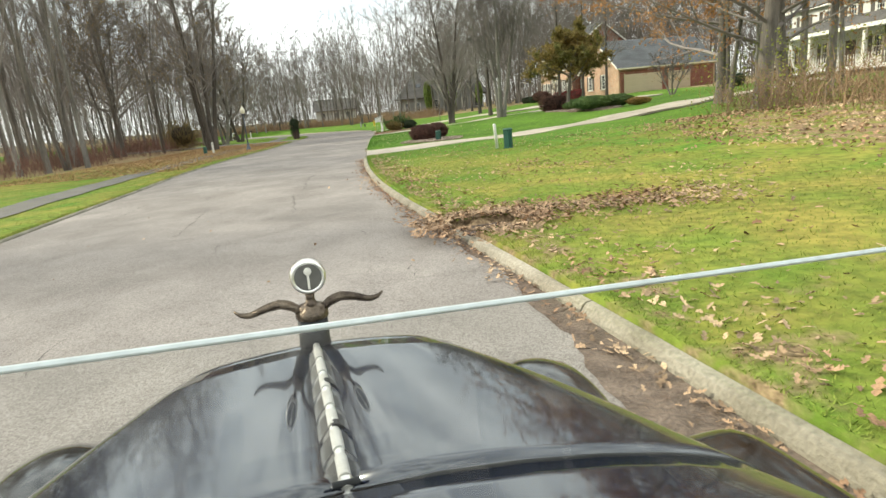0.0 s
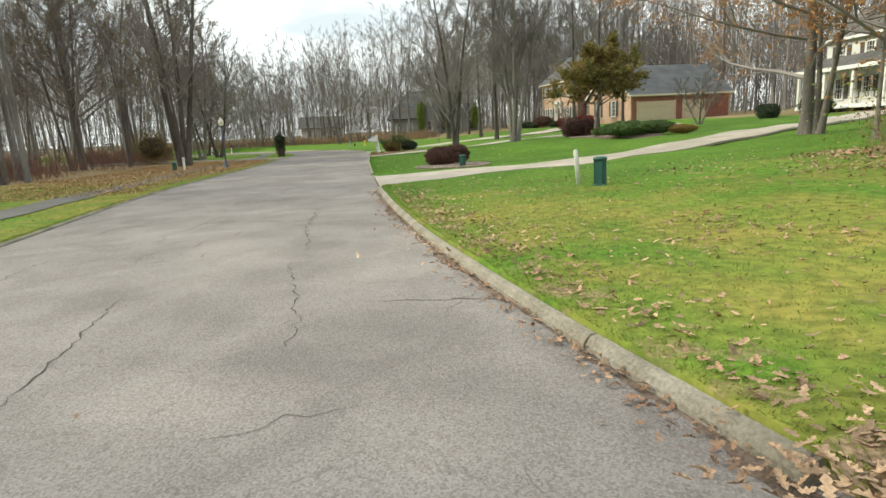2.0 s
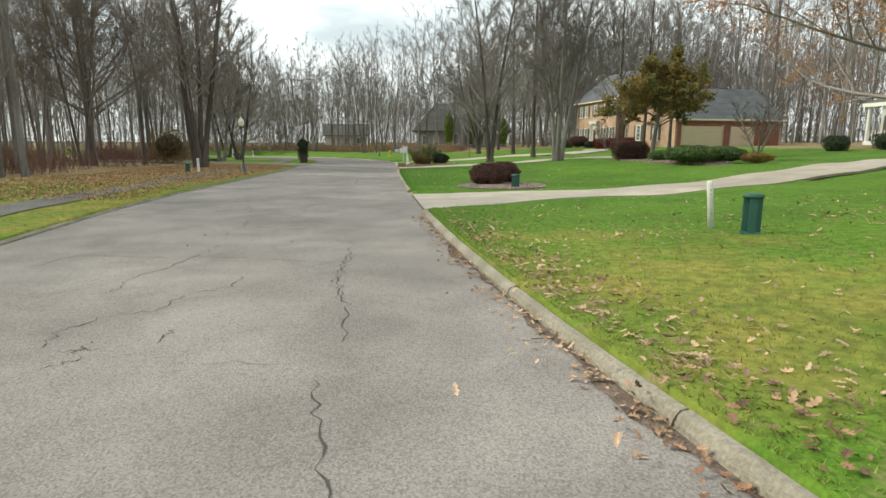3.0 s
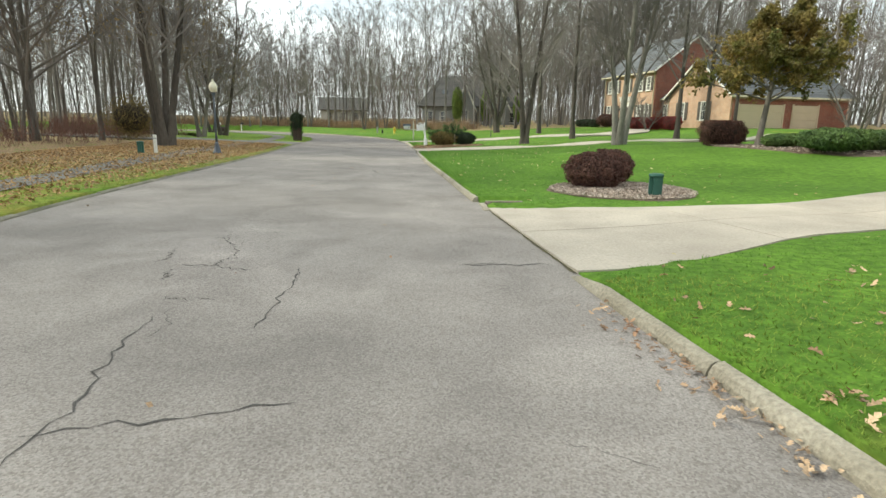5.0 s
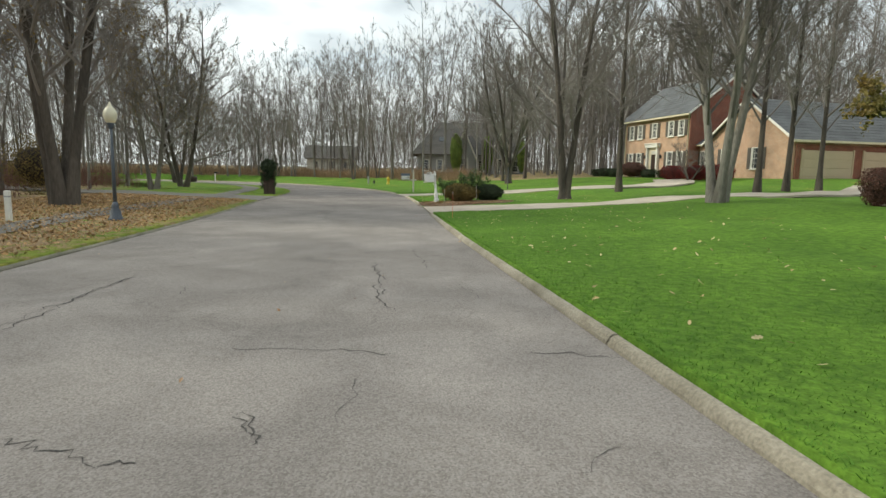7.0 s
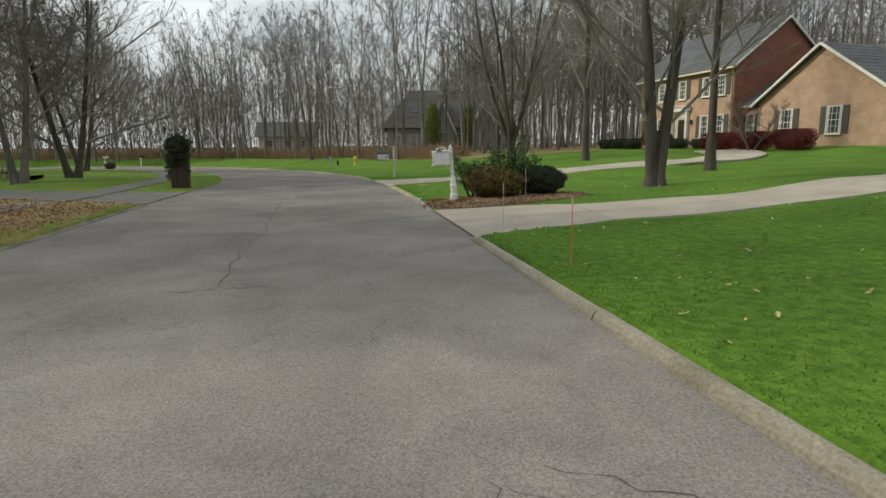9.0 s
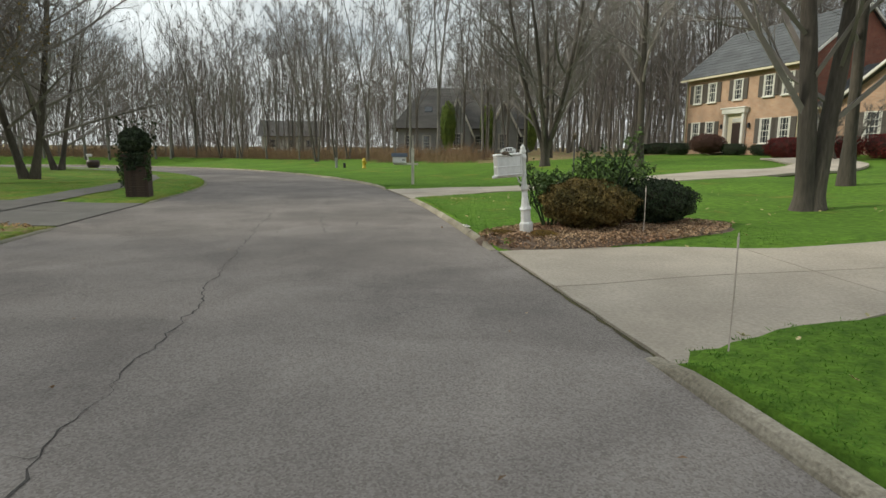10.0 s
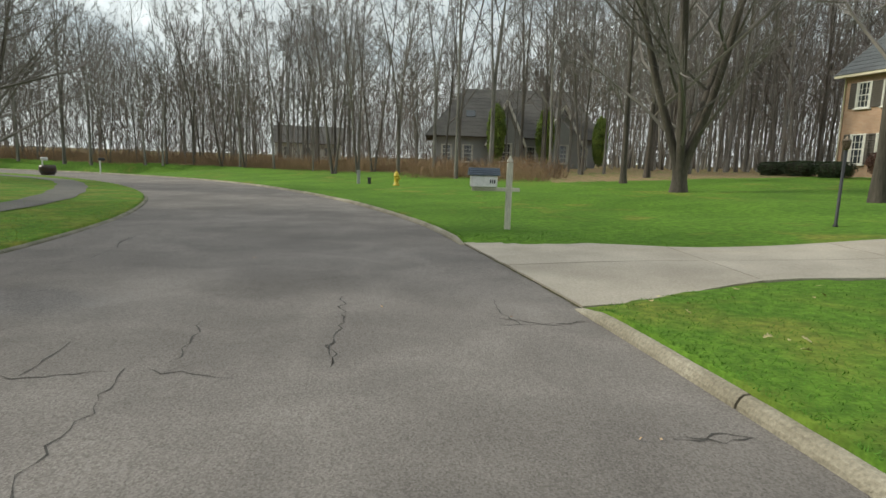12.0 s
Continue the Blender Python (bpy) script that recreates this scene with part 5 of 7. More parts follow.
def rose(seed, x, y, h):
    r = np.random.default_rng(seed)
    root = tagged(new("rose_bush"), "open rose bush with sparse dark green leaves", "bush")
    tr, br, tp = grow(r, h, 0.02, stems=5, lean=0.22, first=0.3, spread=0.9, reach=0.35, limbs=7, subs=3, fine=5, rod=3)
    v, f = joined(tubes(tr), tubes(br))
    under("cane", mesh_of("cane", v, f, LEAF_DARK), root)
    pk = tp[r.integers(0, len(tp), 1500)]
    p = pk[:, :3] + pk[:, 3:6] * pk[:, 6:7] * r.uniform(0, 1.2, (len(pk), 1)) + r.normal(size=(len(pk), 3)) * 0.05
    v, f = flat_leaves(r, p, np.tile([0, 0, 1.0], (len(p), 1)), 0.075, 0.9)
    under("foliage", mesh_of("foliage", v, f, LEAF_JUNIPER), root)
    return stand(root, x, y)


rose(5, 3.15, 51.3, 1.75)
rose(6, 2.1, 51.5, 1.35)
rose(7, 3.7, 51.8, 1.3)
pier = tagged(new("brick_pier"), "dark brick pier overgrown with ivy beside the driveway", "pier")
pier.matrix_basis = pose(-9.07, 61.1, ground_at(-9.07, 61.1) - 0.05, 0, 0, 8)
PIER = mat("dark_pier_brick", (0.085, 0.055, 0.042), 0.9, 0.3, 3.0, 0.6, 30, col2=(0.05, 0.034, 0.028))
for k in range(17):
    box_part("course", (0.70 - 0.012 * (k % 2), 0.70 - 0.012 * (k % 2), 0.079), (0, 0, 0.04 + 0.08 * k), PIER, pier, 0.008)
box_part("cap", (0.82, 0.82, 0.07), (0, 0, 1.395), PIER, pier, 0.015)
ivy = bush("ivy", "dark evergreen ivy heaped on the pier", 7, 0.50, 0.50, 0.95, 5000, 0.13, LEAF_DARK, lumps=16, inner=DARK_HEART, category="plant")
ivy.matrix_basis = pose(-9.07, 61.1, ground_at(-9.07, 61.1) + 1.33)
r_i = np.random.default_rng(310)
p = np.c_[r_i.normal(0, 0.28, (700, 2)), 1.72 + r_i.normal(0, 0.36, 700)]
v, f = flat_leaves(r_i, p[p[:, 2] > 1.4], np.tile([0, 0, 1.0], ((p[:, 2] > 1.4).sum(), 1)), 0.13, 1.0)
under("loose_leaves", mesh_of("loose_leaves", v, f, LEAF_DARK), ivy, Matrix.Translation((0, 0, -1.33)))
for k, (x, y, w, h) in enumerate(((-0.42, -0.2, 0.13, 1.1), (0.40, -0.25, 0.10, 0.9), (-0.1, -0.40, 0.26, 0.55), (0.18, -0.4, 0.2, 0.4))):
    r_i = np.random.default_rng(300 + k)
    p = np.c_[x + r_i.normal(0, w * 0.5, 260), y + r_i.normal(0, 0.05, 260), 1.42 - h * r_i.uniform(0, 1, 260) ** 1.3]
    v, f = flat_leaves(r_i, p, np.tile([0, -1.0, 0.2], (260, 1)), 0.10, 0.8)
    under("trailing_leaves", mesh_of("trailing_leaves", v, f, LEAF_GREEN if k < 2 else LEAF_DARK), ivy, Matrix.Translation((0, 0, -1.33)))
hedge = bush("box_hedge", "brown clipped hedge in a gravel bed", 8, 1.7, 0.8, 1.25, 15000, 0.06, LEAF_MAROON, inner=DARK_HEART, flat=True, category="hedge")
stand(hedge, 16.1, 40.4, 20)
jun = bush("juniper_bush", "spreading bright green juniper in the gravel bed", 9, 1.7, 1.2, 1.0, 11000, 0.10, LEAF_JUNIPER, lumps=12, inner=DARK_HEART)
stand(jun, 16.9, 33.6, 10)
copied(jun, 18.9, 34.6, 100, 0.95)
copied(jun, 16.6, 36.4, 200, 0.7)
low = bush("low_bush", "low yellowing shrub by the driveway", 10, 0.9, 0.8, 0.6, 6000, 0.06, LEAF_YELLOW, inner=DARK_HEART)
stand(low, 19.9, 32.8)
copied(low, 1.65, 50.35, 0, 0.30)
copied(low, 1.0, 50.8, 40, 0.26)
yew = bush("yew_bush", "low clipped dark yew below the house wall", 21, 1.5, 0.75, 0.95, 5000, 0.08, LEAF_DARK, inner=DARK_HEART, flat=True, group="yews at the house")
stand(yew, 23.5, 88.4, 97)
copied(yew, 23.4, 90.9, 90, 0.95)
copied(yew, 23.7, 85.8, 93, 1.0)
copied(yew, 25.2, 80.6, 95, 0.9)
copied(yew, 25.8, 78.2, 95, 0.8)
copied(yew, 33.5, 45.5, 40, 1.2)
copied(yew, 36.5, 44.0, 10, 1.2)
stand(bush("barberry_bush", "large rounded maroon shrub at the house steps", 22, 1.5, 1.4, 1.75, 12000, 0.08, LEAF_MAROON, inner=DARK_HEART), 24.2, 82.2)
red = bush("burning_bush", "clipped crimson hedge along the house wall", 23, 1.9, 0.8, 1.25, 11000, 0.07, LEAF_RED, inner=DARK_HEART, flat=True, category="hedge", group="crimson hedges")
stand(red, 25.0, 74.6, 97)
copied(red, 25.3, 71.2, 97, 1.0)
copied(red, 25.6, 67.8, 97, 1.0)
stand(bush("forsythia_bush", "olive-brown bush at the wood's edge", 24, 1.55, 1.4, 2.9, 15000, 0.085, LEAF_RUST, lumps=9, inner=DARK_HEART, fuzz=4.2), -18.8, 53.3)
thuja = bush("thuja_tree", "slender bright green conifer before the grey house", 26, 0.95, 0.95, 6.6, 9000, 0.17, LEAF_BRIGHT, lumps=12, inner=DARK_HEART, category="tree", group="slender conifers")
stand(thuja, 7.7, 109.5)
copied(thuja, 12.4, 109.0, 50, 0.95)
copied(thuja, 17.5, 108.0, 90, 0.8)


# beds: flat mounds of soil with chips or leaves on top
def bed(name, label, cx, cy, rx, ry, turn, n, size, chips, seed):
    r = np.random.default_rng(seed)
    c, s = math.cos(radians(turn)), math.sin(radians(turn))
    v, f, m = [], [], 36
    for q, rr in enumerate((1.0, 0.92, 0.6, 0.25)):
        for k in range(m):
            a = 2 * math.pi * k / m
            w = rr * (1 + 0.05 * math.sin(3 * a + seed) + 0.03 * math.sin(7 * a))
            x, y = rx * w * math.cos(a), ry * w * math.sin(a)
            x, y = cx + c * x - s * y, cy + s * x + c * y
            v.append((x, y, float(surface(np.array([[x, y]]))[0]) + (-0.06, 0.02, 0.045, 0.06)[q]))
    for q in range(3):
        f += [(q * m + k, q * m + (k + 1) % m, (q + 1) * m + (k + 1) % m, (q + 1) * m + k) for k in range(m)]
    f.append(tuple(3 * m + k for k in range(m)))
    root = tagged(new(name), label, "flower bed")
    under("soil", mesh_of("soil", v, f, SOIL, True), root)
    a, d = r.uniform(0, 6.283, n), np.sqrt(r.uniform(0, 1, n)) * 0.97
    x, y = rx * d * np.cos(a), ry * d * np.sin(a)
    x, y = cx + c * x - s * y, cy + s * x + c * y
    p = np.c_[x, y, surface(np.c_[x, y]) + 0.035 + 0.03 * (1 - d) + r.uniform(0, 0.025, n)]
    v, f = flat_leaves(r, p, np.tile([0, 0, 1.0], (n, 1)), size, 0.45)
    tagged(under("mulch", mesh_of("mulch", v, f, chips), root), kind="stuff")


bed("mulch_bed", "oval bed of pale wood chips round the shrubs", 5.6, 25.3, 1.95, 1.7, 60, 12000, 0.048, CHIPS, 2)
bed("mailbox_bed", "leaf-covered earth bed round the mailbox and shrubs", 2.95, 50.75, 2.45, 1.4, 4, 9500, 0.055, LEAF_FALLEN, 3)
bed("gravel_bed", "pale gravel bed below the hedge and junipers", 17.1, 36.8, 4.7, 2.3, 97, 3200, 0.08, CHIPS, 4)


# ---------- houses ----------
def wall_mesh(name, size, origin, material):
    """A wall block with a flat layout for its courses, x and y from the origin's corner."""
    bm = bmesh.new()
    bmesh.ops.create_cube(bm, size=1.0)
    for v in bm.verts:
        v.co = Vector(((v.co.x + 0.5) * size[0] + origin[0], (v.co.y + 0.5) * size[1] + origin[1], (v.co.z + 0.5) * size[2] + origin[2]))
    return uv_walls(name, bm, material)


def uv_walls(name, bm, material):
    bmesh.ops.recalc_face_normals(bm, faces=bm.faces)
    uv = bm.loops.layers.uv.new("uv")
    for f in bm.faces:
        for lp in f.loops:
            c = lp.vert.co
            lp[uv].uv = (c.y, c.z) if abs(f.normal.x) > 0.7 else (c.x, c.z)
    return from_bm(name, bm, material)


def gable_mesh(name, pts, depth_axis, d0, d1, material):
    """A prism from a polygon (a, z), run along an axis from d0 to d1."""
    bm = bmesh.new()
    ring = []
    for d in (d0, d1):
        ring.append([bm.verts.new((a, d, z) if depth_axis == "y" else (d, a, z)) for a, z in pts])
    n = len(pts)
    for i in range(n):
        bm.faces.new((ring[0][i], ring[0][(i + 1) % n], ring[1][(i + 1) % n], ring[1][i]))
    bm.faces.new(ring[0][::-1])
    bm.faces.new(ring[1])
    return uv_walls(name, bm, material)


def roof_slab(name, a, b, c, d, thick, material, house, label=""):
    """One roof slope, with real thickness, from four corners; courses of shingles step its surface."""
    a, b, c, d = (Vector(p) for p in (a, b, c, d))
    n = (b - a).cross(d - a).normalized()
    if n.z < 0:
        n = -n
    rows = 14
    v, f = [], []
    for i in range(rows):
        for t, up in ((i / rows, thick + 0.018), ((i + 1) / rows, thick + 0.002)):
            v += [tuple(a.lerp(d, t) + n * up), tuple(b.lerp(c, t) + n * up)]
    f += [(2 * k, 2 * k + 1, 2 * k + 3, 2 * k + 2) for k in range(2 * rows - 1)]
    e = 2 * (2 * rows - 1)
    v += [tuple(p) for p in (a, b, c, d)]
    q = e + 2
    f += [(0, q, q + 1, 1), (e + 1, q + 2, q + 3, e), tuple([q] + list(range(0, e + 1, 2)) + [q + 3]), tuple([q + 2] + list(range(e + 1, 0, -2)) + [q + 1]), (q, q + 1, q + 2, q + 3)]
    return under(name, mesh_of(name, v, f, material), house, None, label)


def window(house, x, y, z, w, h, facing, shutters=True, trim=WHITE, curtain=True):
    """A sash window with frame, glazing bars, sill and shutters, on a wall that looks along facing (degrees about z)."""
    root = box_part("window", (w, 0.05, h), (x, y, z + h / 2), PANE, house, 0.0)
    root.matrix_basis = pose(x, y, z + h / 2, 0, 0, facing)
    t = 0.07
    for sx in (-1, 1):
        box_part("window_frame", (t, 0.12, h + 2 * t), (sx * (w + t) / 2, -0.01, 0), trim, root, 0.008)
    for sz in (-1, 1):
        box_part("window_frame", (w, 0.12, t), (0, -0.01, sz * (h + t) / 2), trim, root, 0.008)
    box_part("glazing_bar", (w, 0.04, 0.05), (0, -0.04, 0), trim, root, 0.0)
    for sx in (-1, 1):
        box_part("glazing_bar", (0.025, 0.03, h), (sx * w / 6, -0.035, 0), trim, root, 0.0)
    for sz in (-1, 1):
        box_part("glazing_bar", (w, 0.03, 0.025), (0, -0.035, sz * h / 4), trim, root, 0.0)
    box_part("sill", (w + 0.24, 0.2, 0.07), (0, -0.05, -h / 2 - t - 0.035), trim, root, 0.01)
    if curtain:
        for sx in (-1, 1):
            box_part("curtain", (w * 0.13, 0.012, h * 0.98), (sx * w * 0.42, -0.033, 0), CURTAIN, root, 0.0)
    if shutters:
        for sx in (-1, 1):
            hh, k = h / 2 + 0.06, 24
            front = [(-0.045 if j % 2 else -0.028, -hh + 2 * hh * j / k) for j in range(k + 1)]
            sv = [(x, y, z) for y, z in front for x in (-0.21, 0.21)] + [(x, 0.02, z) for z in (-hh, hh) for x in (-0.21, 0.21)]
            q = 2 * (k + 1)
            sf = [(2 * j, 2 * j + 1, 2 * j + 3, 2 * j + 2) for j in range(k)] + [(q, q + 1, 1, 0), (q + 2, 2 * k, 2 * k + 1, q + 3), (q, q + 2, q + 3, q + 1)]
            sf += [tuple([q] + list(range(0, 2 * k + 1, 2)) + [q + 2]), tuple([q + 1] + list(range(1, 2 * k + 2, 2)) + [q + 3])[::-1]]
            under("shutter", mesh_of("shutter", sv, sf, SHUTTER), root, pose(sx * (w / 2 + 0.07 + 0.22), -0.01, 0))
    return root


def fascia(house, a, b, material=WHITE, size=(0.12, 0.16)):
    a, b = Vector(a), Vector(b)
    d = b - a
    m = Matrix.Translation((a + b) / 2) @ d.to_track_quat("X", "Z").to_matrix().to_4x4()
    return under("trim_board", box_mesh("trim_board", (d.length, *size), material, 0.012), house, m)


# the brick house
brick_house = tagged(new("brick_house"), "large two-storey salmon brick house with grey roof and dark shutters", "house")
brick_house.matrix_basis = pose(25.5, 88.0, 1.72, 0, 0, -79.7) @ Matrix.Diagonal((1, 1, 1.11, 1))
W, D, H = 11.2, 9.6, 5.55
under("wall", wall_mesh("wall", (W, D, H + 0.6), (0, 0, -0.6), BRICK), brick_house)
under("gable_wall", gable_mesh("gable_wall", [(0.0, -0.6), (D, -0.6), (D, H), (D / 2, H + 3.45), (0.0, H)], "x", W + 0.002, W + 0.10, BRICK_SHADED), brick_house, None, "brick gable end coloured darker and redder for shade")
under("gable_wall", gable_mesh("gable_wall", [(0.0, H), (D, H), (D / 2, H + 3.45)], "x", -0.05, 0.05, BRICK_SHADED), brick_house)
o = 0.35
roof_slab("roof", (-o, -0.45, H - 0.12), (W + o, -0.45, H - 0.12), (W + o, D / 2, H + 3.55), (-o, D / 2, H + 3.55), 0.12, SHINGLE, brick_house)
roof_slab("roof", (-o, D + 0.45, H - 0.12), (W + o, D + 0.45, H - 0.12), (W + o, D / 2, H + 3.55), (-o, D / 2, H + 3.55), 0.12, SHINGLE, brick_house)
fascia(brick_house, (-o, -0.42, H - 0.08), (W + o, -0.42, H - 0.08), CREAM, (0.16, 0.2))
fascia(brick_house, (W + o, -0.4, H - 0.05), (W + o, D / 2, H + 3.5))
fascia(brick_house, (W + o, D + 0.4, H - 0.05), (W + o, D / 2, H + 3.5))
for x in (0.12, W - 0.12):
    tube_part("downspout", [(x, -0.07, H - 0.2), (x, -0.07, 2.5), (x, -0.07, -0.3)], [0.05] * 3, CREAM, brick_house, 6)
for x in (1.35, 2.95, 8.4, 10.0):
    window(brick_house, x, -0.02, 0.75, 0.85, 1.5, 0)
    window(brick_house, x, -0.02, 3.75, 0.8, 1.25, 0, curtain=True)
window(brick_house, 5.6, -0.02, 3.75, 0.8, 1.25, 0)
portal = box_part("portal", (1.75, 0.06, 2.75), (5.6, -0.03, 1.375), CREAM, brick_house, 0.01, "cream doorway recess with white pilasters")
for sx in (-1, 1):
    box_part("pilaster", (0.24, 0.30, 2.75), (sx * 0.88, -0.12, 0), WHITE, portal, 0.02)
box_part("entablature", (2.25, 0.42, 0.34), (0, -0.16, 1.54), WHITE, portal, 0.02)
box_part("cornice", (2.45, 0.52, 0.09), (0, -0.18, 1.75), WHITE, portal, 0.02)
front_door = box_part("front_door", (0.95, 0.07, 2.1), (0.25, -0.06, -0.32), DOOR_DARK, portal, 0.01)
for sx in (-1, 1):
    box_part("door_panel", (0.3, 0.03, 0.7), (sx * 0.2, -0.045, -0.4), DOOR_DARK, front_door, 0.01)
box_part("transom", (1.0, 0.06, 0.28), (0.25, -0.06, 0.92), CURTAIN, portal, 0.01)
for sx in (-1, 1):
    lamp = box_part("wall_lamp", (0.16, 0.16, 0.34), (5.6 + sx * 1.35, -0.12, 1.9), IRON, brick_house, 0.03)
box_part("step", (2.6, 1.2, 0.18), (5.6, -0.7, -0.02), CONCRETE, brick_house, 0.02)
box_part("step", (3.0, 1.7, 0.18), (5.6, -0.95, -0.2), CONCRETE, brick_house, 0.02)
# link and gabled wing
under("wall", wall_mesh("wall", (2.6, 7.0, 3.5), (W + 0.1, 1.2, -0.6), BRICK), brick_house)
roof_slab("roof", (W + 0.1, 0.8, 2.75), (W + 4.6, 0.8, 2.75), (W + 4.6, 5.4, 5.45), (W + 0.1, 5.4, 5.45), 0.1, SHINGLE, brick_house)
fascia(brick_house, (W + 0.1, 0.82, 2.78), (W + 2.6, 0.82, 2.78), CREAM)
for x in (W + 0.75, W + 1.95):
    window(brick_house, x, 1.18, 0.75, 0.7, 1.45, 0)
gx0, gx1, gp = W + 2.1, W + 11.8, 5.85
gm = (gx0 + gx1) / 2
under("gable_wall", gable_mesh("gable_wall", [(gx0, -0.9), (gx1, -0.9), (gx1, 2.85), (gm, gp), (gx0, 2.85)], "y", 0.5, 14.0, BRICK), brick_house)
for s in (gx0 - 0.4, gx1 + 0.4):
    roof_slab("roof", (s, 0.1, 2.6), (s, 14.3, 2.6), (gm, 14.3, gp + 0.12), (gm, 0.1, gp + 0.12), 0.12, SHINGLE, brick_house)
    fascia(brick_house, (s, 0.09, 2.66), (gm, 0.09, gp + 0.14))
fascia(brick_house, (gx1 + 0.42, 0.1, 2.62), (gx1 + 0.42, 14.3, 2.62), CREAM)
for x in (gm - 2.4, gm + 1.2):
    window(brick_house, x, 0.48, 0.75, 0.95, 1.5, 0)
tube_part("downspout", [(gx0 + 0.1, 0.43, 2.6), (gx0 + 0.1, 0.43, 1), (gx0 + 0.1, 0.43, -0.4)], [0.05] * 3, CREAM, brick_house, 6)
under("wall", wall_mesh("wall", (0.12, 13.0, 3.3), (gx1 + 0.002, 0.7, -0.9), BRICK_SHADED), brick_house, None, "brick garage wall coloured red-brown for shade")
for y0, y1 in ((1.3, 6.2), (7.4, 10.2)):
    gdoor = box_part("garage_door", (0.08, y1 - y0, 2.5), (gx1 + 0.14, (y0 + y1) / 2, 0.75), DOOR_TAN, brick_house, 0.01)
    for k in range(4):
        box_part("door_panel", (0.03, y1 - y0 - 0.1, 0.54), (0.05, 0, -0.92 + k * 0.61), DOOR_TAN, gdoor, 0.012)
    for yy in (y0 - 0.08, y1 + 0.08):
        box_part("door_frame", (0.14, 0.14, 2.6), (gx1 + 0.15, yy, 0.8), DOOR_TAN, brick_house, 0.01)
chim = box_part("chimney", (0.9, 0.9, 3.4), (2.2, D / 2 + 1.6, H + 2.2), BRICK_SHADED, brick_house, 0.02)

# the white house with a porch
white_house = tagged(new("white_house"), "two-storey white clapboard house with a columned porch", "house")
white_house.matrix_basis = pose(41.0, 52.0, 2.0, 0, 0, -86)
under("wall", wall_mesh("wall", (14, 8, 6.2), (2.6, 0, -0.6), SIDING), white_house)
under("wall", wall_mesh("wall", (3.0, 6, 3.9), (-0.4, 1.4, -0.6), SIDING), white_house)
under("siding", (lambda v, f: mesh_of("siding", v, f, SIDING))(*joined(*[(np.array([(2.6, -0.03 - 0.0, z), (16.6, -0.03, z), (16.6, -0.005, z + 0.17), (2.6, -0.005, z + 0.17), (2.6, 0.0, z), (16.6, 0.0, z)]),
      [(0, 1, 2, 3), (4, 5, 1, 0)]) for z in np.arange(-0.2, 5.4, 0.175)])), white_house)
roof_slab("roof", (2.2, -0.4, 5.55), (17, -0.4, 5.55), (17, 4, 8.4), (2.2, 4, 8.4), 0.12, SHINGLE_BROWN, white_house)
roof_slab("roof", (2.2, 8.4, 5.55), (17, 8.4, 5.55), (17, 4, 8.4), (2.2, 4, 8.4), 0.12, SHINGLE_BROWN, white_house)
under("gable_wall", gable_mesh("gable_wall", [(0.0, 5.5), (8.0, 5.5), (4.0, 8.3)], "x", 2.6, 2.8, SIDING), white_house)
roof_slab("roof", (-0.8, 1.0, 3.2), (2.6, 1.0, 3.2), (2.6, 4.4, 5.2), (-0.8, 4.4, 5.2), 0.1, SHINGLE_BROWN, white_house)
roof_slab("roof", (2.3, -2.9, 3.0), (17, -2.9, 3.0), (17, 0, 4.1), (2.3, 0, 4.1), 0.1, SHINGLE_BROWN, white_house, "grey shingled porch roof")
fascia(white_house, (2.3, -2.9, 2.98), (17, -2.9, 2.98), WHITE, (0.16, 0.3))
fascia(white_house, (2.2, -0.42, 5.55), (17, -0.42, 5.55), WHITE, (0.16, 0.22))
box_part("porch_floor", (14.4, 2.7, 0.3), (9.7, -1.4, 0.0), WHITE_OLD, white_house, 0.02)
for x in (2.7, 5.5, 8.3, 11.1, 13.9, 16.6):
    box_part("porch_column", (0.24, 0.24, 2.8), (x, -2.6, 1.5), WHITE, white_house, 0.03)
for x in np.arange(2.9, 16.5, 0.28):
    if int((x - 2.7) / 2.8) != 1:
        box_part("baluster", (0.05, 0.05, 0.8), (x, -2.6, 0.6), WHITE, white_house, 0.0)
for x in (4.2, 7.0, 9.7, 12.4, 15.2):
    window(white_house, x, -0.03, 3.6, 0.9, 1.4, 0)
    if x != 9.7:
        window(white_house, x, -0.03, 0.7, 0.9, 1.6, 0)
window(white_house, 1.1, 1.37, 0.8, 1.3, 1.5, 0)
box_part("front_door", (1.0, 0.08, 2.1), (9.7, -0.05, 1.2), DOOR_DARK, white_house, 0.01)


# the far grey house with steep gables
grey_house = tagged(new("grey_house"), "low grey house with steep brown roof and white-trimmed gables", "house")
grey_house.matrix_basis = pose(1.9, 114.0, ground_at(8, 114) - 0.1, 0, 0, -4) @ Matrix.Diagonal((1, 1, 1.15, 1))
under("wall", wall_mesh("wall", (17, 9, 3.4), (0, 0, -0.5), GREY_SIDING), grey_house)
roof_slab("roof", (-0.8, -0.6, 2.7), (17.8, -0.6, 2.7), (15, 4.5, 7.4), (3.4, 4.5, 7.4), 0.14, SHINGLE_BROWN, grey_house)
roof_slab("roof", (-0.8, 9.6, 2.7), (17.8, 9.6, 2.7), (15, 4.5, 7.4), (3.4, 4.5, 7.4), 0.14, SHINGLE_BROWN, grey_house)
roof_slab("roof", (-0.8, -0.6, 2.7), (-0.8, 9.6, 2.7), (3.4, 4.5, 7.4), (3.4, 4.5, 7.4), 0.14, SHINGLE_BROWN, grey_house)
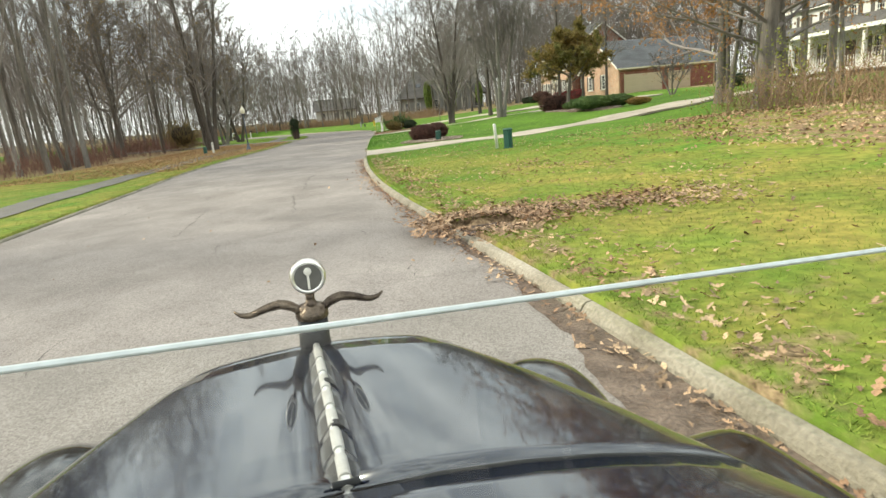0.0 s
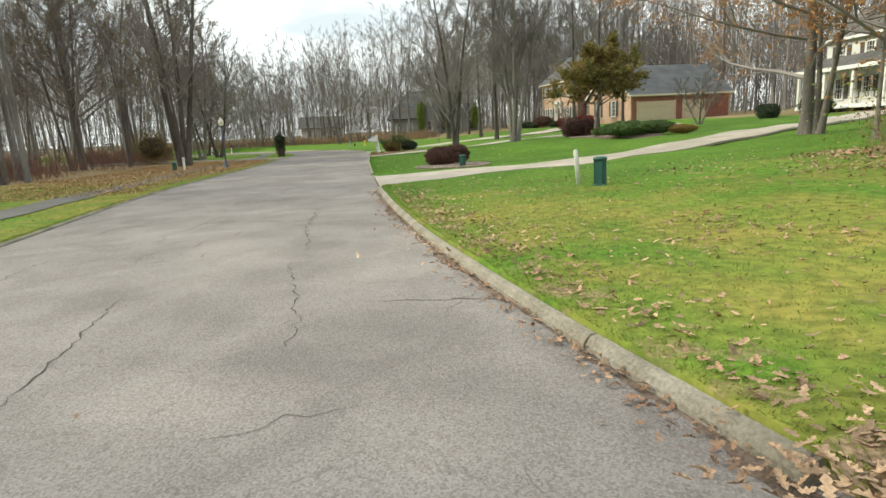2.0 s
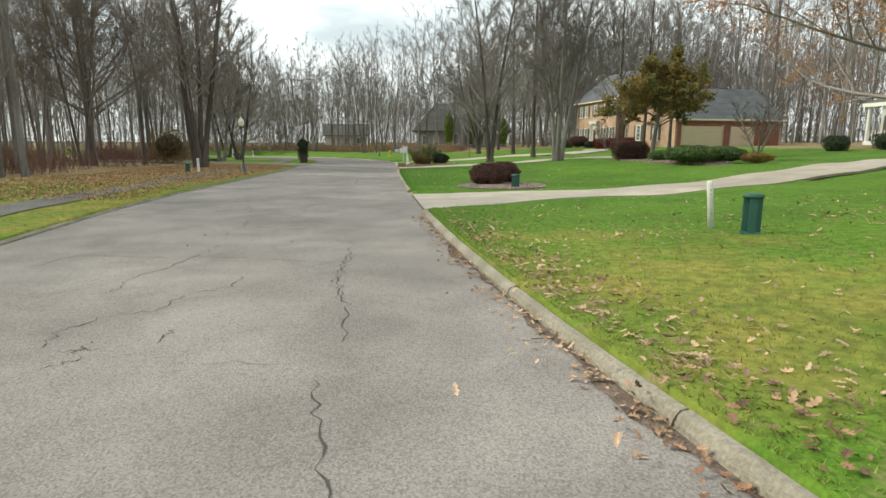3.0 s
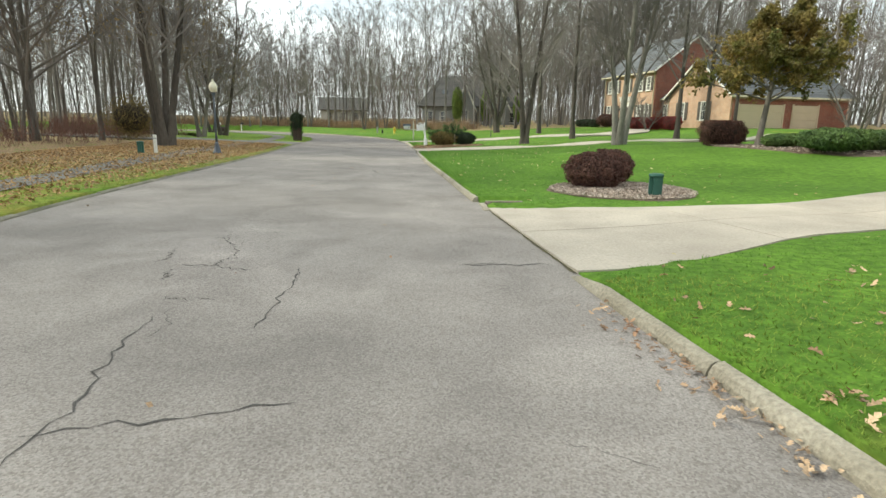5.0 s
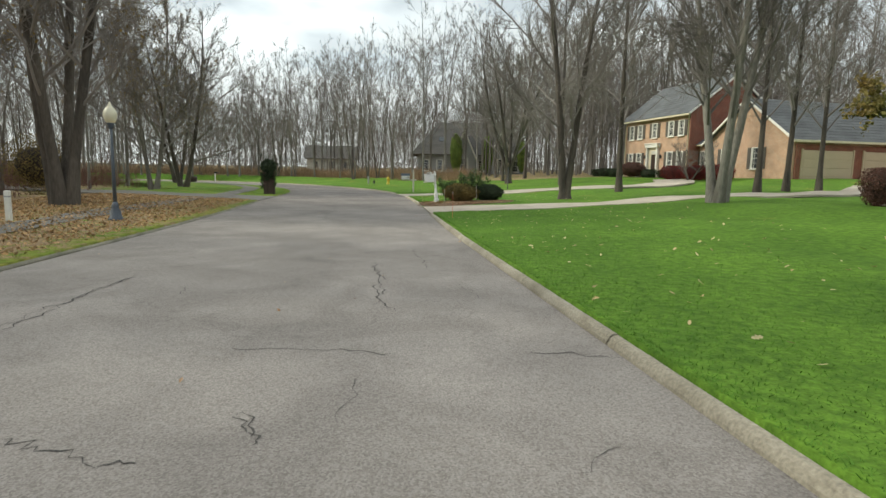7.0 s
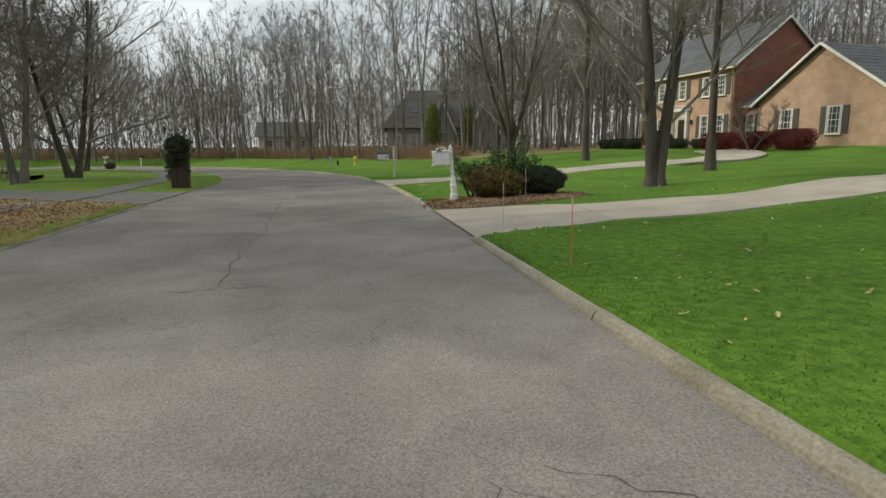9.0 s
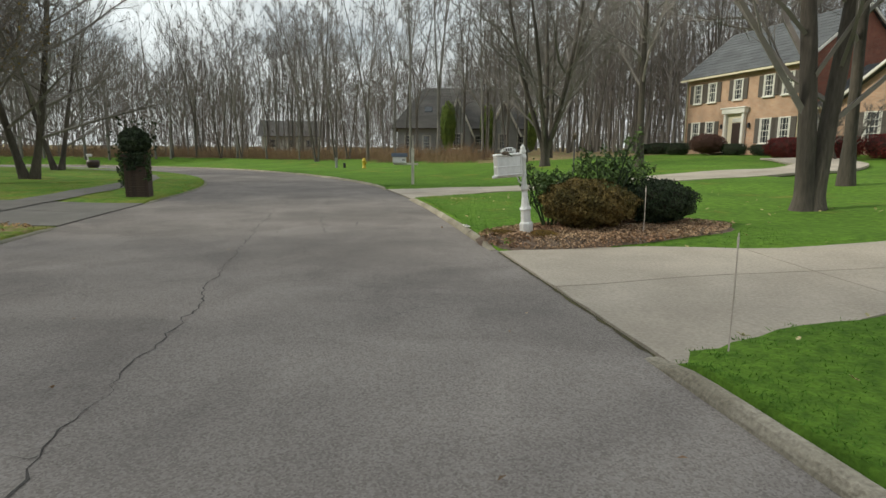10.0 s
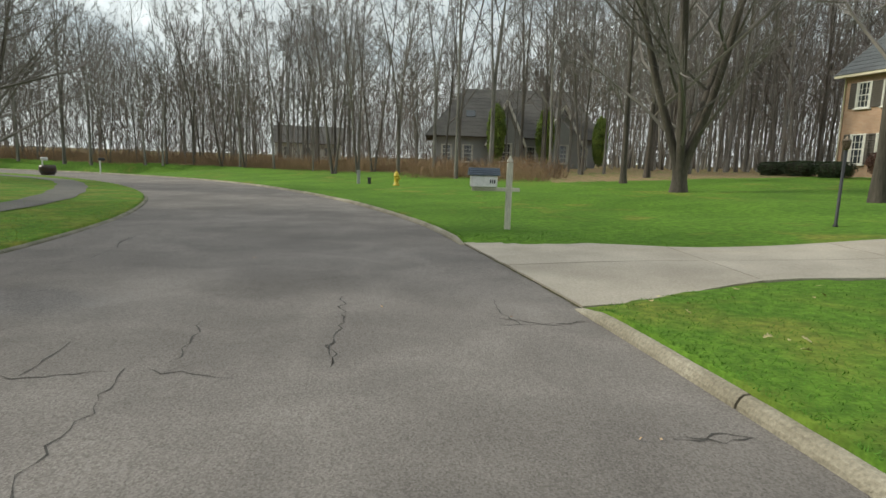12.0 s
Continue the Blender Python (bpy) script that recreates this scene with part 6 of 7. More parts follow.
roof_slab("roof", (17.8, -0.6, 2.7), (17.8, 9.6, 2.7), (15, 4.5, 7.4), (15, 4.5, 7.4), 0.14, SHINGLE_BROWN, grey_house)
for cx, w, p in ((7.4, 1.7, 5.9), (13.2, 1.9, 5.6)):
    under("gable_wall", gable_mesh("gable_wall", [(cx - w, -0.5), (cx + w, -0.5), (cx + w, 2.4), (cx, p - 0.2), (cx - w, 2.4)], "y", -1.2, 2.0, GREY_SIDING), grey_house)
    for s in (-1, 1):
        roof_slab("roof", (cx + s * (w + 0.35), -1.5, 1.9), (cx + s * (w + 0.35), 3.5, 1.9), (cx, 3.5, p), (cx, -1.5, p), 0.1, SHINGLE_BROWN, grey_house)
        fascia(grey_house, (cx + s * (w + 0.35), -1.52, 1.95), (cx, -1.52, p + 0.04), WHITE, (0.1, 0.24))
    window(grey_house, cx, -1.22, 0.7, 1.2, 1.5, 0, shutters=False)
for x in (1.4, 3.6, 10.2, 15.6):
    window(grey_house, x, -0.02, 0.6, 1.0, 1.4, 0, shutters=False)
box_part("skylight", (1.0, 0.06, 0.9), (3.9, 1.6, 4.9), PANE, grey_house, 0.02).matrix_basis = pose(3.9, 1.55, 4.95, -47, 0, 0)

ranch = tagged(new("ranch_house"), "low pale house with a broad roof behind the trees", "house")
ranch.matrix_basis = pose(-21.5, 150.0, ground_at(-16, 150) - 0.1, 0, 0, 4)
under("wall", wall_mesh("wall", (10.5, 8, 3.2), (0, 0, -0.5), SIDING), ranch)
roof_slab("roof", (-0.6, -0.7, 2.6), (11.1, -0.7, 2.6), (11.1, 4, 5.6), (-0.6, 4, 5.6), 0.12, SHINGLE_BROWN, ranch)
roof_slab("roof", (-0.6, 8.7, 2.6), (11.1, 8.7, 2.6), (11.1, 4, 5.6), (-0.6, 4, 5.6), 0.12, SHINGLE_BROWN, ranch)
for x in (2.0, 5.2, 8.4):
    window(ranch, x, -0.02, 0.7, 1.2, 1.3, 0, shutters=False)


# ---------- things by the road ----------
def put(name, label, category, x, y, turn=0.0, group="", lift=0.0):
    root = tagged(new(name), label, category, group)
    root.matrix_basis = pose(x, y, ground_at(x, y) + lift, 0, 0, turn)
    return root


# street lamp across the road
sl = put("street_lamp", "slender blue-grey iron street lamp with a pale acorn globe", "street lamp", -8.42, 39.45, lift=-0.02)
under("base", lathe("base", [(0.20, 0.0), (0.20, 0.08), (0.16, 0.12), (0.13, 0.30), (0.09, 0.36), (0.10, 0.42), (0.06, 0.55)], IRON_BLUE, 16), sl)
under("pole", lathe("pole", [(0.052, 0.5), (0.045, 1.6), (0.038, 2.62)], IRON_BLUE, 12), sl)
under("collar", lathe("collar", [(0.04, 2.60), (0.085, 2.64), (0.07, 2.69), (0.10, 2.74), (0.10, 2.77)], IRON_BLUE, 16), sl)
under("globe", lathe("globe", [(0.10, 2.765), (0.16, 2.86), (0.185, 2.98), (0.17, 3.07), (0.12, 3.16), (0.07, 3.22)], LAMP_GLOBE, 20), sl, None, "pale acorn globe")
under("finial", lathe("finial", [(0.075, 3.215), (0.05, 3.25), (0.035, 3.27), (0.04, 3.30), (0.005, 3.35)], LAMP_GLOBE, 14), sl)

# utility pedestals and marker posts
def pedestal(label, x, y, h, w, turn=0):
    p = put("utility_box", label, "utility box", x, y, turn, "green utility boxes", -0.03)
    bm = bmesh.new()
    bmesh.ops.create_cube(bm, size=1.0)
    bmesh.ops.scale(bm, vec=(w, w * 0.92, h), verts=bm.verts)
    bmesh.ops.translate(bm, vec=(0, 0, h / 2), verts=bm.verts)
    bmesh.ops.bevel(bm, geom=[e for e in bm.edges if abs(e.verts[0].co.z - e.verts[1].co.z) > 0.1], offset=w * 0.28, segments=4, affect="EDGES")
    under("body", from_bm("body", bm, GREEN_BOX), p)
    under("cap", lathe("cap", [(w * 0.56, h - 0.03), (w * 0.58, h), (w * 0.54, h + 0.03), (w * 0.3, h + 0.045)], GREEN_BOX, 20), p)
    box_part("label_plate", (w * 0.5, 0.008, 0.09), (0, -w * 0.465, h * 0.72), WHITE_PVC if w < 0.2 else GREEN_BOX, p, 0.002)
    box_part("ground_collar", (w * 1.08, w * 1.0, 0.06), (0, 0, 0.03), GREEN_BOX, p, 0.02)
    return p


pedestal("dark green telecom pedestal standing on the lawn", 7.72, 12.45, 0.62, 0.27, -25)
pedestal("dark green pedestal in the bed of wood chips", 5.9, 24.15, 0.50, 0.27, -15)
pedestal("small green pedestal on the leafy verge", -11.35, 38.3, 0.52, 0.26, 10)
wp = put("marker_post", "leaning white plastic marker post beside a green box", "marker post", 7.45, 13.15, -20, lift=-0.04)
wp.matrix_basis = pose(7.45, 13.15, ground_at(7.45, 13.15) - 0.04, -4, -5, -20)
under("tube", lathe("tube", [(0.052, 0.0), (0.052, 0.80), (0.048, 0.84), (0.02, 0.86)], WHITE_PVC, 14), wp)
for z in (0.30, 0.62, 0.70):
    box_part("bolt", (0.014, 0.02, 0.014), (0, -0.052, z), IRON, wp, 0.003)
lp = put("marker_post", "white square marker post on the leafy verge", "marker post", -10.92, 38.8, 5, lift=-0.04)
box_part("post", (0.13, 0.13, 0.86), (0, 0, 0.43), WHITE_PVC, lp, 0.015)
box_part("band", (0.135, 0.135, 0.05), (0, 0, 0.70), GREY_SIDING, lp, 0.006)


# storm drains set in the gutter
def drain(name, label, x, y, turn, w, d, bars):
    root = tagged(new(name), label, "storm drain")
    root.matrix_basis = pose(x, y, 0.012, 0, 0, turn)
    box_part("surround", (w + 0.34, d + 0.30, 0.05), (0, 0, -0.034), KERB, root, 0.01)
    # thin black sheet below the bars, coloured as the shade of the hole
    box_part("shade_sheet", (w, d, 0.006), (0, 0, 0.0), PIT_SHADE, root, 0.0)
    for sx in (-1, 1):
        box_part("grate_frame", (0.05, d + 0.1, 0.05), (sx * (w + 0.05) / 2, 0, 0.01), RUST, root, 0.008)
    for sy in (-1, 1):
        box_part("grate_frame", (w, 0.05, 0.05), (0, sy * (d + 0.05) / 2, 0.01), RUST, root, 0.008)
    for k in range(bars):
        box_part("grate_bar", (0.022, d, 0.045), (-w / 2 + (k + 0.5) * w / bars, 0, 0.012), RUST, root, 0.005)
    box_part("grate_bar", (w, 0.02, 0.03), (0, 0, 0.008), RUST, root, 0.004)
    return root


drain("storm_drain", "rusty storm drain grate half buried in fallen leaves", 5.62, 1.13, 12, 0.52, 0.42, 8).location.z = 0.03
dr2 = drain("storm_drain", "iron storm drain grate set beside the kerb", 2.60, 23.58, 4, 0.66, 0.34, 11)
lintel = put("drain_lintel", "concrete lintel behind the storm drain", "drain surround", 2.62, 23.86, 4, lift=-0.20)
box_part("block", (0.80, 0.12, 0.16), (0, 0, 0.06), KERB, lintel, 0.02)
dr2.location.z = 0.03
ap = put("drain_apron", "concrete surround of the storm drain", "drain surround", 6.0, 1.1, 12, lift=-0.30)
box_part("block", (0.14, 0.62, 0.16), (0, 0, 0.07), KERB, ap, 0.03)

# the white mailbox on its turned post
mb = put("mailbox", "ornate white mailbox on a turned cast post with a dark ornament", "mailbox", 1.45, 50.75, 6, lift=0.13)
mb.matrix_basis = pose(1.45, 50.75, ground_at(1.45, 50.75) + 0.15, 0, -4.5, 6) @ Matrix.Diagonal((0.97, 0.97, 0.97, 1))
under("post_base", lathe("post_base", [(0.13, -0.16), (0.13, 0.06), (0.10, 0.10), (0.095, 0.30), (0.115, 0.33), (0.085, 0.38), (0.058, 0.56), (0.062, 0.59), (0.055, 0.62), (0.06, 0.68)], WHITE_OLD, 8, False), mb)
under("post", lathe("post", [(0.06, 0.66), (0.075, 0.72), (0.045, 0.80), (0.042, 0.92), (0.055, 0.94), (0.045, 0.97), (0.045, 1.22), (0.06, 1.24), (0.06, 1.30), (0.04, 1.33)], WHITE_OLD, 14), mb)
under("finial", lathe("finial", [(0.035, 1.325), (0.058, 1.36), (0.06, 1.385), (0.04, 1.41), (0.05, 1.435), (0.035, 1.46), (0.008, 1.50)], WHITE_OLD, 14), mb)
mbox = box_part("box", (0.47, 0.20, 0.34), (-0.30, 0, 1.15), WHITE_OLD, mb, 0.02)
box_part("lid", (0.50, 0.23, 0.05), (0, 0, 0.185), WHITE_OLD, mbox, 0.018)
box_part("moulding", (0.49, 0.215, 0.025), (0, 0, -0.02), WHITE_OLD, mbox, 0.008)
box_part("moulding", (0.49, 0.215, 0.03), (0, 0, -0.17), WHITE_OLD, mbox, 0.008)
for x in (-0.22, 0.22):
    box_part("corner_strip", (0.03, 0.215, 0.32), (x, 0, 0), WHITE_OLD, mbox, 0.008)
box_part("nameplate", (0.17, 0.03, 0.08), (0.02, -0.02, 0.275), WHITE_OLD, mbox, 0.012)
for x in (-0.025, 0.02, 0.06):
    box_part("plate_bar", (0.022, 0.008, 0.045), (x, -0.038, 0.275), IRON, mbox, 0.0)
for x in (-0.10, 0.13):
    under("scroll", lathe("scroll", [(0.008, 0), (0.03, 0.02), (0.035, 0.045), (0.012, 0.07)], WHITE_OLD, 10), mbox, pose(x, -0.02, 0.215))
bird = bmesh.new()
bmesh.ops.create_uvsphere(bird, u_segments=10, v_segments=6, radius=0.05)
bmesh.ops.scale(bird, vec=(1.5, 0.7, 0.7), verts=bird.verts)
tail = bmesh.ops.create_cone(bird, cap_ends=True, segments=6, radius1=0.025, radius2=0.004, depth=0.12)["verts"]
bmesh.ops.rotate(bird, cent=(0, 0, 0), matrix=Matrix.Rotation(radians(120), 3, "Y"), verts=tail)
bmesh.ops.translate(bird, vec=(0.08, 0, -0.04), verts=tail)
under("ornament", from_bm("ornament", bird, BRONZE, True), mbox, pose(-0.08, -0.12, 0.22), "dark metal ornament")
tube_part("bracket", [(-0.02, 0, 0.78), (-0.10, 0, 0.84), (-0.13, 0, 0.93), (-0.11, 0, 0.97)], [0.012, 0.014, 0.012, 0.006], WHITE_OLD, mb, 8)
box_part("arm", (0.6, 0.06, 0.05), (-0.30, 0, 0.955), WHITE_OLD, mb, 0.01)

# a painted patch on the kerb, its number left as bars
kp = tagged(new("kerb_paint"), "white painted number patch on the kerb", "kerb marking")
kp.matrix_basis = pose(0.60, 52.2, 0.131, 0, 0, 3)
box_part("patch", (0.10, 0.34, 0.012), (0, 0, 0), WHITE, kp, 0.004)
for y in (-0.09, 0.0, 0.09):
    box_part("number_bar", (0.06, 0.03, 0.004), (0, y, 0.008), IRON, kp, 0.0)

# the second mailbox, a weathered cross post with a tin-roofed box
m2 = put("mailbox", "grey-and-white mailbox with a slate tin roof on a cross-armed wooden post", "mailbox", 0.57, 67.6, 0, lift=-0.03)
bm = bmesh.new()
bmesh.ops.create_cube(bm, size=1.0)
bmesh.ops.scale(bm, vec=(0.13, 0.13, 1.62), verts=bm.verts)
bmesh.ops.translate(bm, vec=(0, 0, 0.81), verts=bm.verts)
tip = bmesh.ops.create_cone(bm, cap_ends=True, segments=4, radius1=0.10, radius2=0.005, depth=0.16)["verts"]
bmesh.ops.rotate(bm, cent=(0, 0, 0), matrix=Matrix.Rotation(radians(45), 3, "Z"), verts=tip)
bmesh.ops.translate(bm, vec=(0, 0, 1.72), verts=tip)
bmesh.ops.bevel(bm, geom=bm.edges[:], offset=0.006, segments=1, affect="EDGES")
under("post", from_bm("post", bm, POST_GREY), m2)
box_part("arm", (1.15, 0.09, 0.09), (-0.32, 0, 0.98), POST_GREY, m2, 0.01)
b2 = box_part("box", (0.62, 0.30, 0.28), (-0.62, 0, 1.165), WHITE_OLD, m2, 0.02)
for k, (w, z) in enumerate(((0.40, 0.16), (0.34, 0.205), (0.26, 0.25), (0.16, 0.29))):
    box_part("roof_slat", (0.74, w, 0.05), (0, 0, z), SLATE, b2, 0.012)
for x in (0.14, 0.19, 0.24):
    box_part("number_bar", (0.03, 0.008, 0.09), (x, -0.153, 0.0), IRON, b2, 0.0)

# garden lamp post and lawn markers
gl = put("garden_lamp", "thin black garden lamp post with a small lantern", "garden lamp", 7.8, 66.1, 0, lift=-0.03)
gl.matrix_basis = pose(7.8, 66.1, ground_at(7.8, 66.1) - 0.03, 0, 0.4, 0)
under("pole", lathe("pole", [(0.06, 0), (0.06, 0.05), (0.035, 0.09), (0.032, 1.75)], IRON, 10), gl)
lan = under("lantern", lathe("lantern", [(0.04, 1.74), (0.07, 1.77), (0.095, 1.95), (0.05, 2.0), (0.01, 2.06)], BRONZE, 6, False), gl)


def stake(label, x, y, h, material):
    s = put("driveway_marker", label, "marker stake", x, y, 0, "driveway markers", -0.05)
    tube_part("rod", [(0, 0, 0), (0.004, 0, h / 2), (0.0, 0.006, h)], [0.006, 0.006, 0.005], material, s, 6)
    tube_part("band", [(0, 0.004, h * 0.88), (0, 0.006, h * 0.97)], [0.008, 0.008], STAKE_PALE, s, 6)


stake("thin pale driveway marker stake", 1.42, 44.75, 0.92, STAKE_PALE)
stake("thin orange driveway marker stake in the lawn", 1.45, 41.35, 0.95, STAKE_RED)
stake("thin pale driveway marker stake in the mailbox bed", 3.35, 50.1, 0.9, STAKE_PALE)

# hydrant, small posts and planters near the bend
hy = put("fire_hydrant", "yellow fire hydrant on the lawn", "fire hydrant", -2.0, 88.5, 20)
under("barrel", lathe("barrel", [(0.19, 0), (0.19, 0.06), (0.13, 0.09), (0.13, 0.52), (0.18, 0.55), (0.18, 0.59), (0.15, 0.62), (0.13, 0.74), (0.06, 0.82)], YELLOW, 14), hy)
under("bonnet_nut", lathe("bonnet_nut", [(0.035, 0.81), (0.035, 0.88), (0.01, 0.89)], YELLOW, 5, False), hy)
for a in (0, 90, 180):
    under("outlet", lathe("outlet", [(0.075, 0), (0.075, 0.10), (0.06, 0.13), (0.02, 0.14)], YELLOW, 10), hy, pose(0, 0, 0.42, 90, 0, a) @ pose(0, 0, 0.09))
for x, y, h, lab in ((-4.4, 91.0, 0.85, "grey utility post at the lawn's edge"), (-3.7, 90.6, 0.4, "dark stub post beside a grey post")):
    gp_ = put("utility_post", lab, "utility post", x, y)
    box_part("post", (0.2, 0.2, h), (0, 0, h / 2 - 0.03), GREY_SIDING if h > 0.5 else IRON, gp_, 0.03)
    box_part("cap", (0.23, 0.23, 0.06), (0, 0, h - 0.02), GREY_SIDING if h > 0.5 else IRON, gp_, 0.02)
pb = put("planter_barrel", "dark wooden half-barrel planter at the verge", "planter", -27.4, 98.4)
under("staves", lathe("staves", [(0.42, 0), (0.55, 0.3), (0.56, 0.5), (0.50, 0.72), (0.44, 0.72), (0.40, 0.6)], DOOR_DARK, 16), pb)
under("hoop", lathe("hoop", [(0.52, 0.18), (0.535, 0.18), (0.55, 0.24), (0.535, 0.25)], IRON, 16), pb)
for x, y in ((-28.2, 99.2), (-26.2, 103.5)):
    sm = put("mailbox", "small white mailbox on a plain post near the bend", "mailbox", x, y, 30, "small far mailboxes")
    box_part("post", (0.1, 0.1, 1.1), (0, 0, 0.53), WHITE_OLD, sm, 0.01)
    box_part("box", (0.5, 0.2, 0.24), (0.12, 0, 1.15), WHITE_OLD if y < 100 else IRON, sm, 0.06)


# ---------- fallen leaves and grass ----------
rng = np.random.default_rng(21)


def edge_points(line, out, y0, y1, d, n):
    ok = np.where((line[:, 1] > y0) & (line[:, 1] < y1))[0]
    k = rng.choice(ok, n)
    f = rng.uniform(0, 1, (n, 1))
    p = line[k] * (1 - f) + line[np.minimum(k + 1, len(line) - 1)] * f
    return p + out[k] * d[:, None]


def fallen(name, label, xy, size, on_road=False, material=None, pile=0.02, lobed=False):
    if on_road:
        z = np.full(len(xy), 0.006)
    else:
        z = surface(xy) + 0.004
        ins = in_drive(xy)[0] > 0
        z = np.where(ins, drive_z(xy) + 0.012, z)
    p = np.c_[xy, z + rng.uniform(0.004, pile, len(xy))]
    v, f = oak_leaves(rng, p, size) if lobed else flat_leaves(rng, p, np.tile([0, 0, 1.0], (len(p), 1)), size, 0.5)
    return tagged(new(name, mesh_of(name, v, f, material or LEAF_FALLEN)), label, "fallen leaves", kind="stuff")


def clusters(n, y0, y1, d0, d1, per, spread):
    c = edge_points(RIGHT_EDGE, RIGHT_OUT, y0, y1, rng.uniform(d0, d1, n), n)
    k = rng.integers(0, n, n * per)
    return c[k] + rng.normal(size=(n * per, 2)) * spread


gutter_d = np.clip(-0.10 - np.abs(rng.normal(0, 0.15, 1200)), -0.75, -0.10)
fallen("gutter_leaves", "brown curled leaves drifted along the kerb", edge_points(RIGHT_EDGE, RIGHT_OUT, -8, 17, gutter_d, 1200), 0.06, True, pile=0.04, lobed=True)
drift_t = rng.uniform(0, 1, (1500, 1)) ** 1.2
heap = np.concatenate([np.array([5.4, 1.25]) + rng.normal(size=(1900, 2)) * (0.5, 0.42), np.array([5.6, 1.5]) + drift_t * (3.0, -0.2) + rng.normal(size=(1500, 2)) * (0.45, 0.38)])
heap = heap[beside(RIGHT_EDGE, RIGHT_OUT, heap) > -0.75]
far_drain = np.linalg.norm((heap - (5.62, 1.13)) / (0.36, 0.28), axis=1) > 1
heap = heap[far_drain | (rng.uniform(0, 1, len(heap)) < 0.06)]
fallen("leaf_heap", "heap of brown oak leaves round the storm drain", heap, 0.08, False, pile=0.055, lobed=True)
lawn_leaves = np.concatenate([clusters(40, -7, 14, 0.5, 11, 60, 0.5), edge_points(RIGHT_EDGE, RIGHT_OUT, -8, 18, rng.uniform(0.2, 13, 2600), 2600),
                              edge_points(RIGHT_EDGE, RIGHT_OUT, -8, 15, np.abs(rng.normal(0.1, 0.5, 1500)) + 0.16, 1500)])
fallen("lawn_leaves", "brown and tan oak leaves scattered over the grass", lawn_leaves, 0.075, pile=0.04, lobed=True)
bedl = np.stack([rng.uniform(9.5, 21, 6000), rng.uniform(3, 15, 6000)], 1)
bedl = bedl[beside(RIGHT_EDGE, RIGHT_OUT, bedl) > 6.6 + 0.5 * np.maximum(0, bedl[:, 1] - 6)]
fallen("leaf_bed", "deep drift of russet leaves under the oaks", bedl, 0.10, pile=0.10)
few = edge_points(RIGHT_EDGE, RIGHT_OUT, 18, 62, rng.uniform(0.2, 9, 520), 520)
fallen("sparse_leaves", "few pale leaves on the mown lawn", few[in_drive(few)[0] < 0], 0.085, pile=0.04, lobed=True, material=mat("pale_leaves", (0.58, 0.52, 0.28), 0.8, 0.2, 1, 0.0, col2=(0.42, 0.30, 0.14), island=0.3))
verge = edge_points(LEFT_EDGE, LEFT_OUT, 20, 57, rng.uniform(0.02, 1, 26000) ** 0.9 * 9.5 + 0.05, 26000)
verge = verge[in_drive(verge)[0] < 0]
fallen("verge_leaves", "tan leaves covering the far verge", verge, 0.09, pile=0.035, material=mat("tan_leaves", (0.44, 0.285, 0.13), 0.85, 0.25, 1, 0.0, col2=(0.30, 0.175, 0.08), island=0.45))
stray = np.stack([road_point(y, u) for y, u in zip(rng.uniform(-4, 66, 70), rng.uniform(0.02, 0.95, 70))])
fallen("road_leaves", "few stray leaves on the asphalt", stray, 0.05, True)


# earth and leaf crumbs washed along the gutter
gl_ = spline(RIGHT_EDGE[(RIGHT_EDGE[:, 1] > -12) & (RIGHT_EDGE[:, 1] < 14)][::3], 0.15)
gn_ = normals_of(gl_, 1)
gw = 0.07 + 0.06 * np.sin(gl_[:, 1] * 1.1) + 0.05 * np.sin(gl_[:, 1] * 3.7 + 1) + 0.30 * np.exp(-((gl_[:, 1] + 3.2) / 2.0) ** 2) + rng.uniform(-0.03, 0.03, len(gl_))
gv = [(*(p - q * 0.08), 0.004) for p, q in zip(gl_, gn_)] + [(*(p - q * (0.10 + max(0.03, w))), 0.004) for p, q, w in zip(gl_, gn_, gw)]
ng = len(gl_)
tagged(new("gutter_dirt", mesh_of("gutter_dirt", gv, [(k, k + 1, ng + k + 1, ng + k) for k in range(ng - 1)], SOIL)), "dark earth washed along the gutter", "dirt", kind="structure")


def blades(name, label, xy, h, material, lean=0.8):
    n = len(xy)
    z = surface(xy)
    a = rng.uniform(0, 6.283, n)
    w = rng.uniform(0.004, 0.008, n)[:, None]
    side = np.c_[np.cos(a), np.sin(a), np.zeros(n)] * w
    tip = np.c_[rng.normal(size=(n, 2)) * lean, np.ones(n)] * (h * rng.uniform(0.5, 1.25, n))[:, None]
    base = np.c_[xy, z - 0.008]
    v = np.stack([base - side, base + side, base + tip], 1).reshape(-1, 3)
    i = np.arange(n) * 3
    me = bpy.data.meshes.new(name)
    me.from_pydata(v.tolist(), [], np.stack([i, i + 1, i + 2], 1).tolist())
    me.materials.append(material)
    return tagged(new(name, me), label, "grass", kind="stuff")


def graded(n, y0, y1, far):
    p = edge_points(RIGHT_EDGE, RIGHT_OUT, y0, y1, 0.07 + far * rng.uniform(0, 1, n) ** 1.7, n)
    ins = in_drive(p)[0]
    bed_a = np.linalg.norm((p - (5.5, 25.1)) / (1.9, 1.75), axis=1) < 1
    bed_b = np.linalg.norm((p - (2.95, 50.75)) / (2.45, 1.45), axis=1) < 1
    return p[(ins < -0.25) & ~bed_a & ~bed_b]


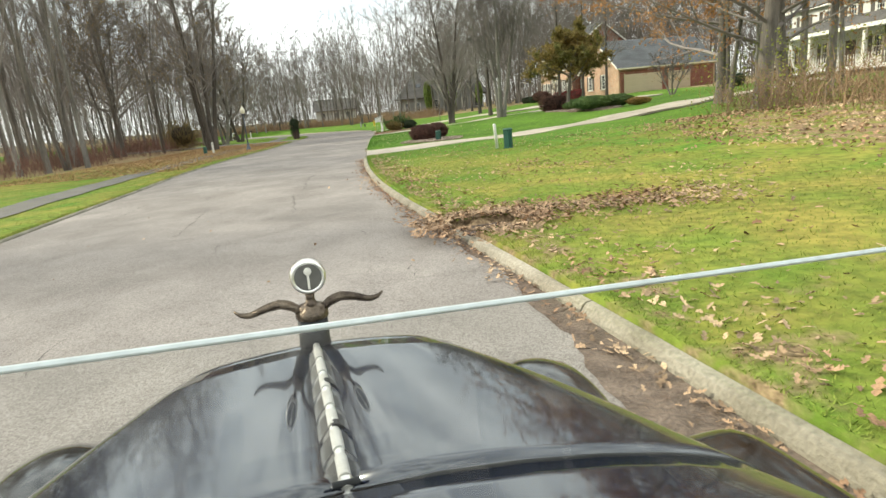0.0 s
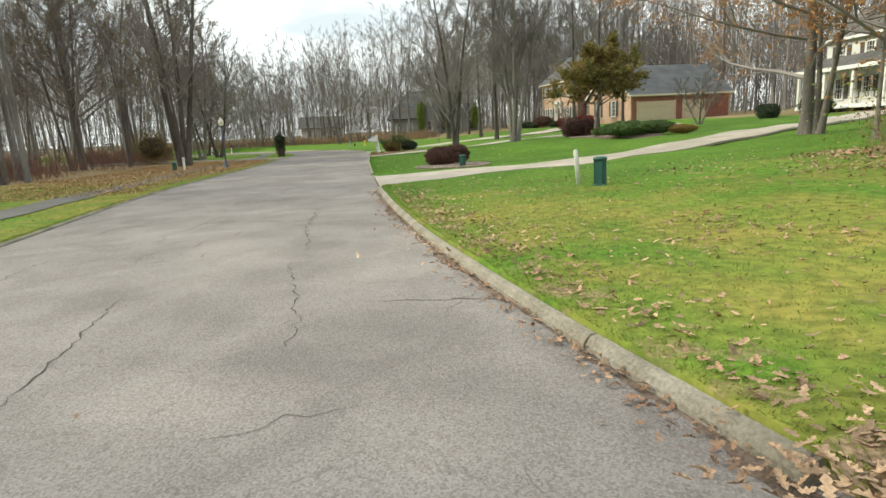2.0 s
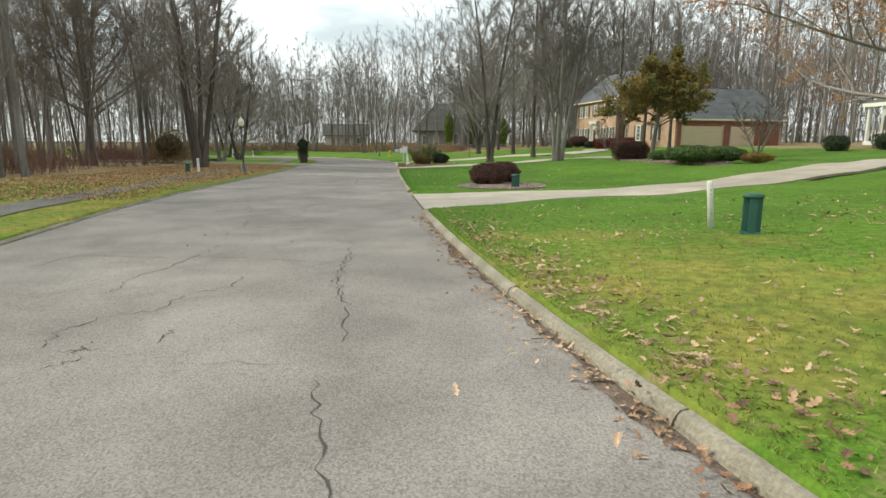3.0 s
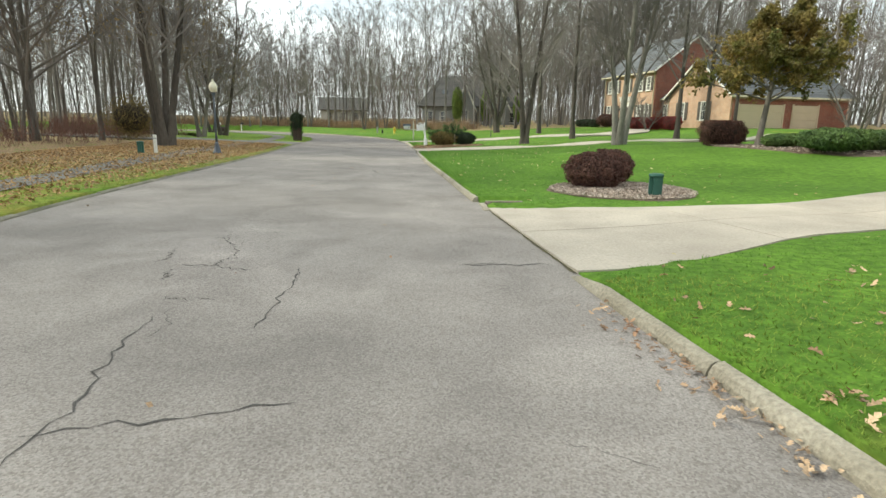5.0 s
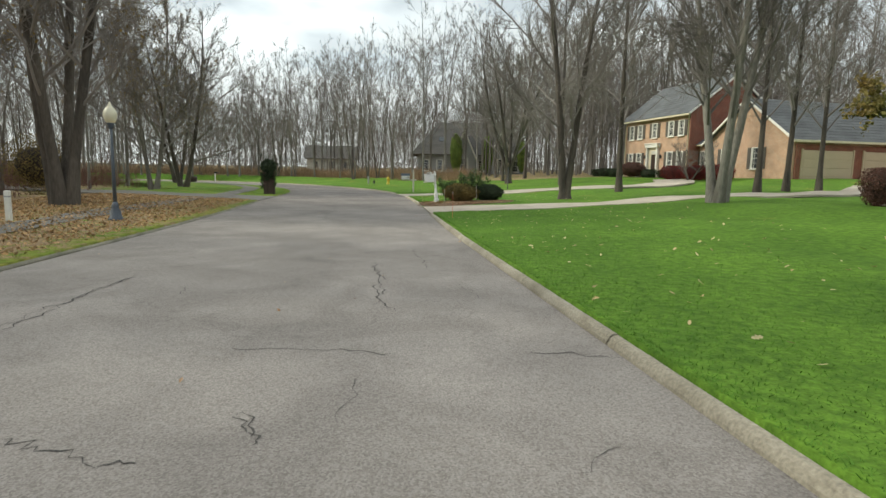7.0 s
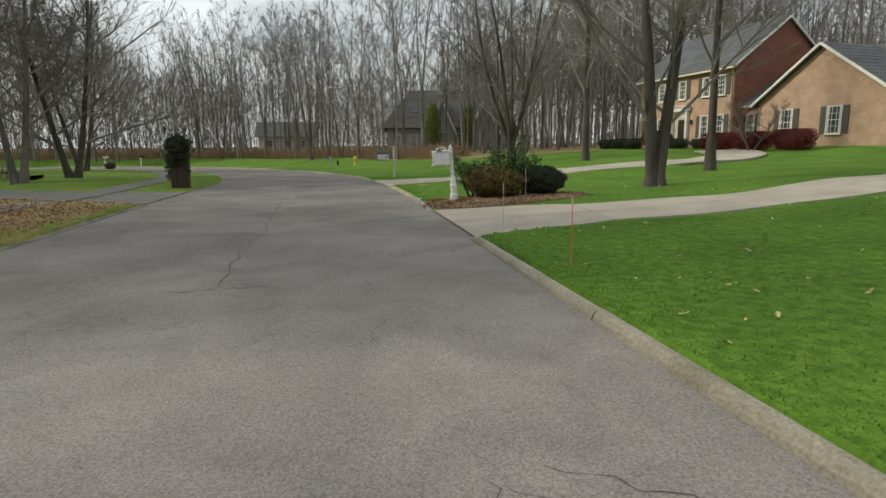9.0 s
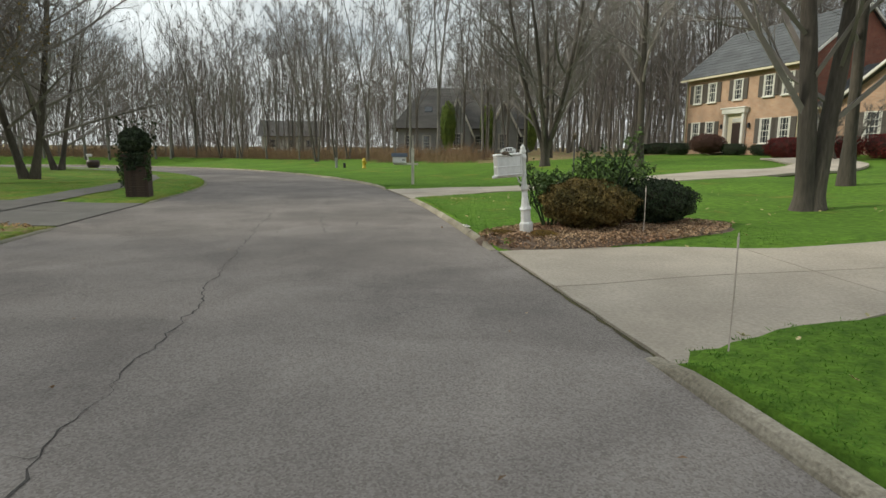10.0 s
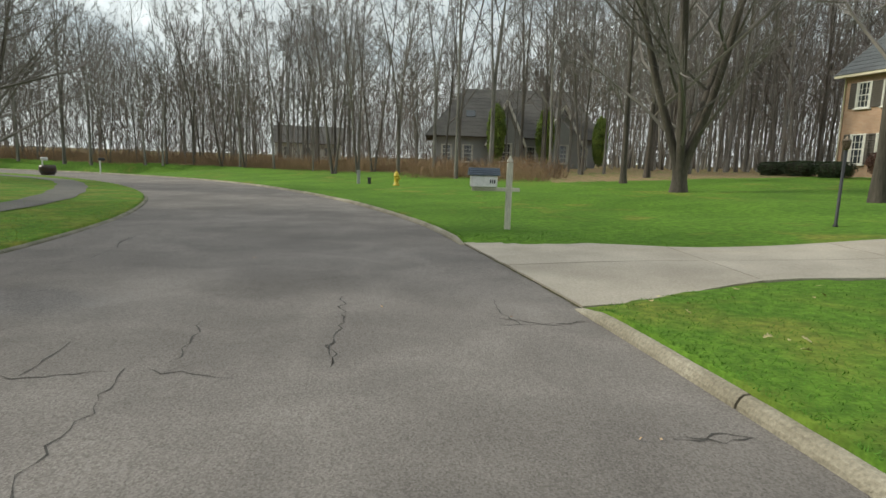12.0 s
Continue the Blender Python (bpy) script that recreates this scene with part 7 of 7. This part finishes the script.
blades("lawn_grass", "short yellow-green grass among fallen leaves", graded(60000, -7, 17.4, 6), 0.036, DRY_BLADE)
blades("lawn_grass", "short bright green mown grass", graded(80000, 17.4, 67, 5), 0.032, GRASS_BLADE)
vg = edge_points(LEFT_EDGE, LEFT_OUT, 0, 74, 0.1 + 6 * rng.uniform(0, 1, 30000) ** 1.5, 30000)
blades("verge_grass", "rough yellow-green grass of the far verge", vg[in_drive(vg)[0] < -0.2], 0.055, DRY_BLADE)


# ---------- the old car, standing on the road where the walk begins ----------
car = tagged(new("vintage_car"), "black vintage car with glossy hood, winged radiator mascot and round fenders", "car")
car.matrix_basis = pose(4.812, -6.147, -0.004, 0, 1.8, 14.0)
TOP = 1.03
HOOD_SECTION = [0.0, 0.18, 0.36, 0.54, 0.70, 0.82, 0.90, 0.955, 0.985, 1.0, 1.0, 0.99]
HOOD_SIDE = [0.0, 0.0, 0.0, 0.0, 0.0, 0.003, 0.008, 0.018, 0.036, 0.075, 0.20, 0.36]


def half_width(y):
    t = min(1.0, max(0.0, (1.43 - y) / 0.93))
    return 0.355 + 0.69 * min(t, 0.84) + 0.05 * math.sin(math.pi * min(1.0, t * 1.3)) * (1 - t)


def hood_points(y, inset=0.0, width=None):
    """Half of the hood's cross-section: crowned higher towards the cowl, rounded over at the side."""
    w = half_width(y) if width is None else width
    crown = 0.035 + 0.183 * max(0.0, 1.43 - y)
    return [(max(inset, u * w), crown * u ** 1.9 + d) for u, d in zip(HOOD_SECTION, HOOD_SIDE)]


def hood_panel(side, y0, y1, rows, inset=0.004, drop=0.0):
    v, f, m = [], [], len(HOOD_SECTION)
    for k in range(rows):
        y = y0 + (y1 - y0) * k / (rows - 1)
        v += [(side * x, y, TOP - d - drop) for x, d in hood_points(y, inset)]
    for k in range(rows - 1):
        f += [(k * m + j, k * m + j + 1, (k + 1) * m + j + 1, (k + 1) * m + j) for j in range(m - 1)]
    if side > 0:
        f = [q[::-1] for q in f]
    return v, f


def shell(name, v, f, material, parent, thick=0.006, label=""):
    """A pressed panel with real thickness."""
    bm = bmesh.new()
    vs = [bm.verts.new(p) for p in v]
    for q in f:
        bm.faces.new([vs[i] for i in q])
    bm.normal_update()
    bmesh.ops.solidify(bm, geom=bm.faces[:], thickness=thick)
    return under(name, from_bm(name, bm, material, True), parent, None, label)


for side in (-1, 1):
    shell("hood_panel", *hood_panel(side, 0.80, 1.42, 14), CAR_BLACK, car, label="glossy black hood half with dust and scratches")
    shell("cowl_panel", *hood_panel(side, 0.50, 0.792, 8, 0.0, 0.002), CAR_BLACK, car)
# rubber strip in the gap between hood and cowl
strip = [(-x, 0.796, TOP - d + 0.001) for x, d in hood_points(0.796)[::-1]] + [(x, 0.796, TOP - d + 0.001) for x, d in hood_points(0.796)[1:]]
tube_part("hood_lacing", strip, [0.0065] * len(strip), RUBBER, car, 6, "black lacing strip between hood and cowl")
# hinge rod with its knuckles along the top
rod = tube_part("hood_hinge", [(0, y, TOP + 0.004) for y in np.linspace(0.80, 1.43, 12)], [0.009] * 12, NICKEL, car, 10, "worn nickel hinge rod along the hood")
for k, y in enumerate(np.linspace(0.86, 1.36, 7)):
    tube_part("hinge_knuckle", [(0, y - 0.03, TOP + 0.006), (0, y + 0.03, TOP + 0.006)], [0.0112, 0.0112], NICKEL, rod, 10)
for k, y in enumerate((0.99, 1.18)):
    tube_part("worn_gap", [(0.004, y, TOP + 0.0085), (0.004, y + 0.016, TOP + 0.010)], [0.0092, 0.0092], IRON, rod, 8)
box_part("hood_clip", (0.026, 0.022, 0.020), (0, 0.815, TOP + 0.008), CHROME, rod, 0.006)
tube_part("clip_pin", [(-0.022, 0.808, TOP + 0.012), (0.022, 0.808, TOP + 0.012)], [0.006, 0.006], IRON, rod, 8)
# radiator
v, f, m = [], [], len(HOOD_SECTION)
for y, grow_by in ((1.422, -0.004), (1.43, 0.0), (1.47, -0.004), (1.51, -0.02)):
    half = hood_points(1.43, 0.0, 0.352 + grow_by)
    line_ = [(-x, y, TOP + grow_by - d) for x, d in half[::-1]] + [(x, y, TOP + grow_by - d) for x, d in half[1:]]
    v += line_
m = 2 * len(HOOD_SECTION) - 1
for k in range(3):
    f += [(k * m + j, k * m + j + 1, (k + 1) * m + j + 1, (k + 1) * m + j) for j in range(m - 1)]
f += [tuple(range(3 * m, 4 * m)), tuple(range(m - 1, -1, -1))]
under("radiator_shell", mesh_of("radiator_shell", v, f, CAR_BLACK, True), car)
box_part("radiator_core", (0.54, 0.012, 0.40), (0, 1.515, 0.72), IRON, car, 0.003)
neck = under("filler_neck", lathe("filler_neck", [(0.044, TOP - 0.02), (0.040, TOP + 0.01), (0.039, TOP + 0.075)], IRON, 20), car, pose(0, 1.47, 0))
cap = under("radiator_cap", lathe("radiator_cap", [(0.040, TOP + 0.070), (0.043, TOP + 0.074), (0.043, TOP + 0.092), (0.036, TOP + 0.095), (0.036, TOP + 0.104), (0.022, TOP + 0.108), (0.014, TOP + 0.113), (0.011, TOP + 0.124), (0.013, TOP + 0.142)], BRONZE, 24), car,
            pose(0, 1.47, 0), "tarnished brass radiator cap")
gauge = under("temperature_gauge", lathe("temperature_gauge", [(0.033, -0.010), (0.036, -0.016), (0.043, -0.016), (0.0465, -0.008), (0.0465, 0.008), (0.043, 0.016), (0.036, 0.016), (0.033, 0.010)], CHROME, 30), car,
              pose(0, 1.47, TOP + 0.183, 90, 0, 0), "round nickel-rimmed temperature gauge")
for s in (-1, 1):
    under("dial", lathe("dial", [(0.037, 0.0), (0.037, 0.003), (0.03, 0.004)], DIAL, 28, False), gauge, pose(0, 0, s * 0.0125 - 0.0015))
    box_part("thermometer", (0.006, 0.045, 0.004), (0, -0.008, s * 0.018), WHITE, gauge, 0.001)
    under("thermometer_bulb", lathe("thermometer_bulb", [(0.010, 0.0), (0.010, 0.004), (0.004, 0.006)], WHITE, 14, False), gauge, pose(0, 0.017, s * 0.016))
for side in (-1, 1):
    t = np.linspace(0, 1, 14)
    x = side * (0.03 + 0.162 * t)
    z = TOP + 0.106 + np.interp(t, [0, 0.12, 0.3, 0.5, 0.75, 0.9, 1.0], [-0.012, 0.004, 0.013, 0.008, -0.006, -0.005, 0.009])
    chord = 0.042 * (1 - t) ** 0.55 + 0.004
    v, f = [], []
    for a, b, c in zip(x, z, chord):
        v += [(a, 1.47 - c * 0.35, b - 0.002), (a, 1.47, b + 0.002 + 0.26 * c), (a, 1.47 + c * 0.35, b - 0.002), (a, 1.47, b - 0.003 - 0.30 * c)]
    for k in range(13):
        f += [(k * 4 + j, k * 4 + (j + 1) % 4, (k + 1) * 4 + (j + 1) % 4, (k + 1) * 4 + j) for j in range(4)]
    f += [(0, 1, 2, 3), (52, 53, 54, 55)]
    under("wing", mesh_of("wing", v, f, BRONZE, True), cap, Matrix.Translation((0, -1.47, 0)), "tarnished brass wing of the mascot")
# windscreen: one pane with a ground top edge, in slim posts
pane = under("windscreen", box_mesh("windscreen", (1.94, 0.006, 0.36), GLASS, 0.0), car, pose(0, 0.45, 1.2495, 0, 1.2, 0), "lower windscreen pane with bright ground edge")
pane.visible_shadow = False
box_part("glass_edge", (1.94, 0.0070, 0.0052), (0, 0, 0.1835), GLASS_EDGE, pane, 0.002)
for side in (-1, 1):
    tube_part("windscreen_post", [(side * 0.985, 0.48, 0.72), (side * 0.985, 0.45, 1.2), (side * 0.985, 0.44, 1.62)], [0.014, 0.012, 0.012], IRON, car, 8)
box_part("firewall", (1.86, 0.03, 0.40), (0, 0.51, 0.62), SPOKE_WOOD, car, 0.01)
# frame and running boards
for side in (-1, 1):
    box_part("chassis_rail", (0.06, 2.9, 0.09), (side * 0.30, 0.32, 0.56), IRON, car, 0.01)
    box_part("running_board", (0.26, 1.45, 0.03), (side * 0.98, -0.02, 0.36), CAR_FENDER, car, 0.008)
    box_part("splash_apron", (0.02, 1.25, 0.24), (side * 0.86, -0.12, 0.48), CAR_FENDER, car, 0.005)
for y in (1.50, -0.92):
    tube_part("axle", [(-0.70, y, 0.36), (0, y, 0.36), (0.70, y, 0.36)], [0.025, 0.028, 0.025], IRON, car, 8)
    box_part("leaf_spring", (0.9, 0.05, 0.08), (0, y, 0.47), IRON, car, 0.02)


def fender(side, cy, back):
    """A crowned fender over a wheel, running down to the board."""
    pts = [(cy + 0.44 * math.cos(a), 0.30 + 0.425 * math.sin(a)) for a in np.linspace(radians(8), radians(140), 30)]
    if back:
        y0, z0 = pts[-1]
        pts += [(y0 + (0.86 - y0) * t, z0 + (0.375 - z0) * (t ** 0.6)) for t in np.linspace(0.1, 1, 8)]
    v, f, m = [], [], 13
    for k, (y, z) in enumerate(pts):
        a, b = pts[max(0, k - 1)], pts[min(len(pts) - 1, k + 1)]
        ty, tz = b[0] - a[0], b[1] - a[1]
        ln = math.hypot(ty, tz)
        ny, nz = tz / ln, -ty / ln
        if ny * (y - cy) + nz * (z - 0.21) < 0:
            ny, nz = -ny, -nz
        w = 0.13 - 0.03 * max(0, 0.3 - k / len(pts))
        for j in range(m):
            q = -1 + 2 * j / (m - 1)
            d = 0.062 * (1 - abs(q) ** 2.2) - (0.010 if abs(q) == 1 else 0) + (0.005 if abs(abs(q) - 2 / 3) < 0.01 else 0)
            v.append((side * 0.715 + q * w, y + ny * d, z + nz * d))
    for k in range(len(pts) - 1):
        f += [(k * m + j, k * m + j + 1, (k + 1) * m + j + 1, (k + 1) * m + j) for j in range(m - 1)]
    shell("fender", v, f, CAR_FENDER, car, 0.008, "round glossy black fender")


def wheel(side, cy):
    root = under("wheel", lathe("wheel", [(0.045, -0.06), (0.07, -0.05), (0.075, 0.05), (0.045, 0.07)], SPOKE_WOOD, 14), car, pose(side * 0.71, cy, 0.36, 0, 90, 0))
    tv, tf = [], []
    n, q = 32, 10
    for i in range(n):
        a = 2 * math.pi * i / n
        for j in range(q):
            b = 2 * math.pi * j / q
            r = 0.32 + 0.04 * math.cos(b)
            tv.append((r * math.cos(a), r * math.sin(a), 0.04 * math.sin(b)))
    for i in range(n):
        tf += [(i * q + j, ((i + 1) % n) * q + j, ((i + 1) % n) * q + (j + 1) % q, i * q + (j + 1) % q) for j in range(q)]
    under("tyre", mesh_of("tyre", tv, tf, RUBBER, True), root)
    under("rim", lathe("rim", [(0.265, -0.025), (0.285, -0.03), (0.285, 0.03), (0.265, 0.025)], IRON, 32), root)
    for k in range(12):
        a = 2 * math.pi * k / 12
        tube_part("spoke", [(0.06 * math.cos(a), 0.06 * math.sin(a), 0), (0.27 * math.cos(a), 0.27 * math.sin(a), 0)], [0.017, 0.013], SPOKE_WOOD, root, 6)


def fender_tail(side):
    """The broad domed rear sweep of a fender beside the cowl."""
    v, f, m = [], [], 13
    for k in range(19):
        t = -1 + 2 * k / 18
        for j in range(m):
            q = j / (m - 1)
            edge = max(0.0, (q - 0.5) / 0.5)
            v.append((side * (0.80 + 0.36 * q), 0.84 + 0.44 * t * (1 - 0.22 * edge ** 3), 0.775 - 0.36 * abs(t) ** 5 - 0.24 * edge ** 2.6))
    for k in range(18):
        f += [(k * m + j, k * m + j + 1, (k + 1) * m + j + 1, (k + 1) * m + j) for j in range(m - 1)]
    shell("fender_tail", v, f, CAR_FENDER, car, 0.008, "broad domed black rear sweep of a fender")


for side in (-1, 1):
    fender_tail(side)
    fender(side, 1.50, True)
    wheel(side, 1.50)
    wheel(side, -0.92)
